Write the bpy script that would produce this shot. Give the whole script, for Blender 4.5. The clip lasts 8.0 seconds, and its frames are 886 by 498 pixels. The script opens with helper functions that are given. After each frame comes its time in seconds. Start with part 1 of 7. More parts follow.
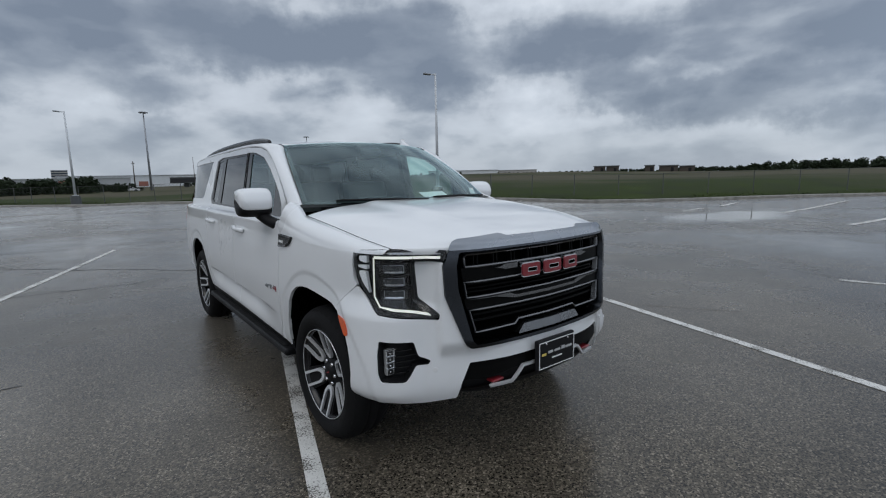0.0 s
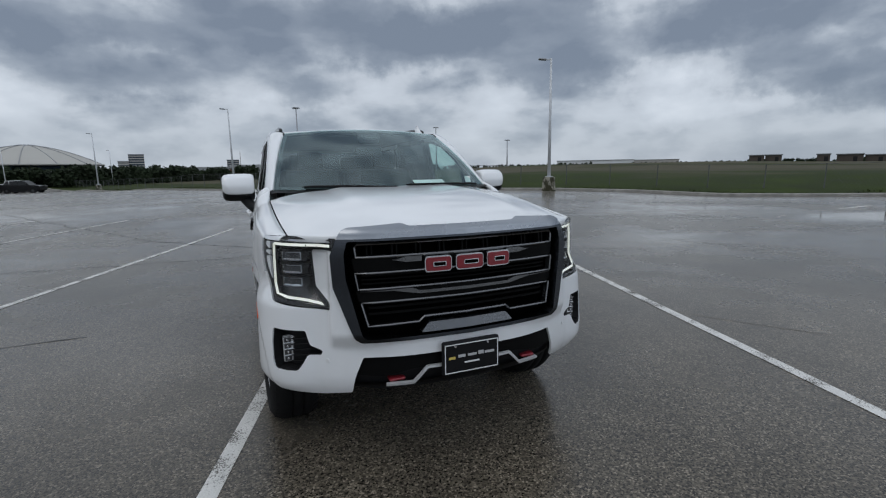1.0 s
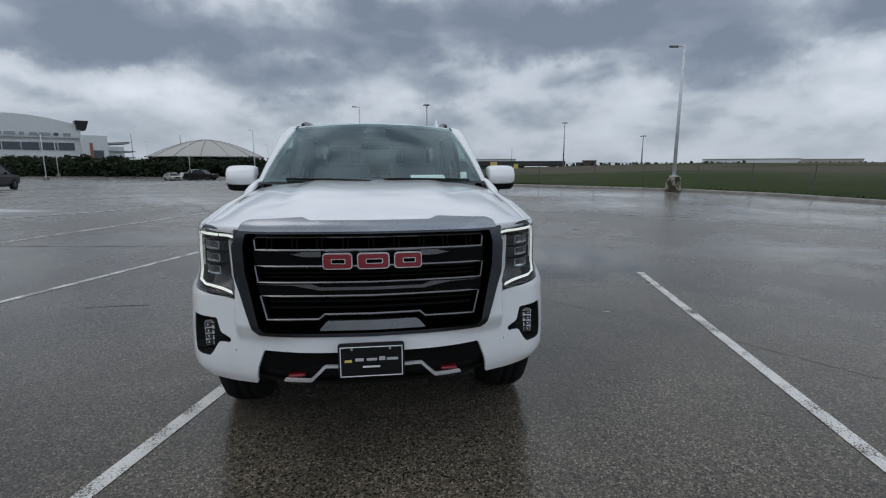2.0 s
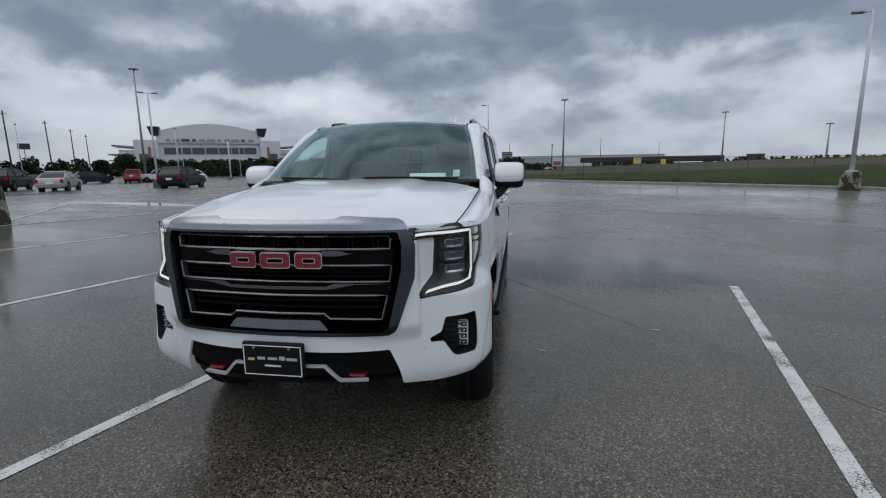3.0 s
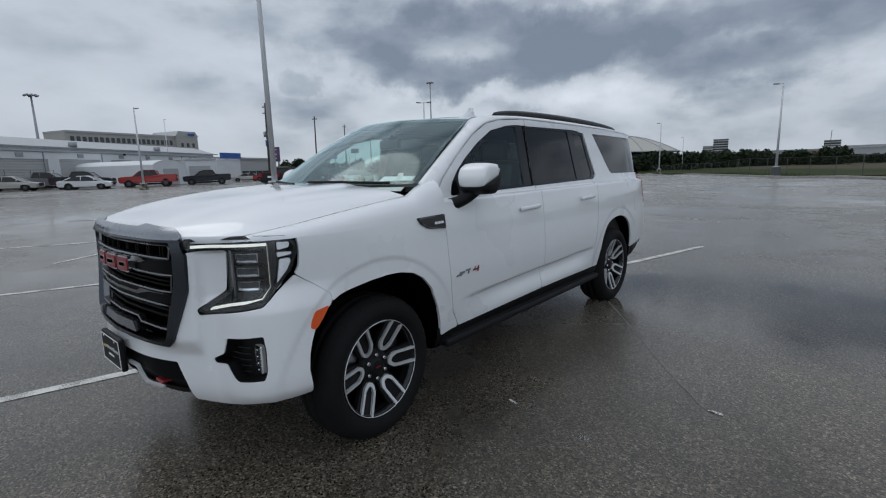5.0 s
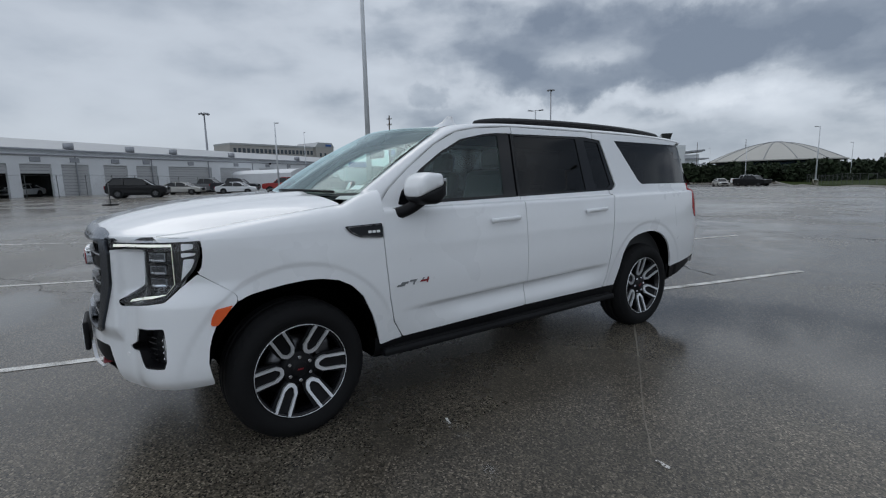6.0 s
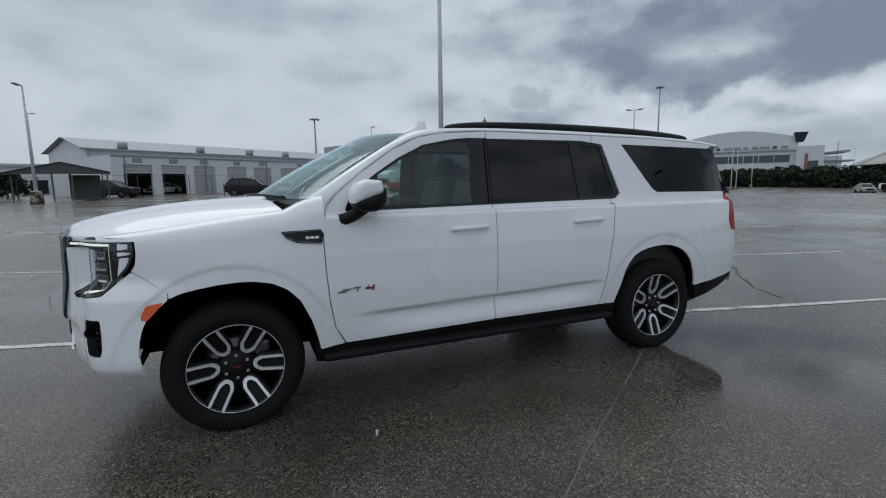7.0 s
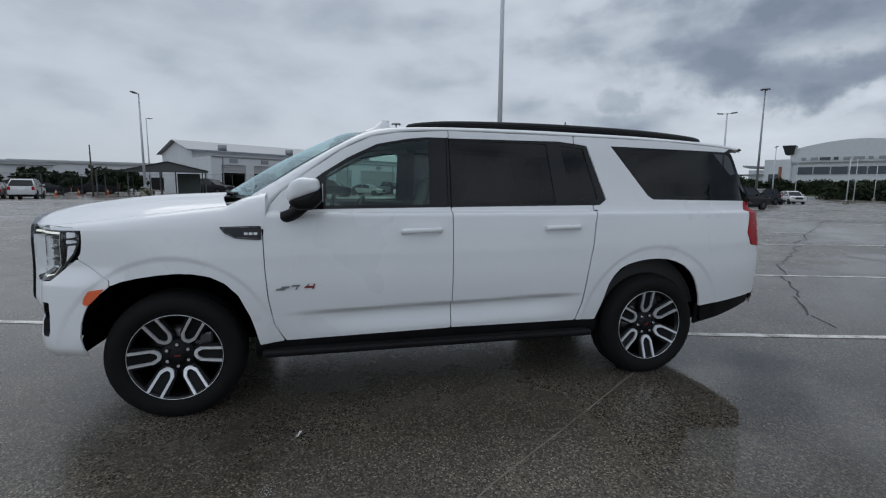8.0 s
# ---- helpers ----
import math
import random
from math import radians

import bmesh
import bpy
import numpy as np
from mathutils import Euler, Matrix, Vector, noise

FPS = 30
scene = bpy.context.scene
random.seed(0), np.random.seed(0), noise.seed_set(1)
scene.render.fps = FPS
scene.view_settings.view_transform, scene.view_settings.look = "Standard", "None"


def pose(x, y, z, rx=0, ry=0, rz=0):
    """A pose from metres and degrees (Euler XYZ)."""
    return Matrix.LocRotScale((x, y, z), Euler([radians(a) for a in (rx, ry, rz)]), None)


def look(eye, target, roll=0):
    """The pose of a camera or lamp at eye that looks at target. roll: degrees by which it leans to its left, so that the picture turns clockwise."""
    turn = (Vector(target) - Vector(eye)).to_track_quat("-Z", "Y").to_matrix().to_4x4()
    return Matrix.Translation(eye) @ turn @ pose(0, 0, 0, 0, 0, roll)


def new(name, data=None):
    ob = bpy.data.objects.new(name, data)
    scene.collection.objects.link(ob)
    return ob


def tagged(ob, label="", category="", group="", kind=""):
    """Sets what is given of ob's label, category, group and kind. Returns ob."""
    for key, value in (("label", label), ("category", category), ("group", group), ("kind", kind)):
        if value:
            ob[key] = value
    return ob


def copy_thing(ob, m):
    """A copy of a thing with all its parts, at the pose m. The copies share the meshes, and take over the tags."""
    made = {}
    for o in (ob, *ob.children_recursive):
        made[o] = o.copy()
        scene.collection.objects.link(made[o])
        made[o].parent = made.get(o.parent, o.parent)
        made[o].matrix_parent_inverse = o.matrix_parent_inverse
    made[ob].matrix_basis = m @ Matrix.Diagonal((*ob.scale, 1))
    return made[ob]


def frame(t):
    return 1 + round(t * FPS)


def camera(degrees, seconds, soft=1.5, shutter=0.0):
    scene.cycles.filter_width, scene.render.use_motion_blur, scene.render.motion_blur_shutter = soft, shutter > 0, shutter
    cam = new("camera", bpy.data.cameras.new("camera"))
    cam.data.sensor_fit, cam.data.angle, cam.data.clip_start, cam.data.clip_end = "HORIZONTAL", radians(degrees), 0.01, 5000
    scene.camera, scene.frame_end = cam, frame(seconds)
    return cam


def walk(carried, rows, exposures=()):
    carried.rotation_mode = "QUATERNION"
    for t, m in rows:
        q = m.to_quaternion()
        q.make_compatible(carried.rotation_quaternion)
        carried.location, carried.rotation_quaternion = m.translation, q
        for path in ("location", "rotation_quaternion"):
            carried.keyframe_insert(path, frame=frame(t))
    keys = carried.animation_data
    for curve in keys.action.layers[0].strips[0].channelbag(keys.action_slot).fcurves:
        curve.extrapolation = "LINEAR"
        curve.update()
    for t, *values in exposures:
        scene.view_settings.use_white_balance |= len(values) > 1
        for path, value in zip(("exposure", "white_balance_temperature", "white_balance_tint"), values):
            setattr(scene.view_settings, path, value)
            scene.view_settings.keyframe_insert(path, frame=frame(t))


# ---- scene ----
cam = camera(86.5, 8.0, soft=1.15)
PATH = [
    (0, (-1.976, -2.628, 1.562), (-0.777, -1.056, 1.262), -1.3),
    (0.5, (-1.505, -2.868, 1.532), (-0.495, -1.17, 1.22), -1.2),
    (1, (-0.947, -3.049, 1.523), (-0.205, -1.221, 1.191), -1.0),
    (1.5, (-0.438, -3.165, 1.513), (0.065, -1.258, 1.179), -0.4),
    (2.8, (0.969, -3.038, 1.502), (0.757, -1.08, 1.151), -0.5),
    (3, (1.167, -2.971, 1.5), (0.846, -1.028, 1.151), -0.8),
    (3.5, (1.584, -2.69, 1.513), (1.012, -0.806, 1.162), -1.3),
    (4, (2.102, -2.375, 1.499), (1.252, -0.6, 1.141), -1.6),
    (4.5, (2.471, -2.021, 1.487), (1.393, -0.373, 1.134), -1.7),
    (4.7, (2.639, -1.879, 1.5), (1.472, -0.293, 1.15), -1.7),
    (6, (3.588, -0.8, 1.475), (1.961, 0.326, 1.181), -1.3),
    (6.5, (3.827, -0.384, 1.476), (2.09, 0.566, 1.197), -1.3),
    (7, (3.971, 0.091, 1.491), (2.147, 0.865, 1.212), -0.8),
    (7.5, (4.122, 0.519, 1.489), (2.243, 1.15, 1.218), -0.2),
    (8, (4.122, 0.955, 1.464), (2.194, 1.42, 1.205), 0.5),
]
walk(cam, [(t, look(eye, target, roll)) for t, eye, target, roll in PATH])

# ---- sky and light ----
world = bpy.data.worlds.new("world")
scene.world = world
world.use_nodes = True


def build_sky():
    nt = world.node_tree
    nt.nodes.clear()
    N, L = nt.nodes.new, nt.links.new

    def math_node(op, a, b=None, c=None, clamp=False):
        n = N("ShaderNodeMath")
        n.operation, n.use_clamp = op, clamp
        for i, v in enumerate((a, b, c)):
            if v is None:
                continue
            if isinstance(v, (int, float)):
                n.inputs[i].default_value = v
            else:
                L(v, n.inputs[i])
        return n.outputs[0]

    tc = N("ShaderNodeTexCoord")
    sep = N("ShaderNodeSeparateXYZ")
    L(tc.outputs["Generated"], sep.inputs[0])
    x, y, z = sep.outputs
    up = math_node("MAXIMUM", z, 0.0)
    comb = N("ShaderNodeCombineXYZ")
    L(x, comb.inputs[0])
    L(y, comb.inputs[1])
    L(math_node("MULTIPLY", up, 2.3), comb.inputs[2])

    def clouds(scale, detail, rough, distort, shift):
        mp = N("ShaderNodeMapping")
        mp.inputs["Location"].default_value = shift
        L(comb.outputs[0], mp.inputs[0])
        n = N("ShaderNodeTexNoise")
        n.inputs["Scale"].default_value = scale
        n.inputs["Detail"].default_value = detail
        n.inputs["Roughness"].default_value = rough
        n.inputs["Distortion"].default_value = distort
        L(mp.outputs[0], n.inputs["Vector"])
        return n.outputs["Fac"]

    def puffs(scale, shift):
        mp = N("ShaderNodeMapping")
        mp.inputs["Location"].default_value = shift
        L(comb.outputs[0], mp.inputs[0])
        n = N("ShaderNodeTexNoise")
        n.inputs["Scale"].default_value, n.inputs["Detail"].default_value = scale * 1.6, 4.0
        L(mp.outputs[0], n.inputs["Vector"])
        warp = N("ShaderNodeMixRGB")
        warp.blend_type = "ADD"
        warp.inputs[0].default_value = 0.16
        L(mp.outputs[0], warp.inputs[1])
        L(n.outputs["Color"], warp.inputs[2])
        v = N("ShaderNodeTexVoronoi")
        v.feature = "SMOOTH_F1"
        v.inputs["Scale"].default_value = scale
        v.inputs["Smoothness"].default_value = 0.5
        L(warp.outputs[0], v.inputs["Vector"])
        return v.outputs["Distance"]

    big = clouds(2.1, 2.0, 0.5, 0.0, CLOUD_A)
    fine = clouds(4.4, 6.0, 0.54, 0.0, CLOUD_B)
    lump = puffs(6.5, CLOUD_B)
    mid = math_node("ADD", math_node("MULTIPLY", fine, 0.58), math_node("MULTIPLY", lump, 0.42))
    mix = math_node("ADD", math_node("MULTIPLY", big, 0.42), math_node("MULTIPLY", mid, 0.58))
    # billows: the sight line, pushed about by noise, so that the masses get ragged edges
    ragged = N("ShaderNodeTexNoise")
    ragged.inputs["Scale"].default_value, ragged.inputs["Detail"].default_value, ragged.inputs["Roughness"].default_value = 7.0, 6.0, 0.6
    L(tc.outputs["Generated"], ragged.inputs["Vector"])
    push = N("ShaderNodeVectorMath")
    push.operation = "MULTIPLY_ADD"
    push.inputs[1].default_value, push.inputs[2].default_value = (0.26, 0.26, 0.12), (-0.13, -0.13, -0.06)
    L(ragged.outputs["Color"], push.inputs[0])
    sight = N("ShaderNodeVectorMath")
    sight.operation = "ADD"
    L(tc.outputs["Generated"], sight.inputs[0])
    L(push.outputs[0], sight.inputs[1])

    def dot(v):
        n = N("ShaderNodeVectorMath")
        n.operation = "DOT_PRODUCT"
        n.inputs[1].default_value = v
        L(sight.outputs[0], n.inputs[0])
        return n.outputs["Value"]

    mix = math_node("MULTIPLY_ADD", mix, SOFTEN, 0.528 - 0.485 * SOFTEN)
    for bearing, height, wide, high, weight in MASSES:
        az, el, w, h = radians(bearing), radians(height), radians(wide), radians(high)
        ahead = (math.sin(az) * math.cos(el), math.cos(az) * math.cos(el), math.sin(el))
        u = dot((math.cos(az) / w, -math.sin(az) / w, 0))
        v = dot((-math.sin(az) * math.sin(el) / h, -math.cos(az) * math.sin(el) / h, math.cos(el) / h))
        r2 = math_node("ADD", math_node("MULTIPLY", u, u), math_node("MULTIPLY", v, v))
        near = N("ShaderNodeMapRange")
        near.interpolation_type = "SMOOTHSTEP"
        near.inputs["From Min"].default_value, near.inputs["From Max"].default_value = 2.6, 0.1
        L(r2, near.inputs["Value"])
        front = math_node("GREATER_THAN", dot(ahead), 0.0)
        mix = math_node("SUBTRACT", mix, math_node("MULTIPLY", math_node("MULTIPLY", near.outputs[0], front), weight * 0.15))
    # the cover is thinner and smoother to the west
    west = math_node("ADD", math_node("MULTIPLY", x, -0.97), math_node("MULTIPLY", y, -0.22))
    thin = N("ShaderNodeMapRange")
    thin.interpolation_type = "SMOOTHSTEP"
    thin.inputs["From Min"].default_value, thin.inputs["From Max"].default_value = 0.45, 0.98
    L(west, thin.inputs["Value"])
    keep = math_node("SUBTRACT", 1.0, math_node("MULTIPLY", thin.outputs[0], 0.72))
    val = math_node("ADD", math_node("MULTIPLY", mix, keep), math_node("MULTIPLY", thin.outputs[0], 0.72 * 0.522))
    ramp = N("ShaderNodeValToRGB")
    el = ramp.color_ramp.elements
    el[0].position, el[0].color = 0.37, (0.185, 0.226, 0.294, 1)
    el[1].position, el[1].color = 0.65, (0.68, 0.735, 0.81, 1)
    for p, c in ((0.44, (0.255, 0.30, 0.37, 1)), (0.49, (0.37, 0.42, 0.49, 1)), (0.53, (0.49, 0.54, 0.61, 1)), (0.58, (0.56, 0.615, 0.69, 1))):
        e = el.new(p)
        e.color = c
    L(val, ramp.inputs[0])
    # a paler band low over the horizon, and brighter cover overhead
    haze = N("ShaderNodeMapRange")
    haze.interpolation_type = "SMOOTHSTEP"
    haze.inputs["From Min"].default_value, haze.inputs["From Max"].default_value = 0.0, 0.13
    haze.inputs["To Min"].default_value, haze.inputs["To Max"].default_value = 0.55, 0.0
    L(up, haze.inputs["Value"])
    hz = N("ShaderNodeMixRGB")
    hz.inputs[2].default_value = (0.42, 0.475, 0.545, 1)
    L(haze.outputs[0], hz.inputs[0])
    L(ramp.outputs[0], hz.inputs[1])
    top = N("ShaderNodeMapRange")
    top.interpolation_type = "SMOOTHSTEP"
    top.inputs["From Min"].default_value, top.inputs["From Max"].default_value = 0.42, 0.85
    top.inputs["To Min"].default_value, top.inputs["To Max"].default_value = 1.0, ZENITH
    L(up, top.inputs["Value"])
    gain = N("ShaderNodeMixRGB")
    gain.blend_type = "MULTIPLY"
    gain.inputs[0].default_value = 1.0
    L(hz.outputs[0], gain.inputs[1])
    L(top.outputs[0], gain.inputs[2])
    sky = N("ShaderNodeTexSky")
    sky.sky_type, sky.sun_disc = "NISHITA", False
    sky.sun_elevation, sky.sun_rotation = radians(55), radians(-100)
    b1, b2, add, out = N("ShaderNodeBackground"), N("ShaderNodeBackground"), N("ShaderNodeAddShader"), N("ShaderNodeOutputWorld")
    # the side of the sky behind the walk is the lighter one
    back = N("ShaderNodeMapRange")
    back.interpolation_type = "SMOOTHSTEP"
    back.inputs["From Min"].default_value, back.inputs["From Max"].default_value = 0.4, 0.95
    back.inputs["To Min"].default_value, back.inputs["To Max"].default_value = 1.0, 1.6
    L(math_node("ADD", math_node("MULTIPLY", x, 0.7), math_node("MULTIPLY", y, -0.7)), back.inputs["Value"])
    gain2 = N("ShaderNodeMixRGB")
    gain2.blend_type = "MULTIPLY"
    gain2.inputs[0].default_value = 1.0
    L(gain.outputs[0], gain2.inputs[1])
    L(back.outputs[0], gain2.inputs[2])
    L(gain2.outputs[0], b1.inputs[0])
    b1.inputs[1].default_value = SKY_GAIN
    L(sky.outputs[0], b2.inputs[0])
    b2.inputs[1].default_value = 0.006
    L(b1.outputs[0], add.inputs[0])
    L(b2.outputs[0], add.inputs[1])
    L(add.outputs[0], out.inputs[0])


ZENITH, SKY_GAIN, SOFTEN = 1.25, 1.0, 0.85
# the cloud masses: bearing from straight back, height, half width and half height in degrees, and weight (bright gaps below nought)
MASSES = [(7, 15.5, 15, 3.4, 1.0), (-5, 9.2, 12, 1.8, .7), (34, 14, 14, 3.8, .85), (53.5, 15, 6, 3, .75), (57.5, 8.8, 6, 1.9, .75), (71, 7, 10, 2.2, 1.1), (75, 13.5, 15, 3.6, 1.0), (-21, 14, 9, 2.6, .7),
          (-36, 12.8, 13, 3.6, 1.0), (-41, 10, 5, 1.8, .5), (-57, 16.2, 8, 2.3, .45), (-56.5, 9.9, 2, 1, .5), (-3, 4.5, 12, 2, .35), (-66, 8.5, 6, 1.5, .3), (-95, 16, 14, 4, .25),
          (45.5, 17.5, 5, 3, -.5), (49, 7.2, 5, 2.2, -.5), (-29, 8.3, 8, 1.3, -.45)]
CLOUD_A, CLOUD_B = (0.3, 1.2, 0.0), (2.4, 5.3, 0.7)
build_sky()
sun = new("sun", bpy.data.lights.new("sun", "SUN"))
sun.data.energy, sun.data.angle, sun.data.color = 0.5, radians(40), (1.0, 0.97, 0.93)
sun.matrix_world = look((-50, -10, 80), (0, 0, 0))


# ---- materials ----
def pbr(name, base, rough=0.5, metal=0.0, var=0.08, scale=6.0, fine=60.0, bump=0.0, rvar=0.1, coat=0.0, emit=0.0, emit_color=None, spec=0.5, per=0.0):
    """Base colour with variation at two scales, roughness variation and a fine bump."""
    m = bpy.data.materials.new(name)
    m.use_nodes = True
    nt = m.node_tree
    N, L = nt.nodes.new, nt.links.new
    b = nt.nodes["Principled BSDF"]
    b.inputs["Metallic"].default_value = metal
    b.inputs["Coat Weight"].default_value = coat
    b.inputs["Coat Roughness"].default_value = 0.03
    b.inputs["Specular IOR Level"].default_value = spec
    tc = N("ShaderNodeTexCoord")
    n1, n2 = N("ShaderNodeTexNoise"), N("ShaderNodeTexNoise")
    n1.inputs["Scale"].default_value, n2.inputs["Scale"].default_value = scale, fine
    n1.inputs["Detail"].default_value, n2.inputs["Detail"].default_value = 4, 2
    L(tc.outputs["Object"], n1.inputs["Vector"])
    L(tc.outputs["Object"], n2.inputs["Vector"])
    a = N("ShaderNodeMath")
    a.operation = "MULTIPLY_ADD"
    a.inputs[1].default_value = 0.35
    L(n2.outputs["Fac"], a.inputs[0])
    L(n1.outputs["Fac"], a.inputs[2])
    src = a.outputs[0]
    if per:
        oi = N("ShaderNodeObjectInfo")
        p = N("ShaderNodeMath")
        p.operation = "MULTIPLY_ADD"
        p.inputs[1].default_value = per
        L(oi.outputs["Random"], p.inputs[0])
        L(src, p.inputs[2])
        src = p.outputs[0]
    r = N("ShaderNodeMapRange")
    r.inputs["From Min"].default_value, r.inputs["From Max"].default_value = 0.4, 0.95
    r.inputs["To Min"].default_value, r.inputs["To Max"].default_value = 1 - var, 1 + var
    r.clamp = False
    L(src, r.inputs["Value"])
    mul = N("ShaderNodeMixRGB")
    mul.blend_type = "MULTIPLY"
    mul.inputs[0].default_value = 1
    mul.inputs[1].default_value = (*base, 1)
    L(r.outputs[0], mul.inputs[2])
    L(mul.outputs[0], b.inputs["Base Color"])
    rr = N("ShaderNodeMapRange")
    rr.inputs["From Min"].default_value, rr.inputs["From Max"].default_value = 0.3, 0.7
    rr.inputs["To Min"].default_value, rr.inputs["To Max"].default_value = max(0.02, rough - rvar * rough), min(1, rough + rvar * rough)
    L(n1.outputs["Fac"], rr.inputs["Value"])
    L(rr.outputs[0], b.inputs["Roughness"])
    if bump:
        bp = N("ShaderNodeBump")
        bp.inputs["Strength"].default_value = min(1.0, bump)
        bp.inputs["Distance"].default_value = 0.01
        L(n2.outputs["Fac"], bp.inputs["Height"])
        L(bp.outputs[0], b.inputs["Normal"])
    if emit:
        b.inputs["Emission Color"].default_value = (*(emit_color or base), 1)
        b.inputs["Emission Strength"].default_value = emit
    return m


def pane(name, tint, f0=0.04, rough=0.02, mirror=(1, 1, 1)):
    """Thin glass: tinted see-through under a mirror that grows towards grazing, alike from both sides."""
    m = bpy.data.materials.new(name)
    m.use_nodes = True
    nt = m.node_tree
    nt.nodes.clear()
    N, L = nt.nodes.new, nt.links.new
    t, g, lw, mx, o = N("ShaderNodeBsdfTransparent"), N("ShaderNodeBsdfGlossy"), N("ShaderNodeLayerWeight"), N("ShaderNodeMixShader"), N("ShaderNodeOutputMaterial")
    t.inputs[0].default_value = (*tint, 1)
    g.inputs["Roughness"].default_value = rough
    g.inputs["Color"].default_value = (*mirror, 1)
    lw.inputs["Blend"].default_value = 0.5
    p, a = N("ShaderNodeMath"), N("ShaderNodeMath")
    p.operation, a.operation = "POWER", "MULTIPLY_ADD"
    p.inputs[1].default_value = 4.5
    a.inputs[1].default_value, a.inputs[2].default_value = 1 - f0, f0
    L(lw.outputs["Facing"], p.inputs[0])
    L(p.outputs[0], a.inputs[0])
    L(a.outputs[0], mx.inputs[0])
    L(t.outputs[0], mx.inputs[1])
    L(g.outputs[0], mx.inputs[2])
    L(mx.outputs[0], o.inputs[0])
    return m


M_PAINT = pbr("white_paint", (0.80, 0.81, 0.82), 0.32, var=0.015, scale=1.5, fine=20, coat=1.0, rvar=0.2)
M_BLACK = pbr("black_plastic", (0.007, 0.007, 0.008), 0.5, var=0.25, bump=0.1, fine=300, spec=0.2)
M_GRILLE = pbr("grille_black", (0.004, 0.004, 0.004), 0.5, var=0.2, spec=0.07)
M_GLOSSBLACK = pbr("gloss_black", (0.006, 0.006, 0.007), 0.14, var=0.1, spec=0.4)
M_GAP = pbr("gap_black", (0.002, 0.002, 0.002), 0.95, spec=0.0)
M_DARKCHROME = pbr("dark_chrome", (0.062, 0.067, 0.076), 0.26, metal=1.0, var=0.05)
M_STRIP = pbr("satin_chrome_strip", (0.30, 0.315, 0.34), 0.28, metal=1.0, var=0.05)
M_BARCHROME = pbr("smoked_chrome", (0.17, 0.17, 0.173), 0.28, metal=1.0, var=0.08)
M_CHROME = pbr("chrome", (0.75, 0.76, 0.78), 0.12, metal=1.0, var=0.03)
M_ALLOY = pbr("machined_alloy", (0.76, 0.77, 0.79), 0.32, metal=0.55, var=0.05, fine=200)
M_RUBBER = pbr("tyre_rubber", (0.008, 0.008, 0.0085), 0.8, var=0.25, bump=0.25, fine=150, spec=0.2)
M_RED = pbr("red_paint", (0.21, 0.012, 0.020), 0.35, coat=0.2)
M_TAIL = pbr("red_lens", (0.36, 0.006, 0.010), 0.25, spec=0.2, var=0.15, scale=20)
M_AMBER = pbr("amber_lens", (0.75, 0.10, 0.012), 0.2, coat=0.6)
M_DRL = pbr("lit_strip", (0.9, 0.9, 0.85), 0.3, emit=0.42, emit_color=(0.95, 1.0, 0.84))
M_LED = pbr("led_cell", (0.75, 0.77, 0.78), 0.15, metal=0.6, emit=0.03, emit_color=(0.9, 0.95, 1.0))
M_REFLECT = pbr("lamp_reflector", (0.88, 0.89, 0.90), 0.3, metal=0.0, var=0.1, scale=30)
M_FARLENS = pbr("projector_lens", (0.05, 0.054, 0.058), 0.12, metal=0.3, var=0.5, scale=40)
M_STEEL = pbr("brake_steel", (0.12, 0.12, 0.125), 0.35, metal=1.0, var=0.2)
M_TRIM = pbr("dark_interior", (0.03, 0.031, 0.032), 0.7, var=0.2, bump=0.2)
M_SEAT = pbr("seat_leather", (0.035, 0.033, 0.032), 0.5, var=0.2, bump=0.1)
M_LINER = pbr("headliner", (0.30, 0.30, 0.29), 0.9)
M_PAPER = pbr("paper", (0.8, 0.8, 0.78), 0.8)
M_WHITE = pbr("white_print", (0.8, 0.8, 0.8), 0.6)
M_YELLOW = pbr("gold_print", (0.65, 0.5, 0.12), 0.5)
M_PRINT = pbr("pale_print", (0.48, 0.48, 0.49), 0.5)
M_GREY = pbr("grey_print", (0.22, 0.23, 0.24), 0.35, metal=0.5)
M_WINDSHIELD = pane("windshield_glass", (0.76, 0.92, 0.89), 0.10, 0.07, mirror=(0.80, 0.97, 1.0))
M_FRONTGLASS = pane("door_glass", (0.68, 0.86, 0.80), 0.05, mirror=(0.85, 0.97, 1.0))
M_PRIVACY = pane("privacy_glass", (0.06, 0.064, 0.068), 0.032)
M_LENS = pane("lamp_lens", (0.95, 0.96, 0.97), 0.035)


# ---- small mesh tools ----
def link_mesh(name, me, mat, parent=None, label=""):
    me.materials.append(mat)
    ob = new(name, me)
    if parent is not None:
        ob.parent = parent
    if label:
        tagged(ob, label)
    return ob


def part(name, bm, mat, parent, label="", smooth=False):
    me = bpy.data.meshes.new(name)
    bm.normal_update()
    bm.to_mesh(me)
    bm.free()
    if smooth:
        me.shade_smooth()
    return link_mesh(name, me, mat, parent, label)


def raw(name, verts, faces, mat, parent, label="", smooth=True, normals=None):
    me = bpy.data.meshes.new(name)
    me.from_pydata([tuple(v) for v in verts], [], faces)
    me.update()
    if smooth:
        me.shade_smooth()
    if normals is not None:
        me.normals_split_custom_set_from_vertices([tuple(n) for n in normals])
    return link_mesh(name, me, mat, parent, label)


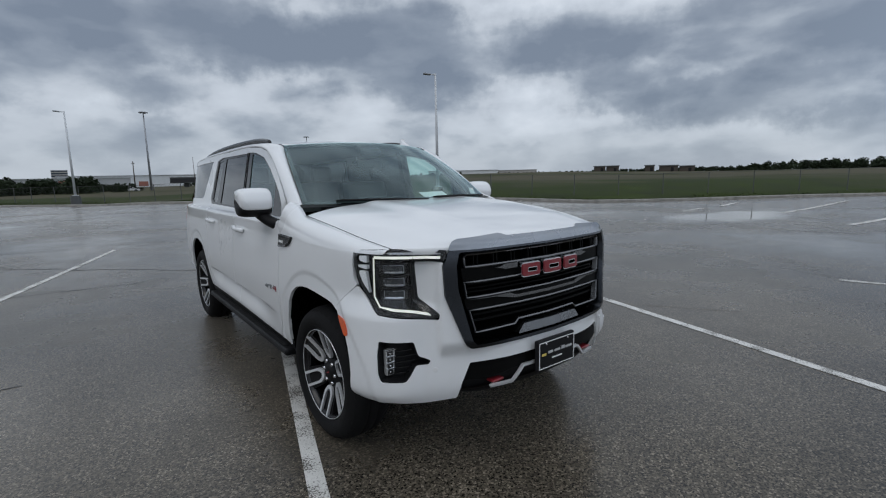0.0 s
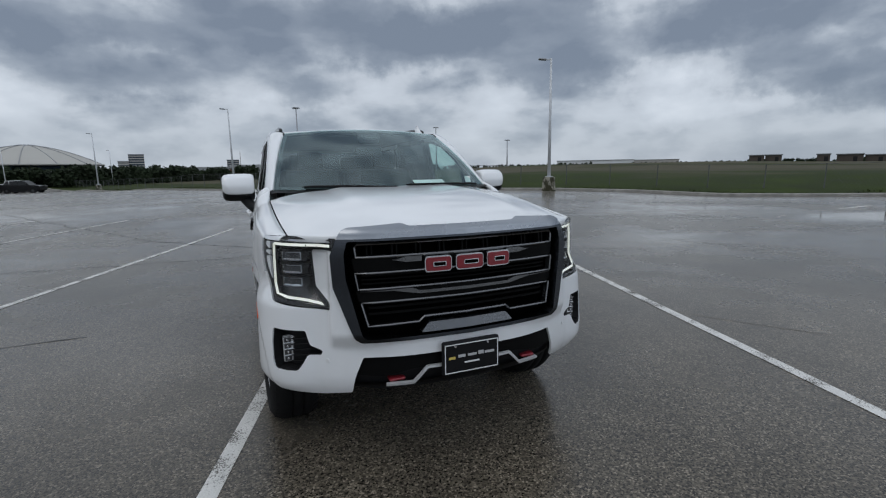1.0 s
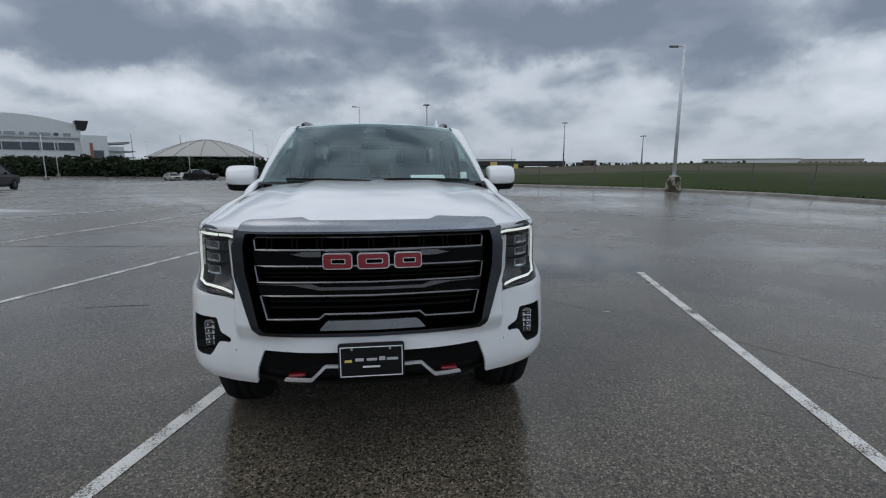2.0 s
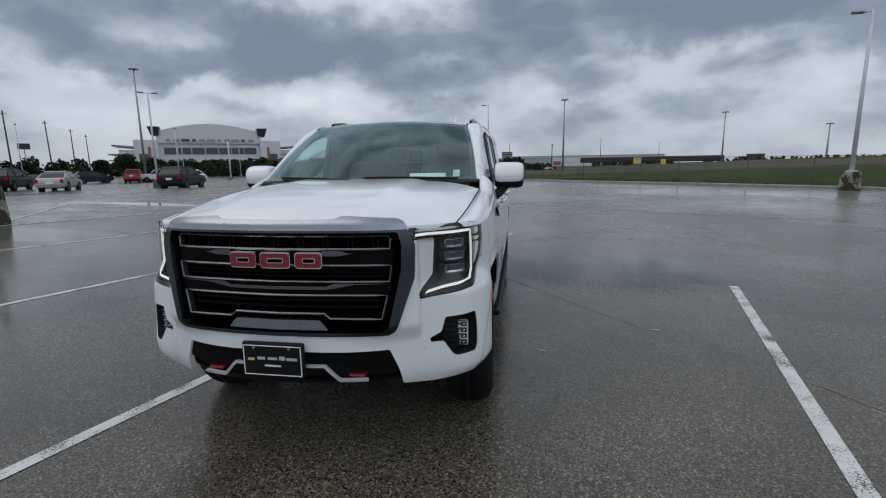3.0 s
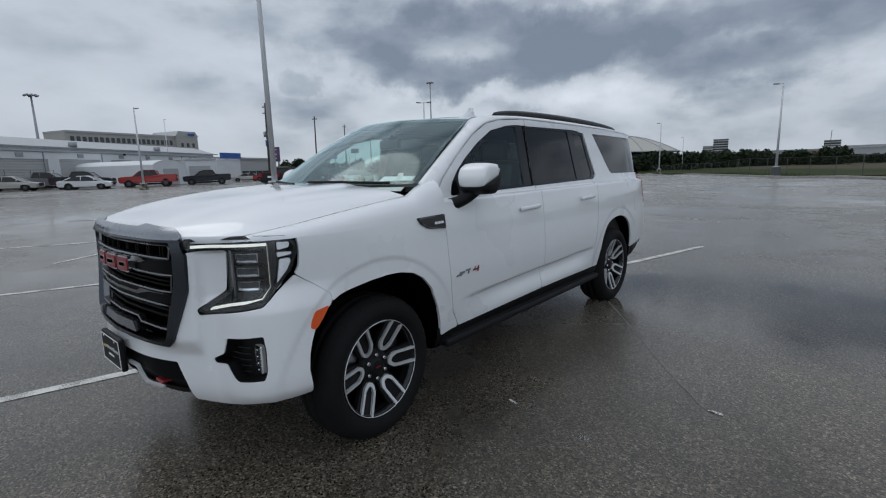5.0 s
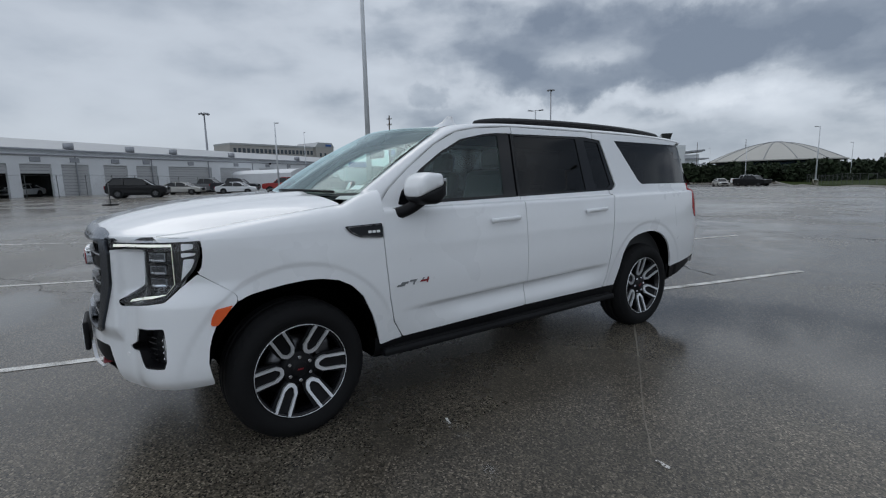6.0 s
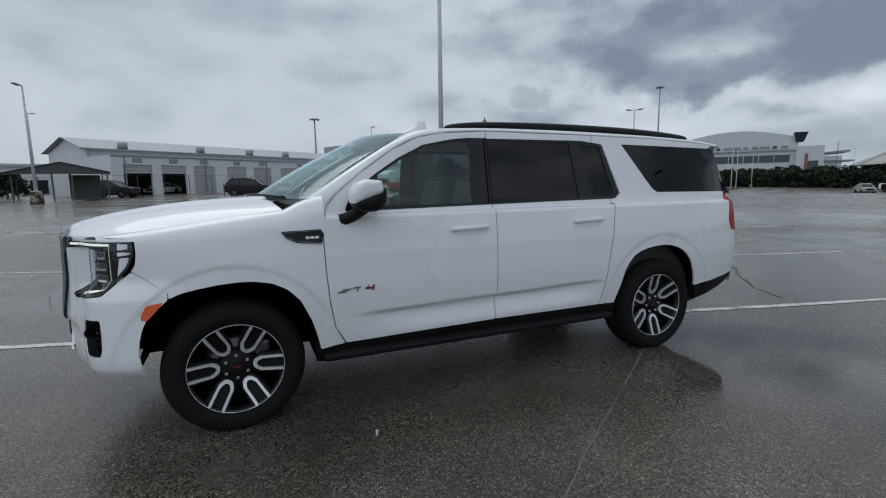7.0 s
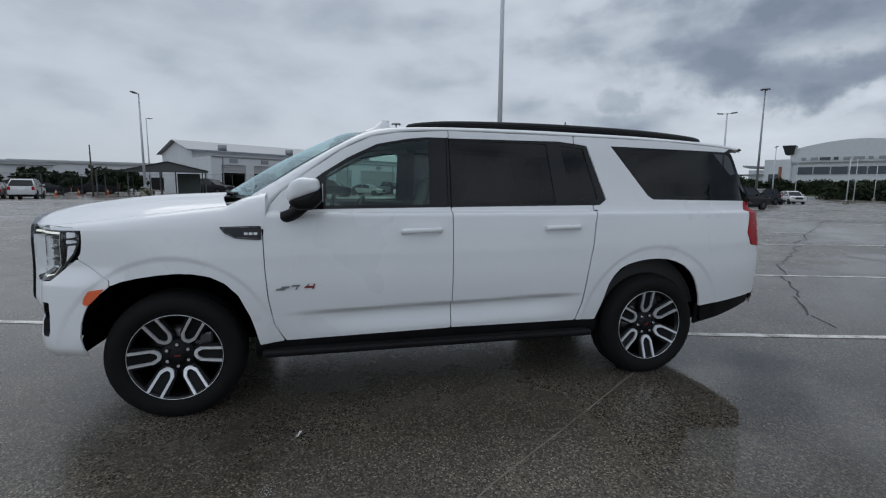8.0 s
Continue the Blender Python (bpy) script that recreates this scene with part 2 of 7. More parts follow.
def loft(name, rows, mat, parent, label="", close=False, smooth=True):
    """A skin over rows of points, all of one length."""
    n = len(rows[0])
    verts = [p for r in rows for p in r]
    faces = []
    for i in range(len(rows) - 1):
        for j in range(n if close else n - 1):
            k = (j + 1) % n
            faces.append((i * n + j, i * n + k, (i + 1) * n + k, (i + 1) * n + j))
    me = bpy.data.meshes.new(name)
    me.from_pydata([tuple(v) for v in verts], [], faces)
    bm = bmesh.new()
    bm.from_mesh(me)
    bmesh.ops.remove_doubles(bm, verts=bm.verts, dist=1e-5)
    bmesh.ops.recalc_face_normals(bm, faces=bm.faces)
    bm.to_mesh(me)
    bm.free()
    if smooth:
        me.shade_smooth()
    return link_mesh(name, me, mat, parent, label)


def add_box(bm, size, m=None, bevel=0.0, segs=2):
    """A box of that size, centred, with rounded edges, set at the pose m in bm."""
    r = bmesh.ops.create_cube(bm, size=1.0)
    vs = r["verts"]
    bmesh.ops.scale(bm, vec=size, verts=vs)
    if bevel:
        es = list({e for v in vs for e in v.link_edges})
        rb = bmesh.ops.bevel(bm, geom=es, offset=min(bevel, 0.49 * min(size)), segments=segs, affect="EDGES", profile=0.5)
        vs = list({v for f in rb["faces"] for v in f.verts} | {v for v in vs if v.is_valid})
    if m is not None:
        bmesh.ops.transform(bm, matrix=m, verts=vs)
    return vs


def box(name, size, m, mat, parent, bevel=0.0, label="", segs=2):
    bm = bmesh.new()
    add_box(bm, size, m, bevel, segs)
    return part(name, bm, mat, parent, label)


def add_cyl(bm, r1, r2, depth, m=None, segs=24):
    r = bmesh.ops.create_cone(bm, cap_ends=True, segments=segs, radius1=r1, radius2=r2, depth=depth)
    if m is not None:
        bmesh.ops.transform(bm, matrix=m, verts=r["verts"])
    return r["verts"]


def cyl(name, r1, r2, depth, m, mat, parent, segs=24, label=""):
    bm = bmesh.new()
    add_cyl(bm, r1, r2, depth, m, segs)
    for f in bm.faces:
        f.smooth = len(f.verts) == 4
    return part(name, bm, mat, parent, label)


def tube(name, pts, radius, mat, parent, label="", segs=8, radii=None, flat=1.0):
    """A round or oval bar along points."""
    rows = []
    P = [Vector(p) for p in pts]
    for i, p in enumerate(P):
        d = (P[min(i + 1, len(P) - 1)] - P[max(i - 1, 0)]).normalized()
        a = d.cross(Vector((0, 0, 1)))
        a = a.normalized() if a.length > 1e-4 else Vector((1, 0, 0))
        b = a.cross(d)
        r = radii[i] if radii else radius
        rows.append([p + a * (r * math.cos(t)) + b * (r * flat * math.sin(t)) for t in [2 * math.pi * k / segs for k in range(segs)]])
    c0, c1 = [P[0]] * segs, [P[-1]] * segs
    return loft(name, [c0] + rows + [c1], mat, parent, label, close=True)


def spline(pts, n=12):
    """Catmull-Rom through points of any dimension."""
    P = [np.array(p, float) for p in pts]
    P = [2 * P[0] - P[1]] + P + [2 * P[-1] - P[-2]]
    out = []
    for i in range(1, len(P) - 2):
        a, b, c, d = P[i - 1:i + 3]
        for k in range(n):
            t = k / n
            out.append(0.5 * (2 * b + (c - a) * t + (2 * a - 5 * b + 4 * c - d) * t * t + (3 * b - a - 3 * c + d) * t ** 3))
    out.append(P[-2])
    return np.array(out)


def rounded(pts, r=0.015, n=4):
    """A closed outline with its corners rounded; a third value in a point is its own radius."""
    out = []
    k = len(pts)
    for i in range(k):
        p, a, b = (np.array(q[:2], float) for q in (pts[i], pts[i - 1], pts[(i + 1) % k]))
        rr = pts[i][2] if len(pts[i]) > 2 else r
        da, db = a - p, b - p
        la, lb = np.hypot(*da), np.hypot(*db)
        q = min(rr, 0.45 * la, 0.45 * lb)
        if q < 1e-4:
            out.append(tuple(p))
            continue
        s, e = p + da / la * q, p + db / lb * q
        for j in range(n + 1):
            t = j / n
            out.append(tuple((1 - t) ** 2 * s + 2 * t * (1 - t) * p + t * t * e))
    return out


def step(a, b, x):
    t = min(1.0, max(0.0, (x - a) / (b - a)))
    return t * t * (3 - 2 * t)

# ---- the white SUV: its body is one plan curve, swept up by two side profiles ----
PLAN = spline([(0, -.985), (.3, -.965), (.5, -.915), (.65, -.845), (.75, -.795), (.84, -.74), (.92, -.66), (.972, -.57), (1.0, -.46), (1.022, -.28), (1.04, 0), (1.035, .6),
               (1.03, 1.7), (1.03, 3.2), (1.02, 3.9), (.995, 4.2), (.955, 4.38), (.89, 4.49), (.75, 4.56), (.4, 4.62), (0, 4.64)], 40)
RUN = np.concatenate([[0], np.cumsum(np.hypot(*np.diff(PLAN, axis=0).T))])
SIDE = spline([(.30, .07), (.4, .05), (.55, .022), (.8, 0), (1.0, .008), (1.16, .024), (1.24, .036), (1.27, .041), (1.285, .047), (1.30, .064), (1.335, .108), (1.8, .205), (2.0, .26)], 8)
FRONT = spline([(.30, .09), (.4, .04), (.5, 0), (.65, 0), (.8, .01), (.95, .02), (1.15, .025), (1.22, .04), (1.27, .08), (1.4, .3)], 8)
WHEELS = (0.0, 3.407)
HUB_Z = 0.393


def at_y(y):
    """The run along the plan curve at which the side has that y."""
    return float(np.interp(y, PLAN[:, 1], RUN))


def inset(u, y, z):
    w = step(1.3, 1.75, u)
    d = float(np.interp(z, FRONT[:, 0], FRONT[:, 1])) * (1 - w) + float(np.interp(z, SIDE[:, 0], SIDE[:, 1])) * w
    if u < 1.5:  # the bumper's corners stand out
        d -= .04 * step(.78, .98, u) * (1 - step(1.2, 1.5, u)) * step(.36, .5, z) * (1 - step(.86, .99, z))
    if .25 < u < .74:  # the grille surround stands ahead of the lamps
        d -= .036 * step(.28, .62, u) * (1 - step(.70, .74, u)) * step(.66, .76, z)
    if .68 < u < .95 and .86 < z < 1.17:  # the scoop beside the headlamp
        d += .062 * min(1, max(0, (u - .705) / .115)) * (1 - step(.83, .93, u)) * step(.875, .955, z) * (1 - step(1.148, 1.164, z))
    if z < 1.2 and u > 1.0:
        for wy in WHEELS:
            r = math.hypot(y - wy, (z - HUB_Z) * 0.98)
            d += 0.007 * (1 - step(0.600, 0.635, r))
    if 0.45 < z < 0.9 and 0.5 < y < 3.0:  # the crease low on the doors
        c = 0.66 + (y - .69) * 0.019
        fade = step(.6, 1.3, y) * (1 - step(2.4, 2.85, y))
        d += fade * (0.044 * (1 - step(c - 0.034, c, z)) * step(c - 0.19, c - 0.034, z))
    return d


def surf(u, z, off=0.0):
    s = -1 if u < 0 else 1
    u = abs(u)
    e = 0.02
    x, y = float(np.interp(u, RUN, PLAN[:, 0])), float(np.interp(u, RUN, PLAN[:, 1]))
    dx = float(np.interp(u + e, RUN, PLAN[:, 0])) - float(np.interp(u - e, RUN, PLAN[:, 0])) if u > e else 1.0
    dy = float(np.interp(u + e, RUN, PLAN[:, 1])) - float(np.interp(u - e, RUN, PLAN[:, 1])) if u > e else 0.0
    n = math.hypot(dx, dy)
    d = inset(u, y, z) - off
    return Vector((s * (x - dy / n * d), y + dx / n * d, z))


def yz(*pts):
    """Outline points given as y and z on the side, with their own radius if wanted."""
    return [(at_y(p[0]), *p[1:]) for p in pts]


def panel(name, outer, mat, parent, holes=(), off=0.0, thick=0.016, cu=0.09, cz=0.03, label="", side=1, r=0.012, fmap=surf, both=False):
    """A sheet on the body's surface within an outline of (run, height), its edge turned in."""
    bm = bmesh.new()
    for loop in (outer, *holes):
        pts = rounded([(side * p[0], *p[1:]) for p in loop], r)
        dense = []
        for i, p in enumerate(pts):
            q = pts[(i + 1) % len(pts)]
            n = max(1, math.ceil(max(abs(p[0] - q[0]) / cu, abs(p[1] - q[1]) / cz)))
            dense += [(p[0] + (q[0] - p[0]) * k / n, p[1] + (q[1] - p[1]) * k / n) for k in range(n)]
        vs = [bm.verts.new((a, b, 0)) for a, b in dense]
        for i in range(len(vs)):
            bm.edges.new((vs[i - 1], vs[i]))
    bmesh.ops.triangle_fill(bm, use_beauty=True, use_dissolve=False, edges=bm.edges[:])
    us, zs = [v.co.x for v in bm.verts], [v.co.y for v in bm.verts]
    for lo, hi, c, no in ((min(us), max(us), cu, (1, 0, 0)), (min(zs), max(zs), cz, (0, 1, 0))):
        k = math.floor(lo / c) + 1
        while k * c < hi:
            bmesh.ops.bisect_plane(bm, geom=bm.verts[:] + bm.edges[:] + bm.faces[:], dist=1e-5, plane_co=(k * c * no[0], k * c * no[1], 0), plane_no=no)
            k += 1
    bm.verts.index_update()
    verts, normals = [], []
    e = 0.004
    for v in bm.verts:
        a, b = v.co.x, v.co.y
        verts.append(fmap(a, b, off))
        n = (fmap(a + e, b, off) - fmap(a - e, b, off)).cross(fmap(a, b + e, off) - fmap(a, b - e, off)).normalized()
        normals.append(n)
    faces = []
    for f in bm.faces:
        ids = [v.index for v in f.verts]
        if f.normal.z < 0:
            ids.reverse()
        faces.append(ids)
    for ed in bm.edges:
        if len(ed.link_faces) == 1:
            f = ed.link_faces[0]
            a, b = ed.verts[0].index, ed.verts[1].index
            ids = [v.index for v in f.verts]
            if f.normal.z < 0:
                ids.reverse()
            if ids[(ids.index(a) + 1) % len(ids)] != b:
                a, b = b, a
            k = len(verts)
            pa, pb = verts[a], verts[b]
            qa, qb = pa - normals[a] * thick, pb - normals[b] * thick
            n = (pa - pb).cross(qa - pa).normalized()
            verts += [pa.copy(), pb.copy(), qb, qa]
            normals += [n] * 4
            faces.append((k + 1, k, k + 3, k + 2))
    bm.free()
    return raw(name, verts, faces, mat, parent, label, True, normals)


def bezier3(a, c, b, n=6):
    a, c, b = Vector(a), Vector(c), Vector(b)
    return [a * (1 - t) ** 2 + c * (2 * t * (1 - t)) + b * t * t for t in [k / n for k in range(n + 1)]]


suv = new("suv")
suv.location.x = .030
suv.scale.x = .962
tagged(suv, "large white SUV with a black grille on wet asphalt", "car")

# hood
HOOD_EDGE = spline([(.858, -.66, 1.222), (.872, -.4, 1.25), (.884, -.1, 1.29), (.889, .32, 1.338)], 10)
HOOD_MID = spline([(-.925, 1.222), (-.905, 1.262), (-.8, 1.302), (-.6, 1.346), (-.25, 1.392), (.24, 1.418)], 6)


def hood_point(s, k):
    n = len(HOOD_EDGE) - 1
    ex, ey, ez = HOOD_EDGE[k]
    cy, cz = HOOD_MID[k]
    a = abs(s)
    w = a ** 4
    shape = 1 - .20 * step(.46, .60, a) - .80 * a ** 5
    return Vector((s * (ex - .004), cy + (ey - cy) * w, ez + (cz - ez) * shape))


hood_rows = [[hood_point(j / 24, k) for j in range(-24, 25)] for k in range(len(HOOD_EDGE))]
hood_rows.insert(0, [p + Vector((0, .012, -.03)) for p in hood_rows[0]])
loft("hood", hood_rows, M_PAINT, suv, "white painted hood with a raised centre")

for s in (1, -1):
    top = []
    seam = np.vstack([HOOD_EDGE, spline([(.889, .32, 1.338), (.878, .43, 1.39), (.868, .56, 1.425)], 5)[1:]])
    for x, y, z in seam[::2]:
        p0 = surf(s * at_y(y), 1.195)
        p2 = Vector((s * (x + .004), y, z))
        c = Vector((s * (abs(p0.x) - .012), y, z - .004))
        top.append(bezier3(p0, c, p2) + [p2 + Vector((-.001 * s, 0, -.03))])
    loft("hood_seal", [[Vector((s * (x + d), y, z - .014)) for d in (-.022, .018)] for x, y, z in HOOD_EDGE], M_GAP, suv)
    fender = panel("front_fender", [(1.21, 1.198), *yz((.535, 1.198), (.541, 1.15), (.547, .95), (.562, .75), (.592, .58), (.655, .465), (.502, .44), (.478, .55), (.45, .645), (.388, .782), (.315, .86), (.23, .906),
                                           (.13, .927), (.04, .932), (-.07, .924), (-.176, .908), (-.263, .890), (-.322, .866), (-.322, .902), (-.398, .962)), (1.187, 1.030), (1.208, 1.065), (1.216, 1.12), (1.216, 1.17)],
                   M_PAINT, suv, side=s, cu=.016, cz=.0125, thick=.02)
    loft("fender_top", top, M_PAINT, fender)
    panel("seam_flange", [(1.18, 1.045), (1.20, 1.02), *yz((-.395, .955), (-.325, .896), (-.31, .91), (-.385, .975))], M_PAINT, fender, off=-.005, side=s, thick=.002, cu=.03, cz=.02)
    # grey side badge with bars in place of its lettering
    panel("fender_vent", yz((.293, 1.213), (.536, 1.217), (.536, 1.129), (.384, 1.142), (.325, 1.172)), M_GLOSSBLACK, fender, off=.012, side=s, label="gloss black fender vent with a chrome rim")
    for a, b in ((((.31, 1.206), (.534, 1.210)), .003), (((.39, 1.148), (.534, 1.136)), .003), (((.33, 1.176), (.385, 1.148)), .003), (((.31, 1.205), (.33, 1.177)), .003)):
        tube("vent_rim", [surf(s * at_y(q[0]), q[1], .014) for q in a], b, M_BARCHROME, suv, segs=6)
    for k in range(3):
        y0 = .437 + k * .028
        panel("badge_bar", yz((y0, 1.162), (y0 + .022, 1.162), (y0 + .022, 1.178), (y0, 1.178)), M_WHITE, suv, off=.015, side=s, thick=.002, r=.004)
    panel("marker_lamp", yz((-.457, .765), (-.452, .797), (-.425, .843), (-.346, .853), (-.383, .806), (-.428, .758)), M_AMBER, suv, off=.005, thick=.012, side=s, label="orange side marker lamp")

# front bumper, from one wheel opening to the other
half = [(0, .722), (.53, .72), (.592, .742), (.692, .985), (.700, 1.14), (.692, 1.156), (.828, 1.147), (.825, 1.10), (.815, .968), (.714, .897), (.722, .862), (.80, .870), (1.03, .900), (1.10, .965), (1.184, 1.0265),
        *yz((-.4005, .9592), (-.3256, .8992), (-.3256, .864), (-.342, .849), (-.38, .814), (-.43, .766), (-.455, .709), (-.471, .65), (-.480, .569), (-.462, .446)), (1.05, .438), (.97, .445), (.80, .428), (.63, .44), (.605, .53), (.56, .632), (0, .645)]
fog_hole = [(1.022, .772), (1.030, .700), (1.028, .605), (1.014, .564), (.896, .562), (.874, .588), (.842, .642), (.777, .640), (.766, .662), (.830, .690), (.844, .735), (.852, .764)]
ring = half[1:-1]
panel("front_bumper", ring + [(-p[0], *p[1:]) for p in reversed(ring)], M_PAINT, suv,
               holes=[fog_hole, [(-a, b) for a, b in reversed(fog_hole)]], cu=.02, cz=.0125, thick=.012, label="white painted front bumper")
low = [(.575, .66), (.63, .60), (.665, .46), (.5, .44), (.3, .44)]
panel("lower_grille", low + [(-a, b) for a, b in reversed(low)], M_BLACK, suv, off=-.045, thick=.01)
panel("lower_bar", [(.565, .628), (.60, .54), (.46, .53), (.30, .56), (-.30, .56), (-.46, .53), (-.60, .54), (-.565, .628)], M_GRILLE, suv, off=-.012, thick=.03)
loft("valance", [[surf(u, .485, -.03) for u in np.linspace(-.66, .66, 25)], [surf(u, .455, -.05) for u in np.linspace(-.64, .64, 25)], [surf(u, .435, -.12) for u in np.linspace(-.58, .58, 25)],
                 [surf(u, .42, -.5) for u in np.linspace(-.5, .5, 25)]], M_GRILLE, suv, "black lower valance")
for s in (1, -1):
    panel("skid_trim", [(.12, .571), (.242, .573), (.314, .499), (.45, .496), (.452, .484), (.309, .486), (.236, .560), (.12, .558)], M_ALLOY, suv, off=.012, side=s, r=.006, label="bright skid plate trim")
    bm = bmesh.new()
    p = surf(s * .39, .512, -.005)
    add_box(bm, (.085, .06, .016), Matrix.Translation(p + Vector((0, .035, -.004))), .007)
    part("tow_hook", bm, M_RED, suv, "red painted tow hook")
    c = surf(s * .745, .612, .001)
    cyl("parking_sensor", .011, .011, .006, Matrix.Translation(c) @ Vector((s * .65, -.76, 0)).to_track_quat("Z", "Y").to_matrix().to_4x4(), M_WHITE, suv, 16)

# fog lamps
for s in (1, -1):
    bez = panel("fog_lamp", fog_hole, M_BLACK, suv, off=-.075, side=s, cu=.05, label="recessed black fog lamp bezel")
    mid_u, mid_z = .935, .665
    panel("bezel_wall", fog_hole, M_BLACK, bez, holes=[[(mid_u + (a - mid_u) * .95, mid_z + (b - mid_z) * .93) for a, b in fog_hole]], off=-.006, side=s, cu=.04, thick=.07)
    for k in range(5):
        panel("bezel_slat", [(.84 + k * .002, .60 + k * .028), (.95, .594 + k * .028), (.95, .600 + k * .028), (.84 + k * .002, .606 + k * .028)], M_GLOSSBLACK, bez, off=-.045, side=s, r=.001, thick=.006)
    box("led_housing", (.060, .03, .136), Matrix.Translation((s * .886, -.650, .648)), M_LED, bez, .008, "clear fog lamp housing")
    for k in range(4):
        z0 = .600 + k * .032
        box("led_cell", (.034, .006, .025), Matrix.Translation((s * .893, -.666, z0)), M_STEEL, bez, .002, "dark LED cell")
        cyl("led_chip", .008, .005, .006, Matrix.Translation((s * .893, -.670, z0)) @ pose(0, 0, 0, 90), M_CHROME, bez, 12)
        box("led_fin", (.056, .008, .003), Matrix.Translation((s * .886, -.667, z0 + .016)), M_CHROME, bez)

# grille
outer = [(.558, .713), (.588, .735), (.690, .983), (.698, 1.14), (.680, 1.170), (.668, 1.212)]
inner = [(.528, .731), (.552, .752), (.622, 1.02), (.628, 1.14), (.612, 1.202)]
panel("grille_surround", outer + [(-a, b) for a, b in reversed(outer)], M_DARKCHROME, suv, holes=[inner + [(-a, b) for a, b in reversed(inner)]], off=.014, thick=.07, cu=.045, label="brushed grey metallic grille surround")
back = [(.60, .712), (.688, .985), (.695, 1.14), (.672, 1.215)]
panel("grille_back", back + [(-a, b) for a, b in reversed(back)], M_GAP, suv, off=-.075, thick=.002)
strip = [(.668, 1.212), (.648, 1.252), (.615, 1.264), (.345, 1.276), (.30, 1.262)]
panel("hood_strip", strip + [(-a, b) for a, b in reversed(strip)], M_STRIP, suv, off=.012, thick=.05, cu=.045, cz=.015, label="grey metallic strip along the hood edge")


def grille_frame(name, pts, w, off, mat=M_BARCHROME, closed=True):
    """A flat bar of width w along points of (run, height), standing on the grille."""
    P = [np.array(p, float) for p in pts]
    dense = []
    m = len(P) if closed else len(P) - 1
    for i in range(m):
        a, b = P[i], P[(i + 1) % len(P)]
        n = max(1, math.ceil(abs(a[0] - b[0]) / .06))
        dense += [a + (b - a) * k / n for k in range(n)]
    if not closed:
        dense.append(P[-1])
    rows = []
    for i, p in enumerate(dense):
        q0, q1 = (dense[i - 1], dense[(i + 1) % len(dense)]) if closed else (dense[max(i - 1, 0)], dense[min(i + 1, len(dense) - 1)])
        d = q1 - q0
        d = d / (np.hypot(*d) or 1)
        nrm = np.array((-d[1], d[0])) * w / 2
        a, b = p + nrm, p - nrm
        rows.append([surf(a[0], a[1], off - .03), surf(a[0], a[1], off - .004), surf(p[0], p[1], off), surf(b[0], b[1], off - .004), surf(b[0], b[1], off - .03)])
    if closed:
        rows.append(rows[0])
    return loft(name, rows, mat, suv, "thin smoked chrome grille frame" if mat is M_BARCHROME else "", smooth=False)


grille_frame("grille_trim", [(.57, 1.186), (.585, 1.17), (.578, 1.122), (-.578, 1.122), (-.585, 1.17), (-.57, 1.186)], .012, -.012)
grille_frame("grille_trim", [(.585, 1.045), (.572, .967), (-.572, .967), (-.585, 1.045)], .011, -.012)
grille_frame("grille_trim", [(.56, .902), (.528, .788), (.268, .790), (.238, .814), (-.238, .814), (-.268, .790), (-.528, .788), (-.56, .902)], .011, -.012)
for z0, z1, a in ((1.118, 1.05, .60), (.962, .908, .585)):
    panel("grille_bar", [(a, z0), (a - .012, z1), (-a + .012, z1), (-a, z0)], M_GRILLE, suv, off=-.022, thick=.05, cu=.05, r=.01)
for s in (1, -1):
    panel("grille_insert", [(.245, 1.118), (.33, 1.118), (.375, 1.106), (.40, 1.106), (.33, 1.092), (.245, 1.092)], M_BARCHROME, suv, off=-.006, side=s, r=.003, thick=.02)
panel("grille_insert", [(.57, .960), (.30, .962), (.255, .947), (-.255, .947), (-.30, .962), (-.57, .960), (-.40, .956), (-.26, .932), (.26, .932), (.40, .956)], M_BARCHROME, suv, off=-.008, r=.003, thick=.02, cu=.05)
panel("grille_foot", [(.265, .742), (.222, .79), (-.222, .79), (-.265, .742)], M_STRIP, suv, off=.006, thick=.06, cu=.05, label="grey metallic grille foot")
for k in range(9):
    for d in (-.012, .012):
        u = (k - 4) * .128 + d
        panel("grille_rib", [(u - .004, 1.128), (u + .004, 1.128), (u + .004, 1.18), (u - .004, 1.18)], M_GRILLE, suv, off=-.03, thick=.04, r=.001)
for z in (.835, .865):
    panel("grille_slat", [(.53, z), (-.53, z), (-.53, z + .012), (.53, z + .012)], M_GRILLE, suv, off=-.045, thick=.02, cu=.06, r=.002)
for z in (.985, 1.005, 1.025):
    panel("grille_slat", [(.56, z), (-.56, z), (-.56, z + .008), (.56, z + .008)], M_GRILLE, suv, off=-.045, thick=.02, cu=.06, r=.002)
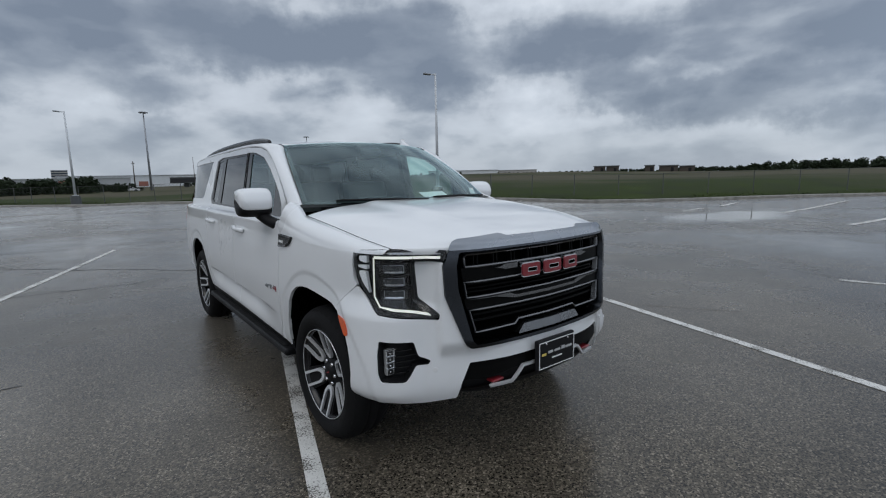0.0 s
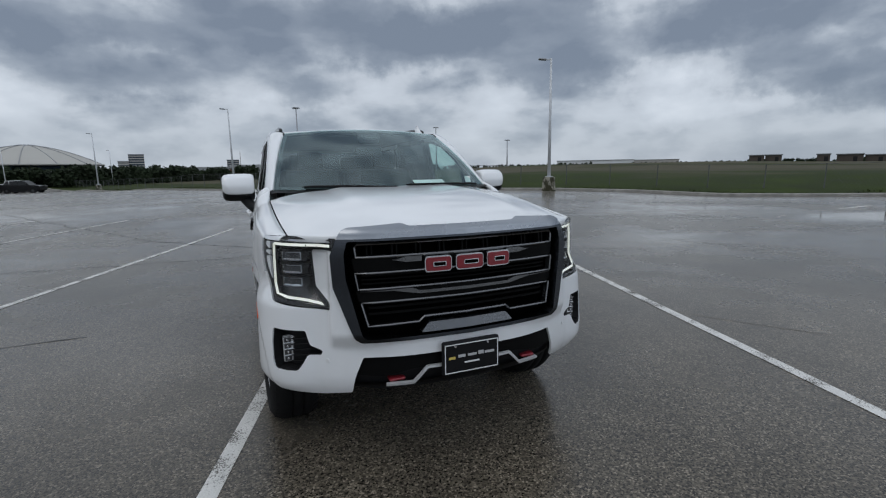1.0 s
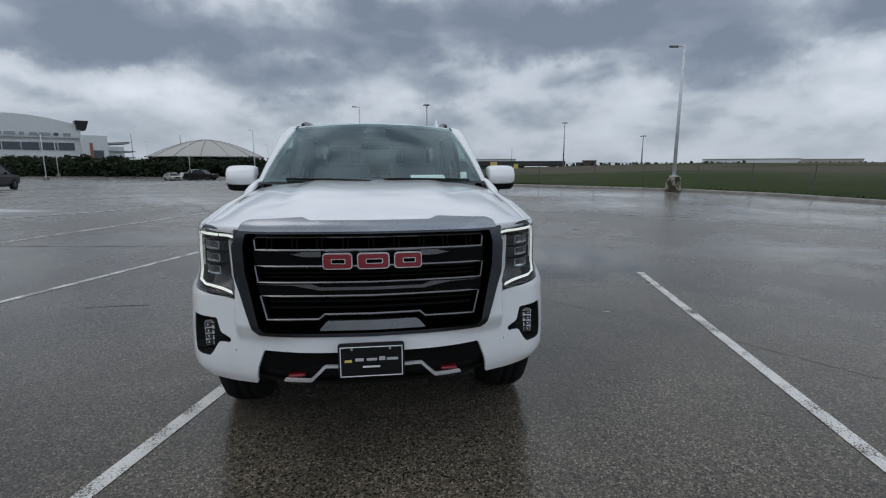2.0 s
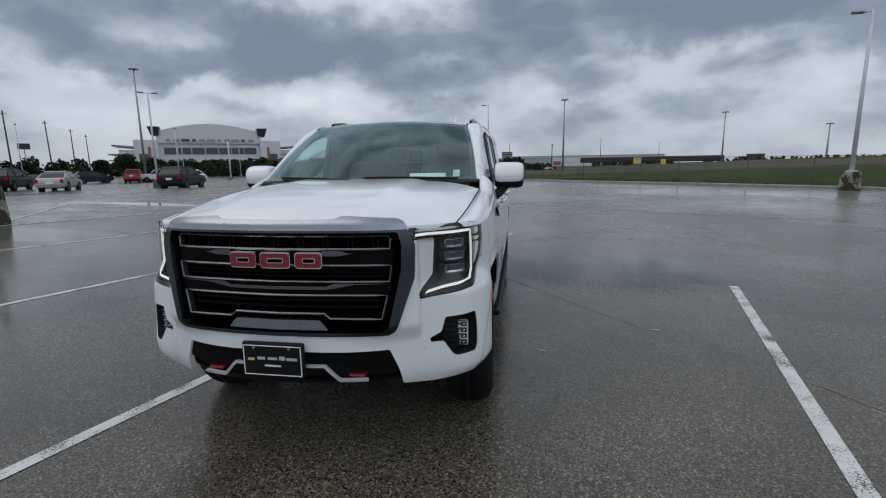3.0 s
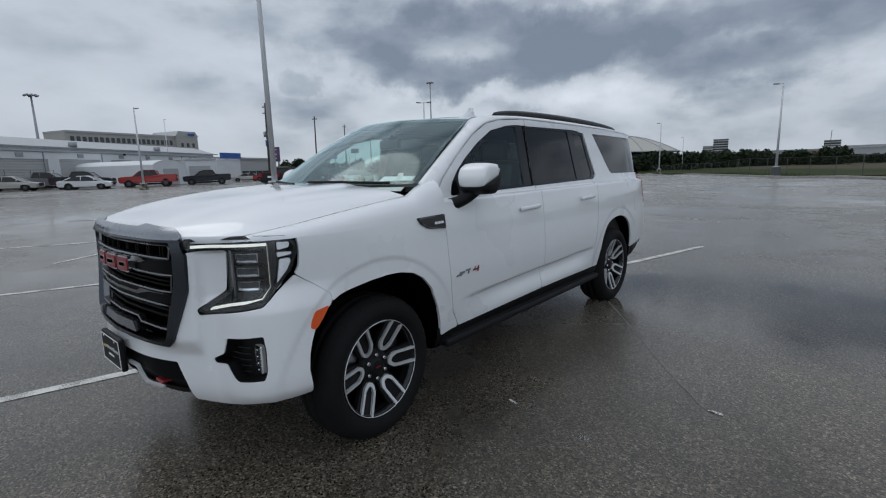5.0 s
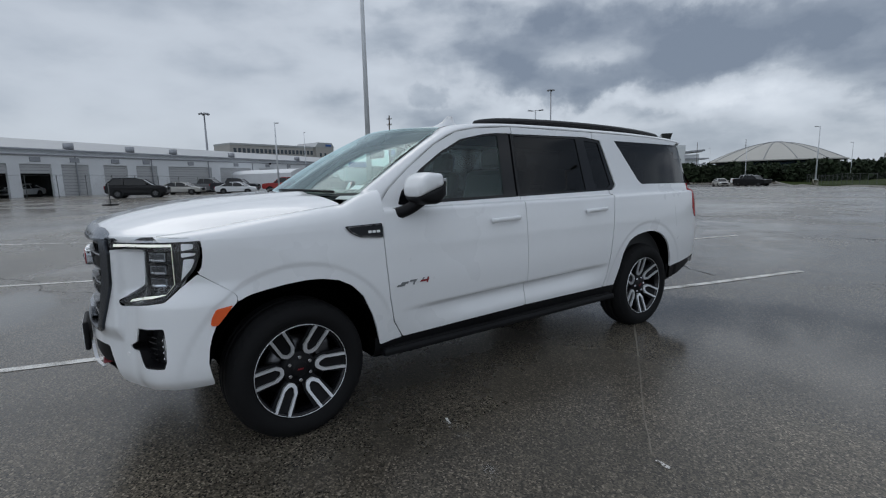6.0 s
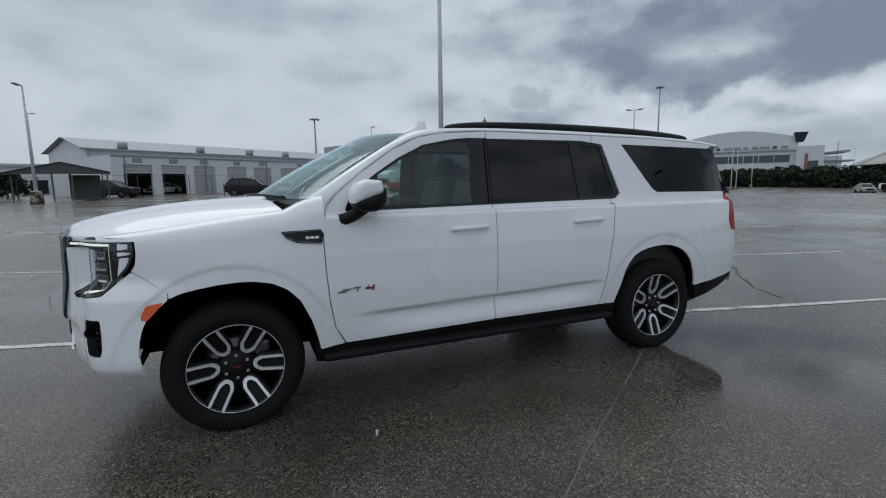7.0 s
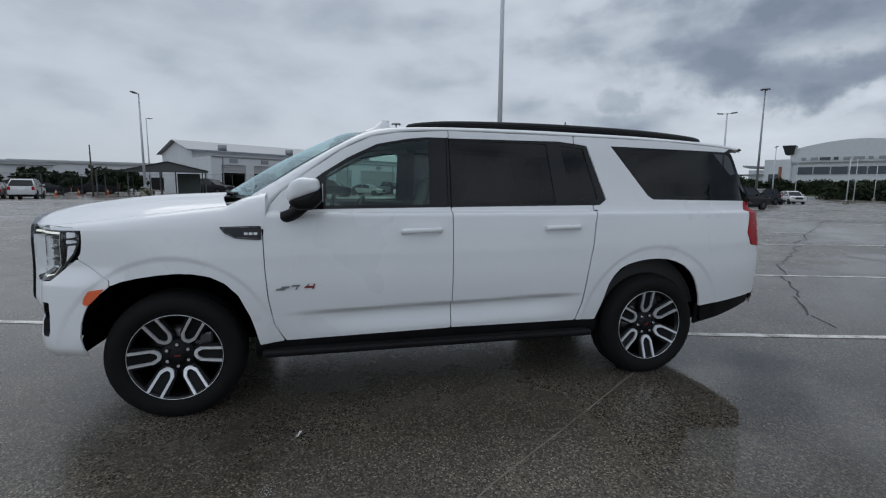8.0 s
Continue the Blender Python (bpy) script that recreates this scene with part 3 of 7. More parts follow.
# the maker's mark: three plain red blocks with bright rims
for u0, u1 in ((-.238, -.088), (-.072, .092), (.108, .252)):
    panel("emblem_rim", [(u0 + .003, 1.036), (u1 - .003, 1.036), (u1 - .003, 1.114), (u0 + .003, 1.114)], M_CHROME, suv, off=.012, thick=.03, r=.02, label="bright emblem rim")
    panel("emblem_block", [(u0 + .009, 1.042), (u1 - .009, 1.042), (u1 - .009, 1.108), (u0 + .009, 1.108)], M_RED, suv, off=.018, thick=.01, r=.015, label="red emblem block")
    panel("emblem_slot", [(u0 + .045, 1.063), (u1 - .035, 1.063), (u1 - .035, 1.087), (u0 + .045, 1.087)], M_CHROME, suv, off=.020, thick=.004, r=.006)
    panel("emblem_slot", [(u0 + .05, 1.067), (u1 - .04, 1.067), (u1 - .04, 1.083), (u0 + .05, 1.083)], M_GAP, suv, off=.022, thick=.004, r=.005)

# headlamps
LAMP = [(.672, 1.214), (.97, 1.222), (1.165, 1.212), (1.204, 1.178), (1.206, 1.128), (1.172, 1.052), (1.03, .905), (.80, .876), (.738, .868), (.718, .884), (.722, .898), (.82, .966), (.828, 1.10), (.832, 1.150), (.696, 1.160), (.676, 1.178)]
for s in (1, -1):
    lamp = panel("headlamp", LAMP, M_GLOSSBLACK, suv, off=-.06, side=s, thick=.01, cu=.05, label="black headlamp housing with a lit C-shaped strip")
    panel("housing_rim", LAMP, M_BLACK, lamp, holes=[[(.70, 1.202), (.97, 1.210), (1.155, 1.200), (1.19, 1.172), (1.192, 1.128), (1.160, 1.060), (1.025, .918), (.80, .889), (.745, .881), (.836, .956), (.842, 1.165), (.70, 1.172)]], off=-.004, side=s, thick=.07, cu=.05, r=.008)
    # lit strip, facing ahead and inward on a dark back
    ahead = Vector((-.35 * s, -.93, .08)).normalized()
    for way in ([(u, 1.178) for u in (.705, .78, .86, .95, 1.02, 1.064)], [(1.066, z) for z in (1.178, 1.12, 1.06, 1.0, .982)], [(1.066, .982), (1.026, .934), (.95, .922), (.85, .906), (.755, .890)]):
        P = [surf(s * u, z, -.012) for u, z in way]
        for nm, dd, ww, mt in (("light_strip", 0, .013, M_DRL), ("strip_back", .004, .017, M_BLACK)):
            rows = []
            for k, p in enumerate(P):
                d = (P[min(k + 1, len(P) - 1)] - P[max(k - 1, 0)]).normalized()
                w_ = ahead.cross(d).normalized() * ww / 2
                rows.append([p - ahead * dd + w_, p - ahead * dd - w_])
            loft(nm, rows, mt, lamp, "lit white light strip" if dd == 0 else "", smooth=False)
    panel("light_strip", [(.78, 1.203), (1.03, 1.2), (1.03, 1.195), (.78, 1.198)], M_CHROME, lamp, off=-.018, side=s, thick=.01, r=.001)
    for k in range(3):
        z0 = .962 + k * .064
        panel("projector", [(.85, z0), (1.04, z0), (1.04, z0 + .056), (.85, z0 + .056)], M_GLOSSBLACK, lamp, off=-.038, side=s, thick=.03, r=.008, label="smoked projector module")
        cell = [(.893, z0 + .006), (1.015, z0 + .006), (1.015, z0 + .048), (.893, z0 + .048)]
        panel("projector_glass", cell, M_FARLENS, lamp, off=-.032, side=s, thick=.01, r=.008)
        panel("projector_rim", cell, M_STRIP, lamp, holes=[[(.898, z0 + .010), (1.011, z0 + .010), (1.011, z0 + .045), (.898, z0 + .045)]], off=-.029, side=s, thick=.006, r=.006)
        panel("projector_lip", [(.90, z0 + .010), (1.008, z0 + .010), (1.004, z0 + .017), (.904, z0 + .017)], M_CHROME, lamp, off=-.029, side=s, thick=.004, r=.002)
        panel("projector_frame", [(.852, z0 + .050), (1.038, z0 + .050), (1.038, z0 + .058), (.852, z0 + .058)], M_BLACK, lamp, off=-.026, side=s, thick=.02, r=.002)
    for z0, z1, a, b in ((1.148, 1.185, 1.115, 1.176), (1.115, 1.138, 1.112, 1.184)):
        panel("side_reflector", [(a, z0), (b - .004, z0 + .008), (b, z1 - .004), (a, z1)], M_REFLECT, lamp, off=-.012, side=s, thick=.02, r=.008, label="bright side reflector")
    panel("side_reflector", [(1.095, .968), (1.115, .985), (1.176, 1.092), (1.172, 1.106), (1.122, 1.104)], M_REFLECT, lamp, off=-.012, side=s, thick=.02, r=.006)
    glass = panel("lens", LAMP, M_LENS, lamp, off=.001, side=s, thick=.002, cu=.04)
    glass.visible_shadow = False

# doors, glass and rear quarters
D_TOP = [(.553, 1.25), (.588, 1.35), (.649, 1.421), (.818, 1.556), (1.049, 1.715), (1.244, 1.806), (1.422, 1.838)]
ARCH_R = [(2.906, .476), (2.964, .631), (3.0, .755), (3.04, .815), (3.092, .868), (3.16, .899), (3.236, .918), (3.32, .93), (3.409, .935), (3.50, .928), (3.587, .907), (3.66, .872), (3.721, .822), (3.765, .77), (3.80, .70), (3.832, .62), (3.85, .532)]
for s in (1, -1):
    dlo_f = yz((.72, 1.314), (1.772, 1.328), (1.774, 1.812), (1.633, 1.812), (1.501, 1.799), (1.281, 1.756), (1.087, 1.662), (.918, 1.555), (.818, 1.481), (.736, 1.399), (.699, 1.322))
    door = panel("front_door", yz((.664, .465), (.598, .58), (.568, .75), (.553, .95), (.547, 1.15), *D_TOP, (1.780, 1.862), (1.779, 1.2), (1.768, .483)), M_PAINT, suv, holes=[dlo_f], side=s, cu=.09, cz=.016, label="white front door")
    panel("pillar_trim", dlo_f, M_GLOSSBLACK, door, holes=[yz((.93, 1.34), (1.632, 1.345), (1.642, 1.795), (1.513, 1.785), (1.306, 1.746), (1.112, 1.653), (.94, 1.548))], off=-.010, side=s, cu=.12, thick=.02)
    g = panel("window", yz((.90, 1.32), (1.66, 1.33), (1.67, 1.805), (1.5, 1.795), (1.29, 1.752), (1.10, 1.658), (.92, 1.55)), M_FRONTGLASS, door, off=-.016, side=s, cu=.15, thick=.003, label="lightly tinted door window")
    g.visible_shadow = False
    panel("pillar_trim", yz((1.766, 1.332), (1.7815, 1.332), (1.7815, 1.814), (1.766, 1.814)), M_GLOSSBLACK, door, off=.0015, side=s, thick=.006, r=.001)
    rear = panel("rear_door", yz((1.774, .484), (1.785, 1.2), (1.787, 1.328), (2.888, 1.341), (2.891, 1.28), (2.873, 1.2), (2.857, 1.064), (2.813, .856), (2.78, .618), (2.734, .482)), M_PAINT, suv, side=s, cu=.06, cz=.016, label="white rear door")
    panel("door_frame", yz((1.786, 1.81), (2.65, 1.812), (2.752, 1.80), (2.752, 1.854), (1.786, 1.862)), M_PAINT, rear, side=s, cu=.12, r=.004)
    trim = yz((1.793, 1.326), (2.90, 1.339), (2.945, 1.343), (3.002, 1.385), (2.862, 1.786), (2.752, 1.802), (2.65, 1.814), (1.795, 1.814))
    panel("pillar_trim", trim, M_GLOSSBLACK, rear, holes=[yz((1.80, 1.345), (2.592, 1.352), (2.535, 1.792), (1.80, 1.796)), yz((2.73, 1.36), (2.885, 1.36), (2.94, 1.39), (2.835, 1.765), (2.645, 1.78))], off=-.010, side=s, cu=.12, thick=.02)
    g = panel("window", yz((1.79, 1.33), (2.62, 1.335), (2.56, 1.805), (1.79, 1.808)), M_PRIVACY, rear, off=-.016, side=s, cu=.15, thick=.003, label="dark privacy glass window")
    g = panel("window", yz((2.71, 1.345), (2.90, 1.345), (2.96, 1.39), (2.85, 1.78), (2.63, 1.795)), M_PRIVACY, rear, off=-.016, side=s, cu=.15, thick=.003, label="dark privacy glass window")
    uR = at_y(4.50)
    quarter = panel("rear_quarter", yz((2.744, .482), (2.79, .618), (2.823, .856), (2.867, 1.064), (2.883, 1.2), (2.90, 1.29), (2.897, 1.341), (2.95, 1.343), (3.008, 1.385), (2.866, 1.786), (2.76, 1.80), (2.76, 1.854),
                                       (3.5, 1.842), (4.1, 1.812), (4.24, 1.80), (4.17, 1.772), (3.07, 1.79), (3.373, 1.415), (3.422, 1.385), (4.40, 1.374), (4.37, 1.374)) + yz((4.30, 1.12), (4.34, 1.02), (4.46, 1.0)) + [(uR + .1, 1.0), (uR + .12, .614)] + yz((4.38, .602), *reversed(ARCH_R)),
                    M_PAINT, suv, side=s, cu=.02, cz=.014, label="white rear quarter panel", r=.008)
    panel("quarter_window", yz((3.06, 1.792), (3.365, 1.415), (3.416, 1.382), (4.465, 1.372), (4.37, 1.56), (4.265, 1.745), (4.21, 1.775)), M_PRIVACY, quarter, off=-.006, side=s, cu=.12, thick=.003, label="dark privacy quarter window")
    panel("window_rubber", yz((3.03, 1.80), (3.35, 1.41), (3.41, 1.375), (4.475, 1.366), (4.275, 1.76), (4.22, 1.785)), M_GLOSSBLACK, quarter, holes=[yz((3.12, 1.77), (3.40, 1.43), (3.44, 1.40), (4.41, 1.392), (4.245, 1.735), (4.20, 1.755))], off=-.010, side=s, cu=.12, thick=.003)
    panel("tail_lamp", yz((4.365, 1.372), (4.305, 1.12), (4.345, 1.025)) + [(at_y(4.46), 1.0), (at_y(4.51), 1.1), (at_y(4.50), 1.37)], M_TAIL, suv, off=.004, side=s, thick=.05, label="red vertical tail lamp")
    panel("rear_bumper_trim", yz((3.842, .545), (4.38, .612)) + [(uR + .05, .618), (uR + .04, .532)] + yz((4.36, .500), (4.1, .420), (3.86, .365)), M_BLACK, suv, off=-.03, side=s, cu=.1)
    panel("fuel_door", yz((3.90, .95, .03), (3.885, 1.152, .03), (4.08, 1.15, .03), (4.085, .955, .03)), M_PAINT, suv, off=.0015, side=s, thick=.004) if s > 0 else None
    # handles with their recesses
    for y0, y1, z0 in ((1.425, 1.695, 1.172), (2.48, 2.74, 1.182)):
        h = tube("door_handle", spline([surf(s * at_y(y0), z0 - .006, .006), surf(s * at_y(y0 + .02), z0, .03), surf(s * at_y((y0 + y1) / 2), z0 + .004, .042), surf(s * at_y(y1 - .02), z0 + .006, .03), surf(s * at_y(y1), z0 + .006, .006)], 6),
                 .012, M_PAINT, door if y0 < 2 else rear, "white door handle", segs=10, flat=1.5)
        panel("handle_recess", yz((y0 + .03, z0 - .022, .02), (y1 - .03, z0 - .018, .02), (y1 - .05, z0 + .038, .03), (y0 + .05, z0 + .034, .03)), M_PAINT, door if y0 < 2 else rear, off=-.001, side=s, thick=.001)
    # the trim mark on the front door as plain bars
    for y0, y1, z0, z1, mt in ((.61, .675, .806, .818, M_GREY), (.64, .70, .818, .831, M_GREY), (.705, .765, .827, .838, M_GREY), (.73, .75, .806, .827, M_GREY), (.785, .855, .816, .828, M_RED), (.835, .855, .806, .842, M_RED), (.80, .82, .826, .842, M_GREY)):
        if s < 0:  # read from the rear to the front on this side
            y0, y1 = 1.465 - y1, 1.465 - y0
        panel("mark_bar", yz((y0, z0), (y1 - .01, z0), (y1, z1), (y0 + .01, z1)), mt, door, off=.006, side=s, thick=.005, r=.001)
    # rocker and running board
    loft("rocker", [[surf(s * at_y(y), z, o) for z, o in ((.49, -.012), (.42, -.006), (.37, -.02), (.33, -.08))] for y in np.linspace(.47, 2.93, 14)], M_BLACK, suv)
    box("running_board", (.15, 2.36, .05), Matrix.Translation((s * .96, 1.69, .385)), M_BLACK, suv, .018, "black running board")
    for k in range(2):
        box("board_tread", (.05, 2.2, .006), Matrix.Translation((s * (.94 + k * .055), 1.69, .4115)), M_RUBBER, suv, .002)
    # pillar and roof side, from the glass edge to the door tops
    W0, W1 = Vector((.858, .47, 1.405)), Vector((.702, 1.20, 1.846))
    fr = (0, .06, .17, .42, .70, .89, 1.0)
    pairs = [(W0.lerp(W1, f) + Vector((.010 * math.sin(f * math.pi), 0, .012 * math.sin(f * math.pi))), d) for f, d in zip(fr, D_TOP)]
    pairs += [(Vector(a), b) for a, b in zip(((.712, 1.36, 1.866), (.728, 1.8, 1.884), (.732, 2.3, 1.888), (.73, 2.8, 1.882), (.727, 3.4, 1.866), (.717, 4.0, 1.838), (.70, 4.4, 1.806)),
                                            ((1.55, 1.853), (1.80, 1.864), (2.3, 1.863), (2.8, 1.856), (3.4, 1.846), (4.0, 1.82), (4.36, 1.792)))]
    A = spline([tuple(a) for a, b in pairs], 4)
    B = spline([b for a, b in pairs], 4)
    rows = []
    for a, b in zip(A, B):
        p2 = surf(at_y(b[0]), b[1])
        p0 = Vector(a)
        c = Vector((p2.x - .008, (p0.y + p2.y) / 2, (p0.z + p2.z) / 2 + .02 + .5 * abs(p0.x - p2.x) * .25))
        row = bezier3(p0, c, p2)
        row = [p0 + Vector((-.004, .0, -.02))] + row + [p2 + Vector((-.015, 0, -.002))]
        rows.append([Vector((s * p.x, p.y, p.z)) for p in row])
    loft("roof_side", rows, M_PAINT, suv, "white windscreen pillar and roof side")
    loft("roof_side_trim", [[p + Vector((-.03 * s, .02, -.02)) for p in r[1:-1]] for r in rows], M_LINER, suv)
    tube("ditch_strip", [Vector((s * a[0], a[1] + .006, a[2] - .003)) for a in A[22:]], .007, M_BLACK, suv, segs=6)
    # roof rail
    rail = [Vector((s * .70, y, z)) for y, z in spline([(1.50, 1.885), (1.60, 1.905), (1.85, 1.925), (2.4, 1.934), (3.0, 1.928), (3.5, 1.910), (3.88, 1.880), (3.98, 1.856)], 5)]
    tube("roof_rail", rail, .016, M_GLOSSBLACK, suv, "black roof rail", segs=10, radii=[.008] + [.017] * (len(rail) - 2) + [.008], flat=1.25)
    loft("rail_foot", [[p + Vector((dx, 0, 0)) for dx in (-.008, .008)] + [Vector((p.x + .008, p.y, p.z - .05)), Vector((p.x - .008, p.y, p.z - .05))] for p in rail[3:-3]], M_BLACK, suv, close=True)

# roof
R_D = spline([(1.0, .695, 1.826), (1.2, .702, 1.846), (1.36, .712, 1.866), (1.8, .728, 1.884), (2.3, .732, 1.888), (2.8, .73, 1.882), (3.4, .727, 1.866), (4.0, .717, 1.838), (4.42, .70, 1.806)], 10)


def roof_point(sx, y):
    xd, zd = float(np.interp(y, R_D[:, 0], R_D[:, 1])), float(np.interp(y, R_D[:, 0], R_D[:, 2]))
    return Vector((sx * (xd - .012), y, zd + .036 * (1 - abs(sx) ** 2.4)))


rows = []
for k in range(36):
    t = k / 35
    rows.append([roof_point(j / 14, 1.03 + .17 * (j / 14) ** 2 + t * (4.30 - 1.03 - .17 * (j / 14) ** 2)) for j in range(-14, 15)])
rows.insert(0, [p + Vector((0, .01, -.02)) for p in rows[0]])
loft("roof", rows, M_PAINT, suv, "white roof panel")
loft("headliner", [[p + Vector((0, 0, -.05)) for p in r] for r in rows[3:]], M_LINER, suv)
sp = [[Vector((sx * .74, y, z - .03 * abs(sx) ** 3)) for y, z in ((4.05, 1.857), (4.22, 1.850), (4.32, 1.832), (4.33, 1.820), (4.30, 1.806), (4.12, 1.80))] for sx in np.linspace(-1, 1, 17)]
loft("rear_spoiler", sp, M_PAINT, suv, "white rear roof spoiler", close=True)

# windscreen
def screen_point(s, t, off=0.0):
    b = Vector((s * .852, .17 + .30 * s * s, 1.402))
    e = Vector((s * .700, 1.03 + .17 * s * s, 1.872 - .026 * s * s))
    p = b.lerp(e, t)
    n = Vector((0.25 * s, -.45, .8)).normalized()
    return p + n * (.022 * math.sin(t * math.pi) + off)


ws = loft("windscreen", [[screen_point(j / 16, k / 12) for j in range(-16, 17)] for k in range(13)], M_WINDSHIELD, suv, "green-tinted windscreen")
ws.visible_shadow = False
for nm, s0, s1, t0, t1 in (("screen_border", -1, -.965, 0, 1), ("screen_border", .965, 1, 0, 1), ("screen_border", -1, 1, 0, .05), ("screen_border", -1, 1, .965, 1)):
    loft(nm, [[screen_point(s0 + (s1 - s0) * j / 16, t0 + (t1 - t0) * k / 8, -.006) for j in range(17)] for k in range(9)], M_GLOSSBLACK, suv)
loft("cowl", [[Vector((j / 12 * .87, .20 + .22 * (j / 12) ** 2 + dy, z)) for j in range(-12, 13)] for dy, z in ((0, 1.385), (.05, 1.398), (.14, 1.392))], M_BLACK, suv)
for x0, x1 in ((.72, .10), (-.02, -.62)):
    pts = [screen_point(x0 / .85, .0, .01) + Vector((0, -.03, 0)), screen_point((x0 + x1) / 1.7, .01, .016), screen_point(x1 / .85, .022, .012)]
    arm = tube("wiper", spline(pts, 6), .009, M_BLACK, suv, "black wiper", segs=6)
    tube("wiper_blade", [screen_point((x0 + (x1 - x0) * f) / .85, .008 + .018 * f, .008) for f in np.linspace(.12, 1.05, 8)], .007, M_RUBBER, arm, segs=6)
box("windscreen_sticker", (.05, .002, .06), Matrix.Translation(screen_point(.84, .10, -.012)) @ pose(0, 0, 0, -30), M_PAPER, suv)
box("camera_pod", (.20, .12, .06), Matrix.Translation((0, 1.02, 1.80)) @ pose(0, 0, 0, 30), M_TRIM, suv, .02)
box("rear_view_mirror", (.24, .03, .07), Matrix.Translation((0, 1.02, 1.69)), M_TRIM, suv, .02)

# tailgate and rear glass
loft("tailgate", [[surf(u, z) for z in (.50, .6, .75, .9, 1.05, 1.2, 1.30, 1.36)] for u in np.concatenate([np.linspace(uR - .05, RUN[-1], 9), -np.linspace(RUN[-1], uR - .05, 9)])], M_PAINT, suv)
loft("rear_glass", [[Vector((x, 4.40 + .16 * (1 - (x / .9) ** 2) - .42 * ((z - 1.36) / .45), z)) for x in np.linspace(-.855 + .22 * (z - 1.36), .855 - .22 * (z - 1.36), 11)] for z in (1.35, 1.5, 1.65, 1.80)], M_PRIVACY, suv)
loft("rear_bumper", [[surf(u, z, -.012) for z in (.53, .55, .575, .60)] for u in np.concatenate([np.linspace(uR, RUN[-1], 9), -np.linspace(RUN[-1], uR, 9)])], M_BLACK, suv)

# antenna fin
loft("antenna_fin", [[Vector((.585 + x * w, y, z)) for x, z in ((-1, z0), (-.55, (z0 + z1) / 2), (0, z1), (.55, (z0 + z1) / 2), (1, z0))] for y, z0, z1, w in
                     ((1.21, 1.855, 1.864, .012), (1.25, 1.855, 1.880, .024), (1.295, 1.86, 1.905, .024), (1.33, 1.865, 1.940, .020), (1.345, 1.865, 1.945, .018), (1.392, 1.87, 1.945, .014), (1.398, 1.87, 1.900, .016), (1.43, 1.872, 1.884, .012))], M_PAINT, suv, "white shark-fin antenna")

# mirrors
def mirror_skin(name, s, secs, mat, par, label=""):
    """Closed sections in y and z, drawn in about their middle, along x."""
    rows = []
    for x, k, prof in secs:
        my, mz = sum(p[0] for p in prof) / len(prof), sum(p[1] for p in prof) / len(prof)
        q = rounded([(my + (y - my) * k, mz + (z - mz) * k) for y, z in prof], .022 * k)
        rows.append([Vector((s * x, y, z)) for y, z in q])
    ends = [[sum(r, Vector()) / len(r)] * len(r) for r in (rows[0], rows[-1])]
    return loft(name, [ends[0]] + rows + [ends[1]], mat, par, label, close=True)


CAP = [(.712, 1.362), (.700, 1.43), (.728, 1.492), (.785, 1.521), (.895, 1.512), (.908, 1.435)]
HOUSING = [(.716, 1.352), (.712, 1.385), (.905, 1.452), (.915, 1.47), (.918, 1.375), (.86, 1.318), (.76, 1.318)]
for s in (1, -1):
    ks = ((.975, .55), (.98, .82), (.996, .95), (1.035, 1.0), (1.10, 1.0), (1.158, .97), (1.186, .88), (1.199, .70), (1.205, .45))
    mir = mirror_skin("side_mirror", s, [(x, k, CAP) for x, k in ks], M_PAINT, suv, "white mirror cap over a black base")
    mirror_skin("mirror_base", s, [(x, k * .985, HOUSING) for x, k in ks], M_BLACK, mir)
    box("mirror_glass", (.17, .006, .11), Matrix.Translation((s * 1.09, .917, 1.425)), M_CHROME, mir, .002, "mirror glass")
    tube("mirror_arm", spline([(s * .945, .655, 1.262), (s * .985, .69, 1.272), (s * 1.02, .745, 1.30), (s * 1.06, .80, 1.345)], 5), .036, M_BLACK, mir, segs=10, flat=1.1)

# dark seals behind the door gaps
for s in (1, -1):
    for pts in (((.50, .50), (.60, .50), (.60, 1.22), (.50, 1.18)), ((1.75, .50), (1.81, .50), (1.82, 1.85), (1.74, 1.85)), ((2.76, .50), (2.90, 1.06), (2.93, 1.33), (2.85, 1.33), (2.81, 1.06), (2.70, .50))):
        panel("door_seal", yz(*pts), M_GAP, suv, off=-.018, side=s, cu=.12, thick=.002)

# front plate holder: a black dealer card with bars in place of its writing
plate = box("plate_holder", (.325, .03, .175), Matrix.Translation((-.010, -1.012, .602)), M_BLACK, suv, .012, "black dealer card in a black holder")
bm = bmesh.new()
for sz, c in (((.30, .003, .004), (0, 0, .072)), ((.30, .003, .004), (0, 0, -.072)), ((.004, .003, .148), (.15, 0, 0)), ((.004, .003, .148), (-.15, 0, 0))):
    add_box(bm, sz, Matrix.Translation(Vector(c) + Vector((-.010, -1.028, .602))))
part("card_border", bm, M_WHITE, plate, "white printed border")
for x, z, w, h, mt in ((-.112, .004, .035, .012, M_YELLOW), (-.058, .010, .04, .014, M_PRINT), (.002, .010, .05, .012, M_PRINT), (.052, .013, .03, .018, M_PRINT), (.102, .010, .055, .012, M_PRINT), (.0, -.026, .085, .008, M_WHITE)):
    box("print_bar", (w, .003, h), Matrix.Translation((x - .010, -1.028, .602 + z)), mt, plate)
for x in (-.104, .081):
    cyl("card_screw", .006, .006, .006, Matrix.Translation((x, -1.029, .664)) @ pose(0, 0, 0, 90), M_CHROME, plate, 10)

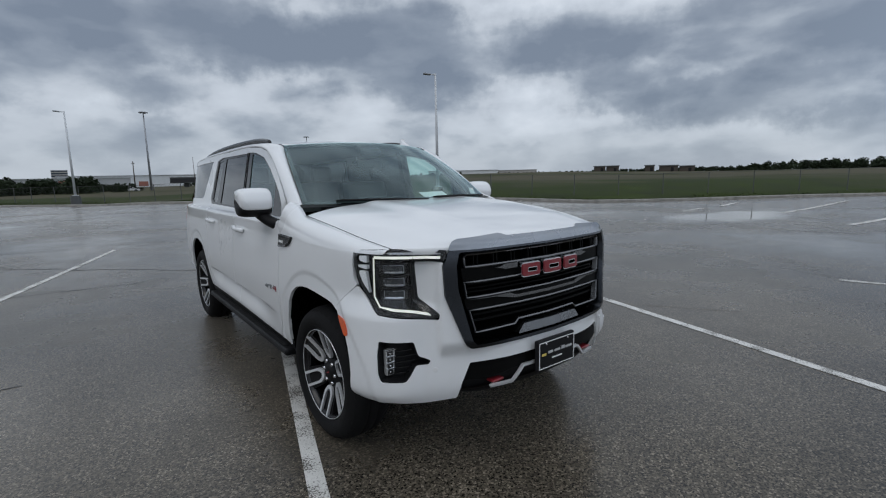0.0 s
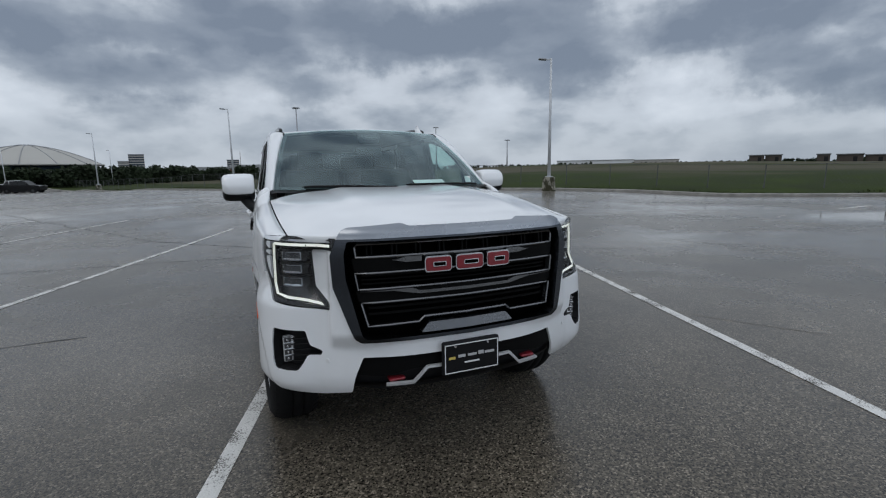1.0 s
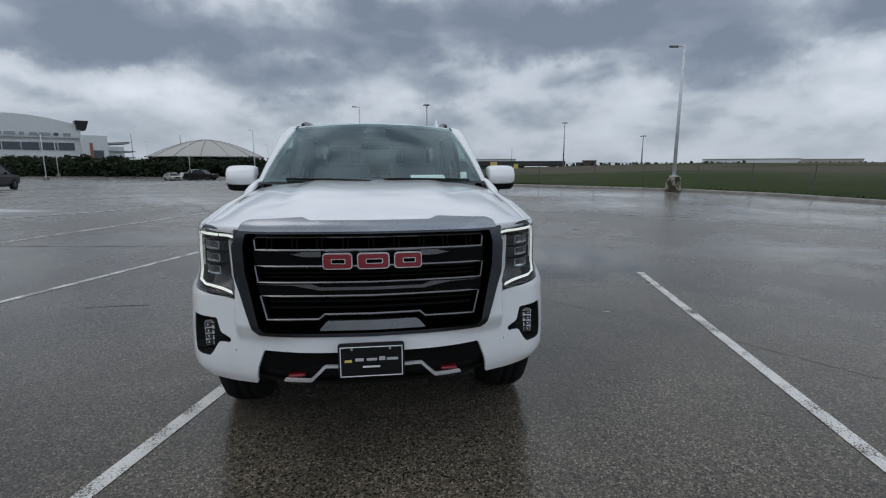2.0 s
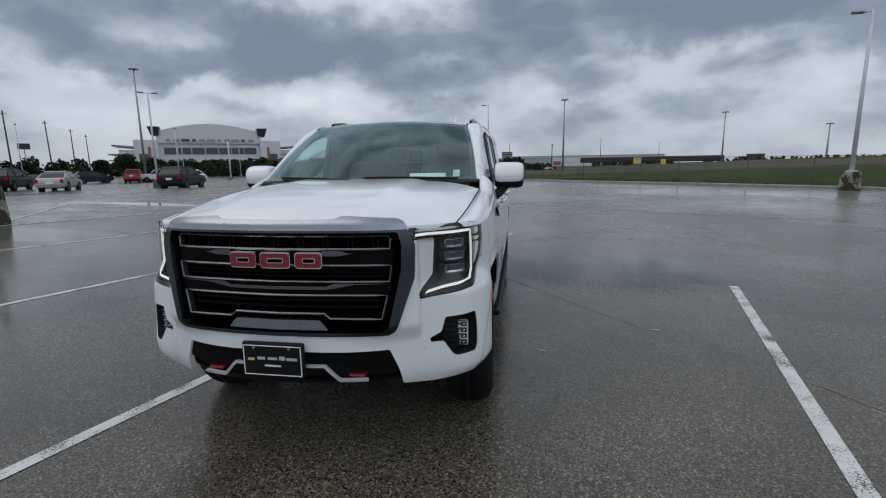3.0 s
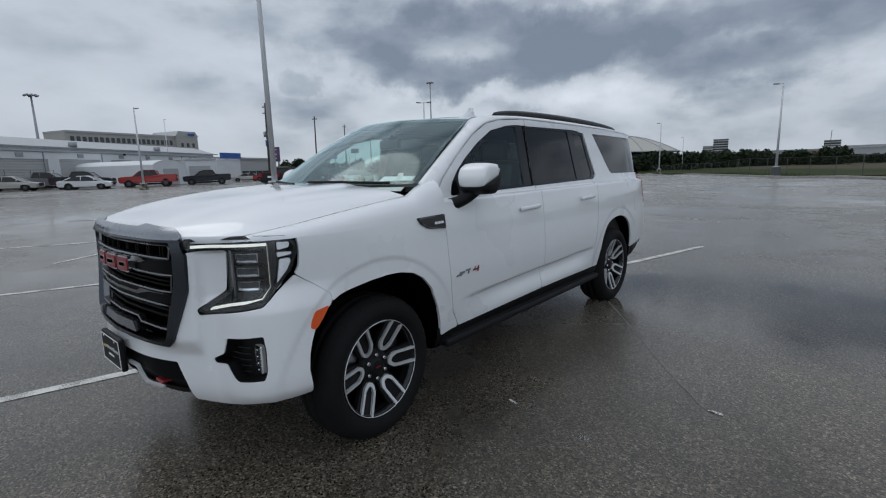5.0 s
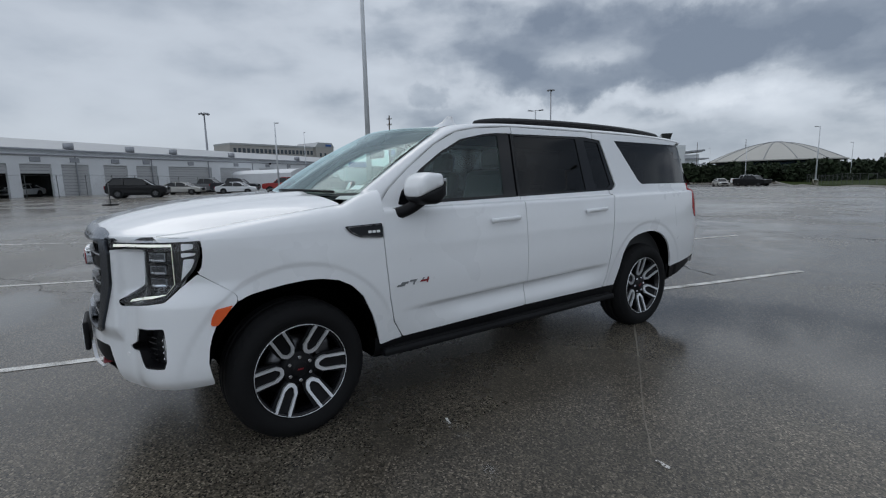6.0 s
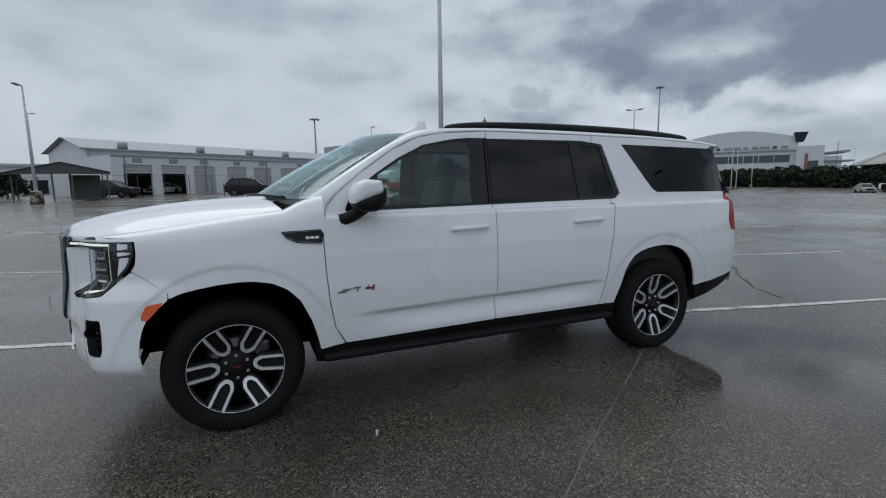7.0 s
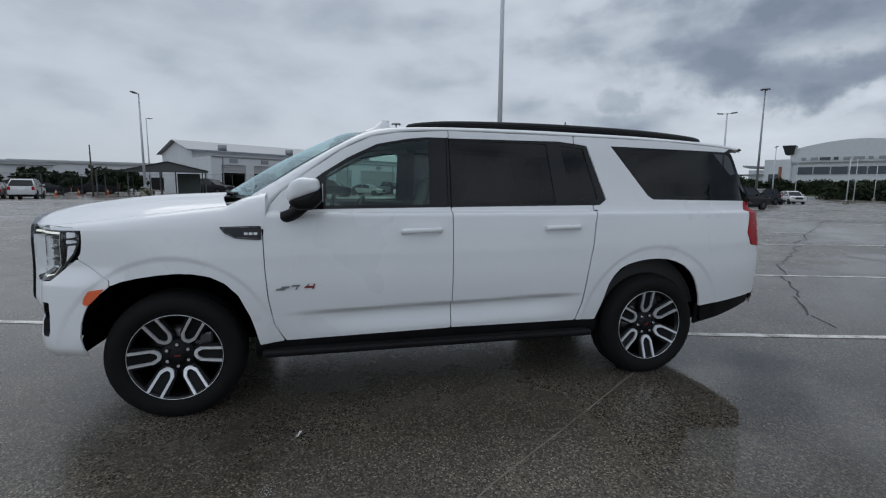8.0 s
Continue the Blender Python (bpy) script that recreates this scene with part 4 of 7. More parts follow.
# wheels
def build_wheel(name):
    w = new(name)
    tagged(w, "black all-terrain tyre on a machined alloy wheel")
    def lathe(nm, prof, mat, segs=64, label=""):
        rows = []
        for k in range(segs + 1):
            a = 2 * math.pi * k / segs
            rows.append([Vector((x, r * math.cos(a), r * math.sin(a))) for x, r in prof])
        return loft(nm, rows, mat, w, label)
    lathe("tyre", [(-0.235, 0.27), (-0.262, 0.3021), (-0.268, 0.3408), (-0.255, 0.3817), (-0.225, 0.4016), (-0.205, 0.4093), (-0.175, 0.4104), (-0.172, 0.3993), (-0.162, 0.3993), (-0.159, 0.4115), (-0.112, 0.4115), (-0.109, 0.3993), (-0.099, 0.3993), (-0.096, 0.4104), (-0.062, 0.4093), (-0.035, 0.4016), (-0.004, 0.3817), (0.019, 0.3441), (0.012, 0.3076), (-0.004, 0.2833), (-0.02, 0.272)], M_RUBBER, 72, "black tyre with chunky tread")
    bm = bmesh.new()
    add_box(bm, (.045, .030, .010), None, .003, 1)
    lug = bpy.data.meshes.new("tread_lug")
    bm.to_mesh(lug)
    bm.free()
    lug.materials.append(M_RUBBER)
    for k in range(40):
        a = 2 * math.pi * k / 40
        for sx, ph in ((-.028, 0), (-.24, math.pi / 40)):
            b = new("tread_lug", lug)
            b.parent = w
            b.matrix_basis = pose(0, 0, 0, math.degrees(a + ph)) @ Matrix.Translation((sx, 0, .391)) @ pose(0, 0, 0, 0, 24 if sx > -.1 else -24)
    lathe("rim_barrel", [(-.24, .268), (-.20, .255), (-.05, .252), (-.012, .262), (-.004, .272), (-.012, .280)], M_GLOSSBLACK)
    lathe("rim_lip", [(-.010, .2700), (-.002, .2720), (-.002, .2738), (-.007, .2750)], M_ALLOY)
    lathe("rim_hub", [(-.15, .30), (-.15, .001)], M_GAP, 32)
    lathe("brake_disc", [(-.125, .19), (-.118, .19), (-.118, .08)], M_STEEL, 40)
    box("brake_caliper", (.06, .10, .17), Matrix.Translation((-.115, .16, .05)), M_STEEL, w, .02)
    lathe("hub_centre", [(-.10, .11), (-.066, .098), (-.060, .086), (-.062, .05), (-.046, .046), (-.042, .038), (-.042, .001)], M_BLACK, 40)
    for k in range(6):
        rot = pose(0, 0, 0, 90 + 60 * k)
        # black spoke body
        pts = [(.075, .034), (.14, .058), (.262, .072), (.262, -.072), (.14, -.058), (.075, -.034)]
        def slab(pts, x_in, x_out, depth, mat, nm, lab=""):
            bm = bmesh.new()
            f = []
            for r_, s_ in pts:
                x = x_in + (x_out - x_in) * (r_ - .075) / .187
                f.append(bm.verts.new((x, s_, r_)))
            g = [bm.verts.new((v.co.x - depth, v.co.y, v.co.z)) for v in f]
            n = len(f)
            bm.faces.new(f)
            bm.faces.new(g[::-1])
            for i in range(n):
                bm.faces.new((f[i], g[i], g[(i + 1) % n], f[(i + 1) % n]))
            bmesh.ops.recalc_face_normals(bm, faces=bm.faces)
            bmesh.ops.transform(bm, matrix=rot, verts=bm.verts)
            part(nm, bm, mat, w, lab)
        slab(pts, -.080, -.024, .03, M_BLACK, "spoke")
        slab([(.266, .050), (.134, .046), (.104, .028), (.094, .012), (.094, -.012), (.104, -.028), (.134, -.046), (.266, -.050), (.266, -.033), (.150, -.031), (.124, -.018), (.115, -.006), (.115, .006), (.124, .018), (.150, .031), (.266, .033)],
             -.060, -.004, .016, M_ALLOY, "spoke_face", "machined silver spoke face")
        a = math.radians(60 * k + 30)
        cyl("lug_nut", .012, .010, .022, Matrix.Translation((-.056, .070 * math.cos(a), .070 * math.sin(a))) @ pose(0, 0, 0, 0, 90), M_CHROME, w, 6)
    box("cap_bar", (.003, .036, .008), Matrix.Translation((-.040, 0, 0)), M_RED, w)
    return w


wheel = build_wheel("wheel")
wheel.parent = suv
wheel.matrix_basis = pose(.99, 0, HUB_Z, 0, 0, 2.5)
for x, y, turn, spin in ((-.99, 0, 182.5, 25), (.985, 3.407, 0, 34), (-.985, 3.407, 180, 5)):
    w = copy_thing(wheel, pose(x, y, HUB_Z, 0, 0, turn) @ pose(0, 0, 0, spin))
for s in (1, -1):
    for wy in WHEELS:
        mid = wy + (.0 if wy < 1 else -.022)
        arc = [(mid + .505 * math.cos(a), HUB_Z + .552 * math.sin(a)) for a in np.linspace(.13, math.pi - .13, 19)]
        arc = [(arc[0][0] + .01, .40)] + arc + [(arc[-1][0] - .005, .45 if wy < 1 else .34)]
        rows = []
        for y, z in arc:
            edge = min(1.02, abs(surf(at_y(y), max(z, .44)).x) - .014)
            rows.append([Vector((s * x, y, z)) for x in (.60, .80, edge)])
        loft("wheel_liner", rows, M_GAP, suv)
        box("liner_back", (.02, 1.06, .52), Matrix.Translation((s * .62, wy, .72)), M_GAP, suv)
bm = bmesh.new()
add_box(bm, (1.36, 4.6, .16), Matrix.Translation((0, 1.9, .47)), .05)
add_box(bm, (1.84, 2.45, .16), Matrix.Translation((0, 1.7, .40)), .04)
add_box(bm, (.12, .12, .12), Matrix.Translation((0, 3.4, .36)), .03)
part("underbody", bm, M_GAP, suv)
for wy in WHEELS:
    cyl("axle", .045, .045, 1.5, pose(0, wy, HUB_Z, 0, 90), M_BLACK, suv, 12)

# cabin
bm = bmesh.new()
add_box(bm, (1.62, .55, .22), Matrix.Translation((0, .80, 1.20)), .07, 3)
add_box(bm, (1.5, .30, .55), Matrix.Translation((0, .78, .90)), .05)
part("dashboard", bm, M_TRIM, suv, "dark dashboard")
loft("dash_top", [[Vector((j / 8 * .80, y, z)) for j in range(-8, 9)] for y, z in ((.36, 1.36), (.55, 1.345), (.75, 1.325), (1.0, 1.30))], M_TRIM, suv)
bm = bmesh.new()
add_box(bm, (1.66, 3.7, .04), Matrix.Translation((0, 2.4, .62)))
part("cabin_floor", bm, M_TRIM, suv)
for s in (1, -1):
    box("door_lining", (.05, 3.4, .80), Matrix.Translation((s * .86, 2.35, .93)), M_TRIM, suv, .02)
    for y in (1.62, 2.62, 3.5):
        seat = new("seat")
        seat.parent = suv
        w = .55 if y < 2 else .52
        x = s * .40
        box("seat_cushion", (w, .52, .16), Matrix.Translation((x, y - .10, .86)), M_SEAT, seat, .06, "dark leather seat")
        box("backrest", (w, .16, .66), Matrix.Translation((x, y + .22, 1.22)) @ pose(0, 0, 0, -14), M_SEAT, seat, .06)
        box("head_rest", (.27, .11, .19), Matrix.Translation((x, y + .33, 1.63)) @ pose(0, 0, 0, -8), M_SEAT, seat, .045)
box("centre_console", (.30, .95, .36), Matrix.Translation((0, 1.35, .92)), M_TRIM, suv, .04)
# steering wheel
rows = []
for k in range(33):
    a = 2 * math.pi * k / 32
    c = Vector((.185 * math.cos(a), 0, .185 * math.sin(a)))
    rows.append([c + (c.normalized() * math.cos(b) + Vector((0, 1, 0)) * math.sin(b)) * .016 for b in [2 * math.pi * q / 8 for q in range(8)]])
sw = loft("steering_wheel", [[Matrix.Translation((.40, 1.13, 1.22)) @ pose(0, 0, 0, -25) @ p for p in r] for r in rows], M_TRIM, suv, "dark steering wheel", close=True)
box("wheel_boss", (.20, .05, .12), Matrix.Translation((.40, 1.12, 1.22)) @ pose(0, 0, 0, -25), M_TRIM, sw, .03)
box("dash_screen", (.30, .03, .17), Matrix.Translation((0, .98, 1.33)) @ pose(0, 0, 0, -12), M_GLOSSBLACK, suv, .01)
paper = box("paper_sheet", (.28, .20, .004), Matrix.Translation((.46, .62, 1.395)) @ pose(0, 0, 0, 28, 0, 8), M_PAPER, None)
tagged(paper, "white paper sheet lying on the dark dashboard", "paper")

# ---- ground ----
from mathutils.bvhtree import BVHTree

GROUND_MARKS = [(15.8, 20.8, .15), (11, 24.6, .22), (23, 12.5, -.16), (34, 4, -.05), (4, 34, .15), (-12.3, 7.1, .40), (-33, -1, .25), (-46, 1, .45), (-35, -12, .45), (-60, -6, .55), (-45, -25, .15), (-60, 18, .25), (-63, 26, .1),
                (-32, 27, .05), (-28, 36, -.15), (-55, 59, -.35), (-34, 91, -1.0), (-2.5, 48, -.1), (-80, 40, .1), (0, -40, 0), (40, -30, .3), (-22, 79, -.6), (-22, 25, .2)]
KERB = [(-58, 160), (-40, 118), (-22, 79), (-10, 56), (-2.5, 46.5), (4, 34.8), (8, 29.2), (11.5, 25.2), (16.6, 21.4), (22.5, 14.8), (34.5, 4.6), (60, -16), (110, -56)]


def lot_z(x, y):
    """The lot's gentle fall and rise; level round the car."""
    sw = sz = 0.0
    for gx, gy, gz in GROUND_MARKS:
        w = 1.0 / ((x - gx) ** 2 + (y - gy) ** 2 + 30.0)
        w *= w
        sw += w
        sz += w * gz
    return sz / sw * step(7, 20, math.hypot(x, y - 2))


def beyond_kerb(x, y):
    """Metres beyond the kerb line, on the grass side."""
    best = 1e9
    for (ax, ay), (bx, by) in zip(KERB, KERB[1:]):
        dx, dy = bx - ax, by - ay
        t = min(1, max(0, ((x - ax) * dx + (y - ay) * dy) / (dx * dx + dy * dy)))
        px, py = ax + t * dx, ay + t * dy
        d = math.hypot(x - px, y - py)
        if d < abs(best):
            best = d if (dx * (y - py) - dy * (x - px)) > 0 else -d
    return best


def ground_z(x, y):
    b = beyond_kerb(x, y)
    d = math.hypot(x, y)
    z = lot_z(x, y) if d < 160 else lot_z(x * 160 / d, y * 160 / d)
    if b > 0:
        ang = math.degrees(math.atan2(x, y))  # to the right of straight back
        rise = step(0, 35, ang)
        z += 0.10 + rise * (0.7 * step(4, 16, b) + (1.8 - 1.0 * step(50, 70, ang)) * step(30, 130, b)) + 0.05 * noise.noise((x * .2, y * .2, 0))
    return z


PUDDLES = ((16.5, 4.6, 4.0, 1.8), (2.4, 4.0, 2.0, 1.6), (-9.8, 6.0, 2.6, .8), (-12.8, 12.2, 3.4, .6), (-4.0, -2.0, 1.2, .5))


def asphalt():
    m = bpy.data.materials.new("wet_asphalt")
    m.use_nodes = True
    nt = m.node_tree
    N, L = nt.nodes.new, nt.links.new
    b = nt.nodes["Principled BSDF"]
    tc = N("ShaderNodeTexCoord")

    def tex(kind, scale, **kw):
        n = N(kind)
        n.inputs["Scale"].default_value = scale
        for k, v in kw.items():
            n.inputs[k].default_value = v
        L(tc.outputs["Object"], n.inputs["Vector"])
        return n
    stone = tex("ShaderNodeTexVoronoi", 112.0)
    fine = tex("ShaderNodeTexNoise", 260.0, Detail=2.0)
    stain = tex("ShaderNodeTexNoise", 0.35, Detail=5.0, Roughness=0.6)
    wet = tex("ShaderNodeTexNoise", 0.16, Detail=4.0, Roughness=0.55, Distortion=0.6)
    patch = tex("ShaderNodeTexNoise", 1.7, Detail=5.0, Roughness=0.62)
    sep = N("ShaderNodeSeparateColor")
    L(stone.outputs["Color"], sep.inputs[0])
    ramp = N("ShaderNodeValToRGB")
    e = ramp.color_ramp.elements
    e[0].position, e[0].color = 0.0, (0.005, 0.004, 0.003, 1)
    e[1].position, e[1].color = 1.0, (0.36, 0.308, 0.24, 1)
    for p, c in ((0.45, (0.078, 0.066, 0.048, 1)), (0.75, (0.138, 0.117, 0.087, 1)), (0.9, (0.195, 0.164, 0.124, 1))):
        k = e.new(p)
        k.color = c
    L(sep.outputs[0], ramp.inputs[0])

    def rng(src, a, c, lo, hi):
        r = N("ShaderNodeMapRange")
        for k, v in (("From Min", a), ("From Max", c), ("To Min", lo), ("To Max", hi)):
            r.inputs[k].default_value = v
        L(src, r.inputs["Value"])
        return r.outputs[0]

    def mul(a, c):
        n = N("ShaderNodeMixRGB")
        n.blend_type = "MULTIPLY"
        n.inputs[0].default_value = 1
        L(a, n.inputs[1])
        L(c, n.inputs[2])
        return n.outputs[0]
    col = mul(ramp.outputs[0], rng(stain.outputs["Fac"], .36, .64, .48, 1.02))
    col = mul(col, rng(patch.outputs["Fac"], .3, .7, .80, 1.2))
    # a film of water: smoother where it stands
    w = N("ShaderNodeMath")
    w.operation = "MULTIPLY_ADD"
    w.inputs[1].default_value = 0.35
    L(patch.outputs["Fac"], w.inputs[0])
    L(wet.outputs["Fac"], w.inputs[2])
    sepp = N("ShaderNodeSeparateXYZ")
    L(tc.outputs["Object"], sepp.inputs[0])

    def calc(op, a, c, d=None):
        n = N("ShaderNodeMath")
        n.operation = op
        for i, v in enumerate((a, c, d)):
            if isinstance(v, (int, float)):
                n.inputs[i].default_value = v
            elif v is not None:
                L(v, n.inputs[i])
        return n.outputs[0]
    film = w.outputs[0]
    for px, py, rx, ry in PUDDLES:
        u, v = calc("MULTIPLY_ADD", sepp.outputs[0], 1 / rx, -px / rx), calc("MULTIPLY_ADD", sepp.outputs[1], 1 / ry, -py / ry)
        r2 = calc("MULTIPLY_ADD", patch.outputs["Fac"], 1.6, calc("ADD", calc("MULTIPLY", u, u), calc("MULTIPLY", v, v)))
        film = calc("MULTIPLY_ADD", rng(r2, 1.9, 1.0, 0, 1), .36, film)
    L(mul(col, rng(film, .54, .86, 1.0, .72)), b.inputs["Base Color"])
    L(rng(film, .58, .95, .30, .06), b.inputs["Roughness"])
    h = N("ShaderNodeMath")
    h.operation = "MULTIPLY_ADD"
    h.inputs[1].default_value = 0.4
    L(fine.outputs["Fac"], h.inputs[0])
    L(stone.outputs["Distance"], h.inputs[2])
    bp = N("ShaderNodeBump")
    bp.inputs["Distance"].default_value = 0.004
    L(rng(film, .56, .90, .11, .0), bp.inputs["Strength"])
    L(h.outputs[0], bp.inputs["Height"])
    L(bp.outputs[0], b.inputs["Normal"])
    b.inputs["Specular IOR Level"].default_value = 0.48
    b.inputs["Specular Tint"].default_value = (1.0, 0.965, 0.91, 1)
    b.inputs["Sheen Weight"].default_value, b.inputs["Sheen Roughness"].default_value = 0.11, 0.45
    b.inputs["Sheen Tint"].default_value = (1.0, 0.93, 0.83, 1)
    return m


def grass_mat():
    m = pbr("grass", (0.030, 0.043, 0.010), 0.9, var=0.5, scale=0.35, fine=6.0, bump=0.6, spec=0.1)
    nt = m.node_tree
    b = nt.nodes["Principled BSDF"]
    src = b.inputs["Base Color"].links[0].from_socket
    n = nt.nodes.new("ShaderNodeTexNoise")
    n.inputs["Scale"].default_value = 0.03
    n.inputs["Detail"].default_value = 5
    tc = nt.nodes.new("ShaderNodeTexCoord")
    nt.links.new(tc.outputs["Object"], n.inputs["Vector"])
    r = nt.nodes.new("ShaderNodeMapRange")
    r.inputs["From Min"].default_value, r.inputs["From Max"].default_value = 0.47, 0.62
    # mown green along the kerb, dry field behind
    least = nt.nodes.new("ShaderNodeMath")
    least.operation = "MINIMUM"
    for k, (way, base) in enumerate((((.67, .74, 0), 27), ((.88, .46, 0), 19))):
        away = nt.nodes.new("ShaderNodeVectorMath")
        away.operation = "DOT_PRODUCT"
        away.inputs[1].default_value = way
        nt.links.new(tc.outputs["Object"], away.inputs[0])
        less = nt.nodes.new("ShaderNodeMath")
        less.operation, less.inputs[1].default_value = "SUBTRACT", base
        nt.links.new(away.outputs["Value"], less.inputs[0])
        nt.links.new(less.outputs[0], least.inputs[k])
    dry = nt.nodes.new("ShaderNodeMapRange")
    dry.inputs["From Min"].default_value, dry.inputs["From Max"].default_value = 16, 30
    dry.inputs["To Min"].default_value, dry.inputs["To Max"].default_value = -.08, .12
    nt.links.new(least.outputs[0], dry.inputs["Value"])
    both = nt.nodes.new("ShaderNodeMath")
    nt.links.new(n.outputs["Fac"], both.inputs[0])
    nt.links.new(dry.outputs[0], both.inputs[1])
    nt.links.new(both.outputs[0], r.inputs["Value"])
    mx = nt.nodes.new("ShaderNodeMixRGB")
    mx.inputs[2].default_value = (0.082, 0.074, 0.048, 1)
    nt.links.new(r.outputs[0], mx.inputs[0])
    nt.links.new(src, mx.inputs[1])
    nt.links.new(mx.outputs[0], b.inputs["Base Color"])
    return m


def worn_paint(name="worn_line_paint", lo=0.78, hi=0.98, rough=0.5, bare=False):
    m = pbr(name, (0.66, 0.65, 0.62), rough, var=0.12, scale=8, fine=90, bump=0.5)
    nt = m.node_tree
    b = nt.nodes["Principled BSDF"]
    src = b.inputs["Base Color"].links[0].from_socket
    tc = nt.nodes.new("ShaderNodeTexCoord")
    v = nt.nodes.new("ShaderNodeTexVoronoi")
    v.inputs["Scale"].default_value = 95
    n = nt.nodes.new("ShaderNodeTexNoise")
    n.inputs["Scale"].default_value, n.inputs["Detail"].default_value = 5, 6
    for k in (v, n):
        nt.links.new(tc.outputs["Object"], k.inputs["Vector"])
    a = nt.nodes.new("ShaderNodeMath")
    a.operation = "MULTIPLY_ADD"
    a.inputs[1].default_value = 0.55
    nt.links.new(v.outputs["Distance"], a.inputs[0])
    nt.links.new(n.outputs["Fac"], a.inputs[2])
    r = nt.nodes.new("ShaderNodeMapRange")
    r.inputs["From Min"].default_value, r.inputs["From Max"].default_value = lo, hi
    nt.links.new(a.outputs[0], r.inputs["Value"])
    mx = nt.nodes.new("ShaderNodeMixRGB")
    mx.inputs[2].default_value = (0.085, 0.075, 0.062, 1)
    nt.links.new(r.outputs[0], mx.inputs[0])
    nt.links.new(src, mx.inputs[1])
    nt.links.new(mx.outputs[0], b.inputs["Base Color"])
    if bare:  # nothing is left between the flakes
        inv = nt.nodes.new("ShaderNodeMath")
        inv.operation, inv.inputs[0].default_value = "SUBTRACT", 1.0
        nt.links.new(r.outputs[0], inv.inputs[1])
        nt.links.new(inv.outputs[0], b.inputs["Alpha"])
    return m


M_ASPHALT, M_GRASS, M_LINE = asphalt(), grass_mat(), worn_paint()
M_FAINT = worn_paint("faded_line_paint", 0.40, 0.70, 0.3, bare=True)
M_CRACK = pbr("crack_tar", (0.010, 0.010, 0.010), 0.5, var=0.3)
M_SEAM = pbr("seam_fill", (0.17, 0.15, 0.12), 0.4, var=0.4, scale=12)
M_CONCRETE = pbr("weathered_concrete", (0.26, 0.25, 0.23), 0.85, var=0.4, scale=3.0, fine=40, bump=0.5)


def stained_concrete():
    """Pale concrete under dark moss, with bare chips."""
    m = pbr("mossy_stained_concrete", (0.30, 0.285, 0.235), 0.9, var=0.4, scale=5, fine=40, bump=0.6)
    nt = m.node_tree
    b = nt.nodes["Principled BSDF"]
    src = b.inputs["Base Color"].links[0].from_socket
    tc = nt.nodes.new("ShaderNodeTexCoord")
    n = nt.nodes.new("ShaderNodeTexNoise")
    n.inputs["Scale"].default_value, n.inputs["Detail"].default_value, n.inputs["Roughness"].default_value = 3.2, 5, .62
    nt.links.new(tc.outputs["Object"], n.inputs["Vector"])
    r = nt.nodes.new("ShaderNodeMapRange")
    r.inputs["From Min"].default_value, r.inputs["From Max"].default_value = .43, .52
    nt.links.new(n.outputs["Fac"], r.inputs["Value"])
    mx = nt.nodes.new("ShaderNodeMixRGB")
    mx.inputs[2].default_value = (0.035, 0.034, 0.015, 1)
    nt.links.new(r.outputs[0], mx.inputs[0])
    nt.links.new(src, mx.inputs[1])
    nt.links.new(mx.outputs[0], b.inputs["Base Color"])
    return m


M_STAINED = stained_concrete()
M_POLE = pbr("pale_painted_steel", (0.58, 0.60, 0.62), 0.45, var=0.08, scale=2)
M_MAST = pbr("galvanised_mast", (0.30, 0.31, 0.33), 0.5, metal=0.5, var=0.1)
M_WOOD = pbr("weathered_pole_wood", (0.075, 0.062, 0.052), 0.9, var=0.3, bump=0.3)
M_LEAF = pbr("dark_foliage", (0.022, 0.033, 0.016), 0.8, var=0.6, scale=0.3, fine=3.0, spec=0.2)
M_WALL = pbr("white_metal_wall", (0.64, 0.655, 0.67), 0.6, var=0.06, scale=0.5, fine=6)
M_ROOFING = pbr("grey_metal_roof", (0.40, 0.41, 0.42), 0.5, var=0.08, scale=0.4)
# near-black of dark parts, and painted shade in arches, beds and bays
M_DARKOPEN = pbr("dark_parts_and_shade", (0.012, 0.012, 0.013), 0.9)
M_SHUTTER = pbr("grey_shutter", (0.40, 0.405, 0.41), 0.6, var=0.05)
M_FENCE = pbr("fence_steel", (0.10, 0.105, 0.105), 0.6, metal=0.4)
M_STONE = pbr("pale_stone_cladding", (0.42, 0.40, 0.38), 0.8, var=0.1, scale=0.1)
M_FARGLASS = pbr("far_glass", (0.035, 0.05, 0.065), 0.15, var=0.2)
M_DOME = pbr("dome_membrane", (0.40, 0.39, 0.36), 0.8, var=0.1, scale=0.05)
M_BRICK = pbr("far_red_panel", (0.30, 0.12, 0.09), 0.8)
M_BLUE = pbr("blue_sign", (0.02, 0.10, 0.35), 0.4)
M_PINK = pbr("pink_sign", (0.10, 0.045, 0.13), 0.4, var=0.6, scale=1.2)
# black of the signs, and painted shade on the overpass deck
M_SIGNSHADE = pbr("sign_and_shade_black", (0.015, 0.015, 0.018), 0.4)
M_ORANGE = pbr("traffic_orange", (0.7, 0.14, 0.03), 0.6)
M_GREENROOF = pbr("canopy_roof", (0.07, 0.085, 0.08), 0.6, var=0.1)

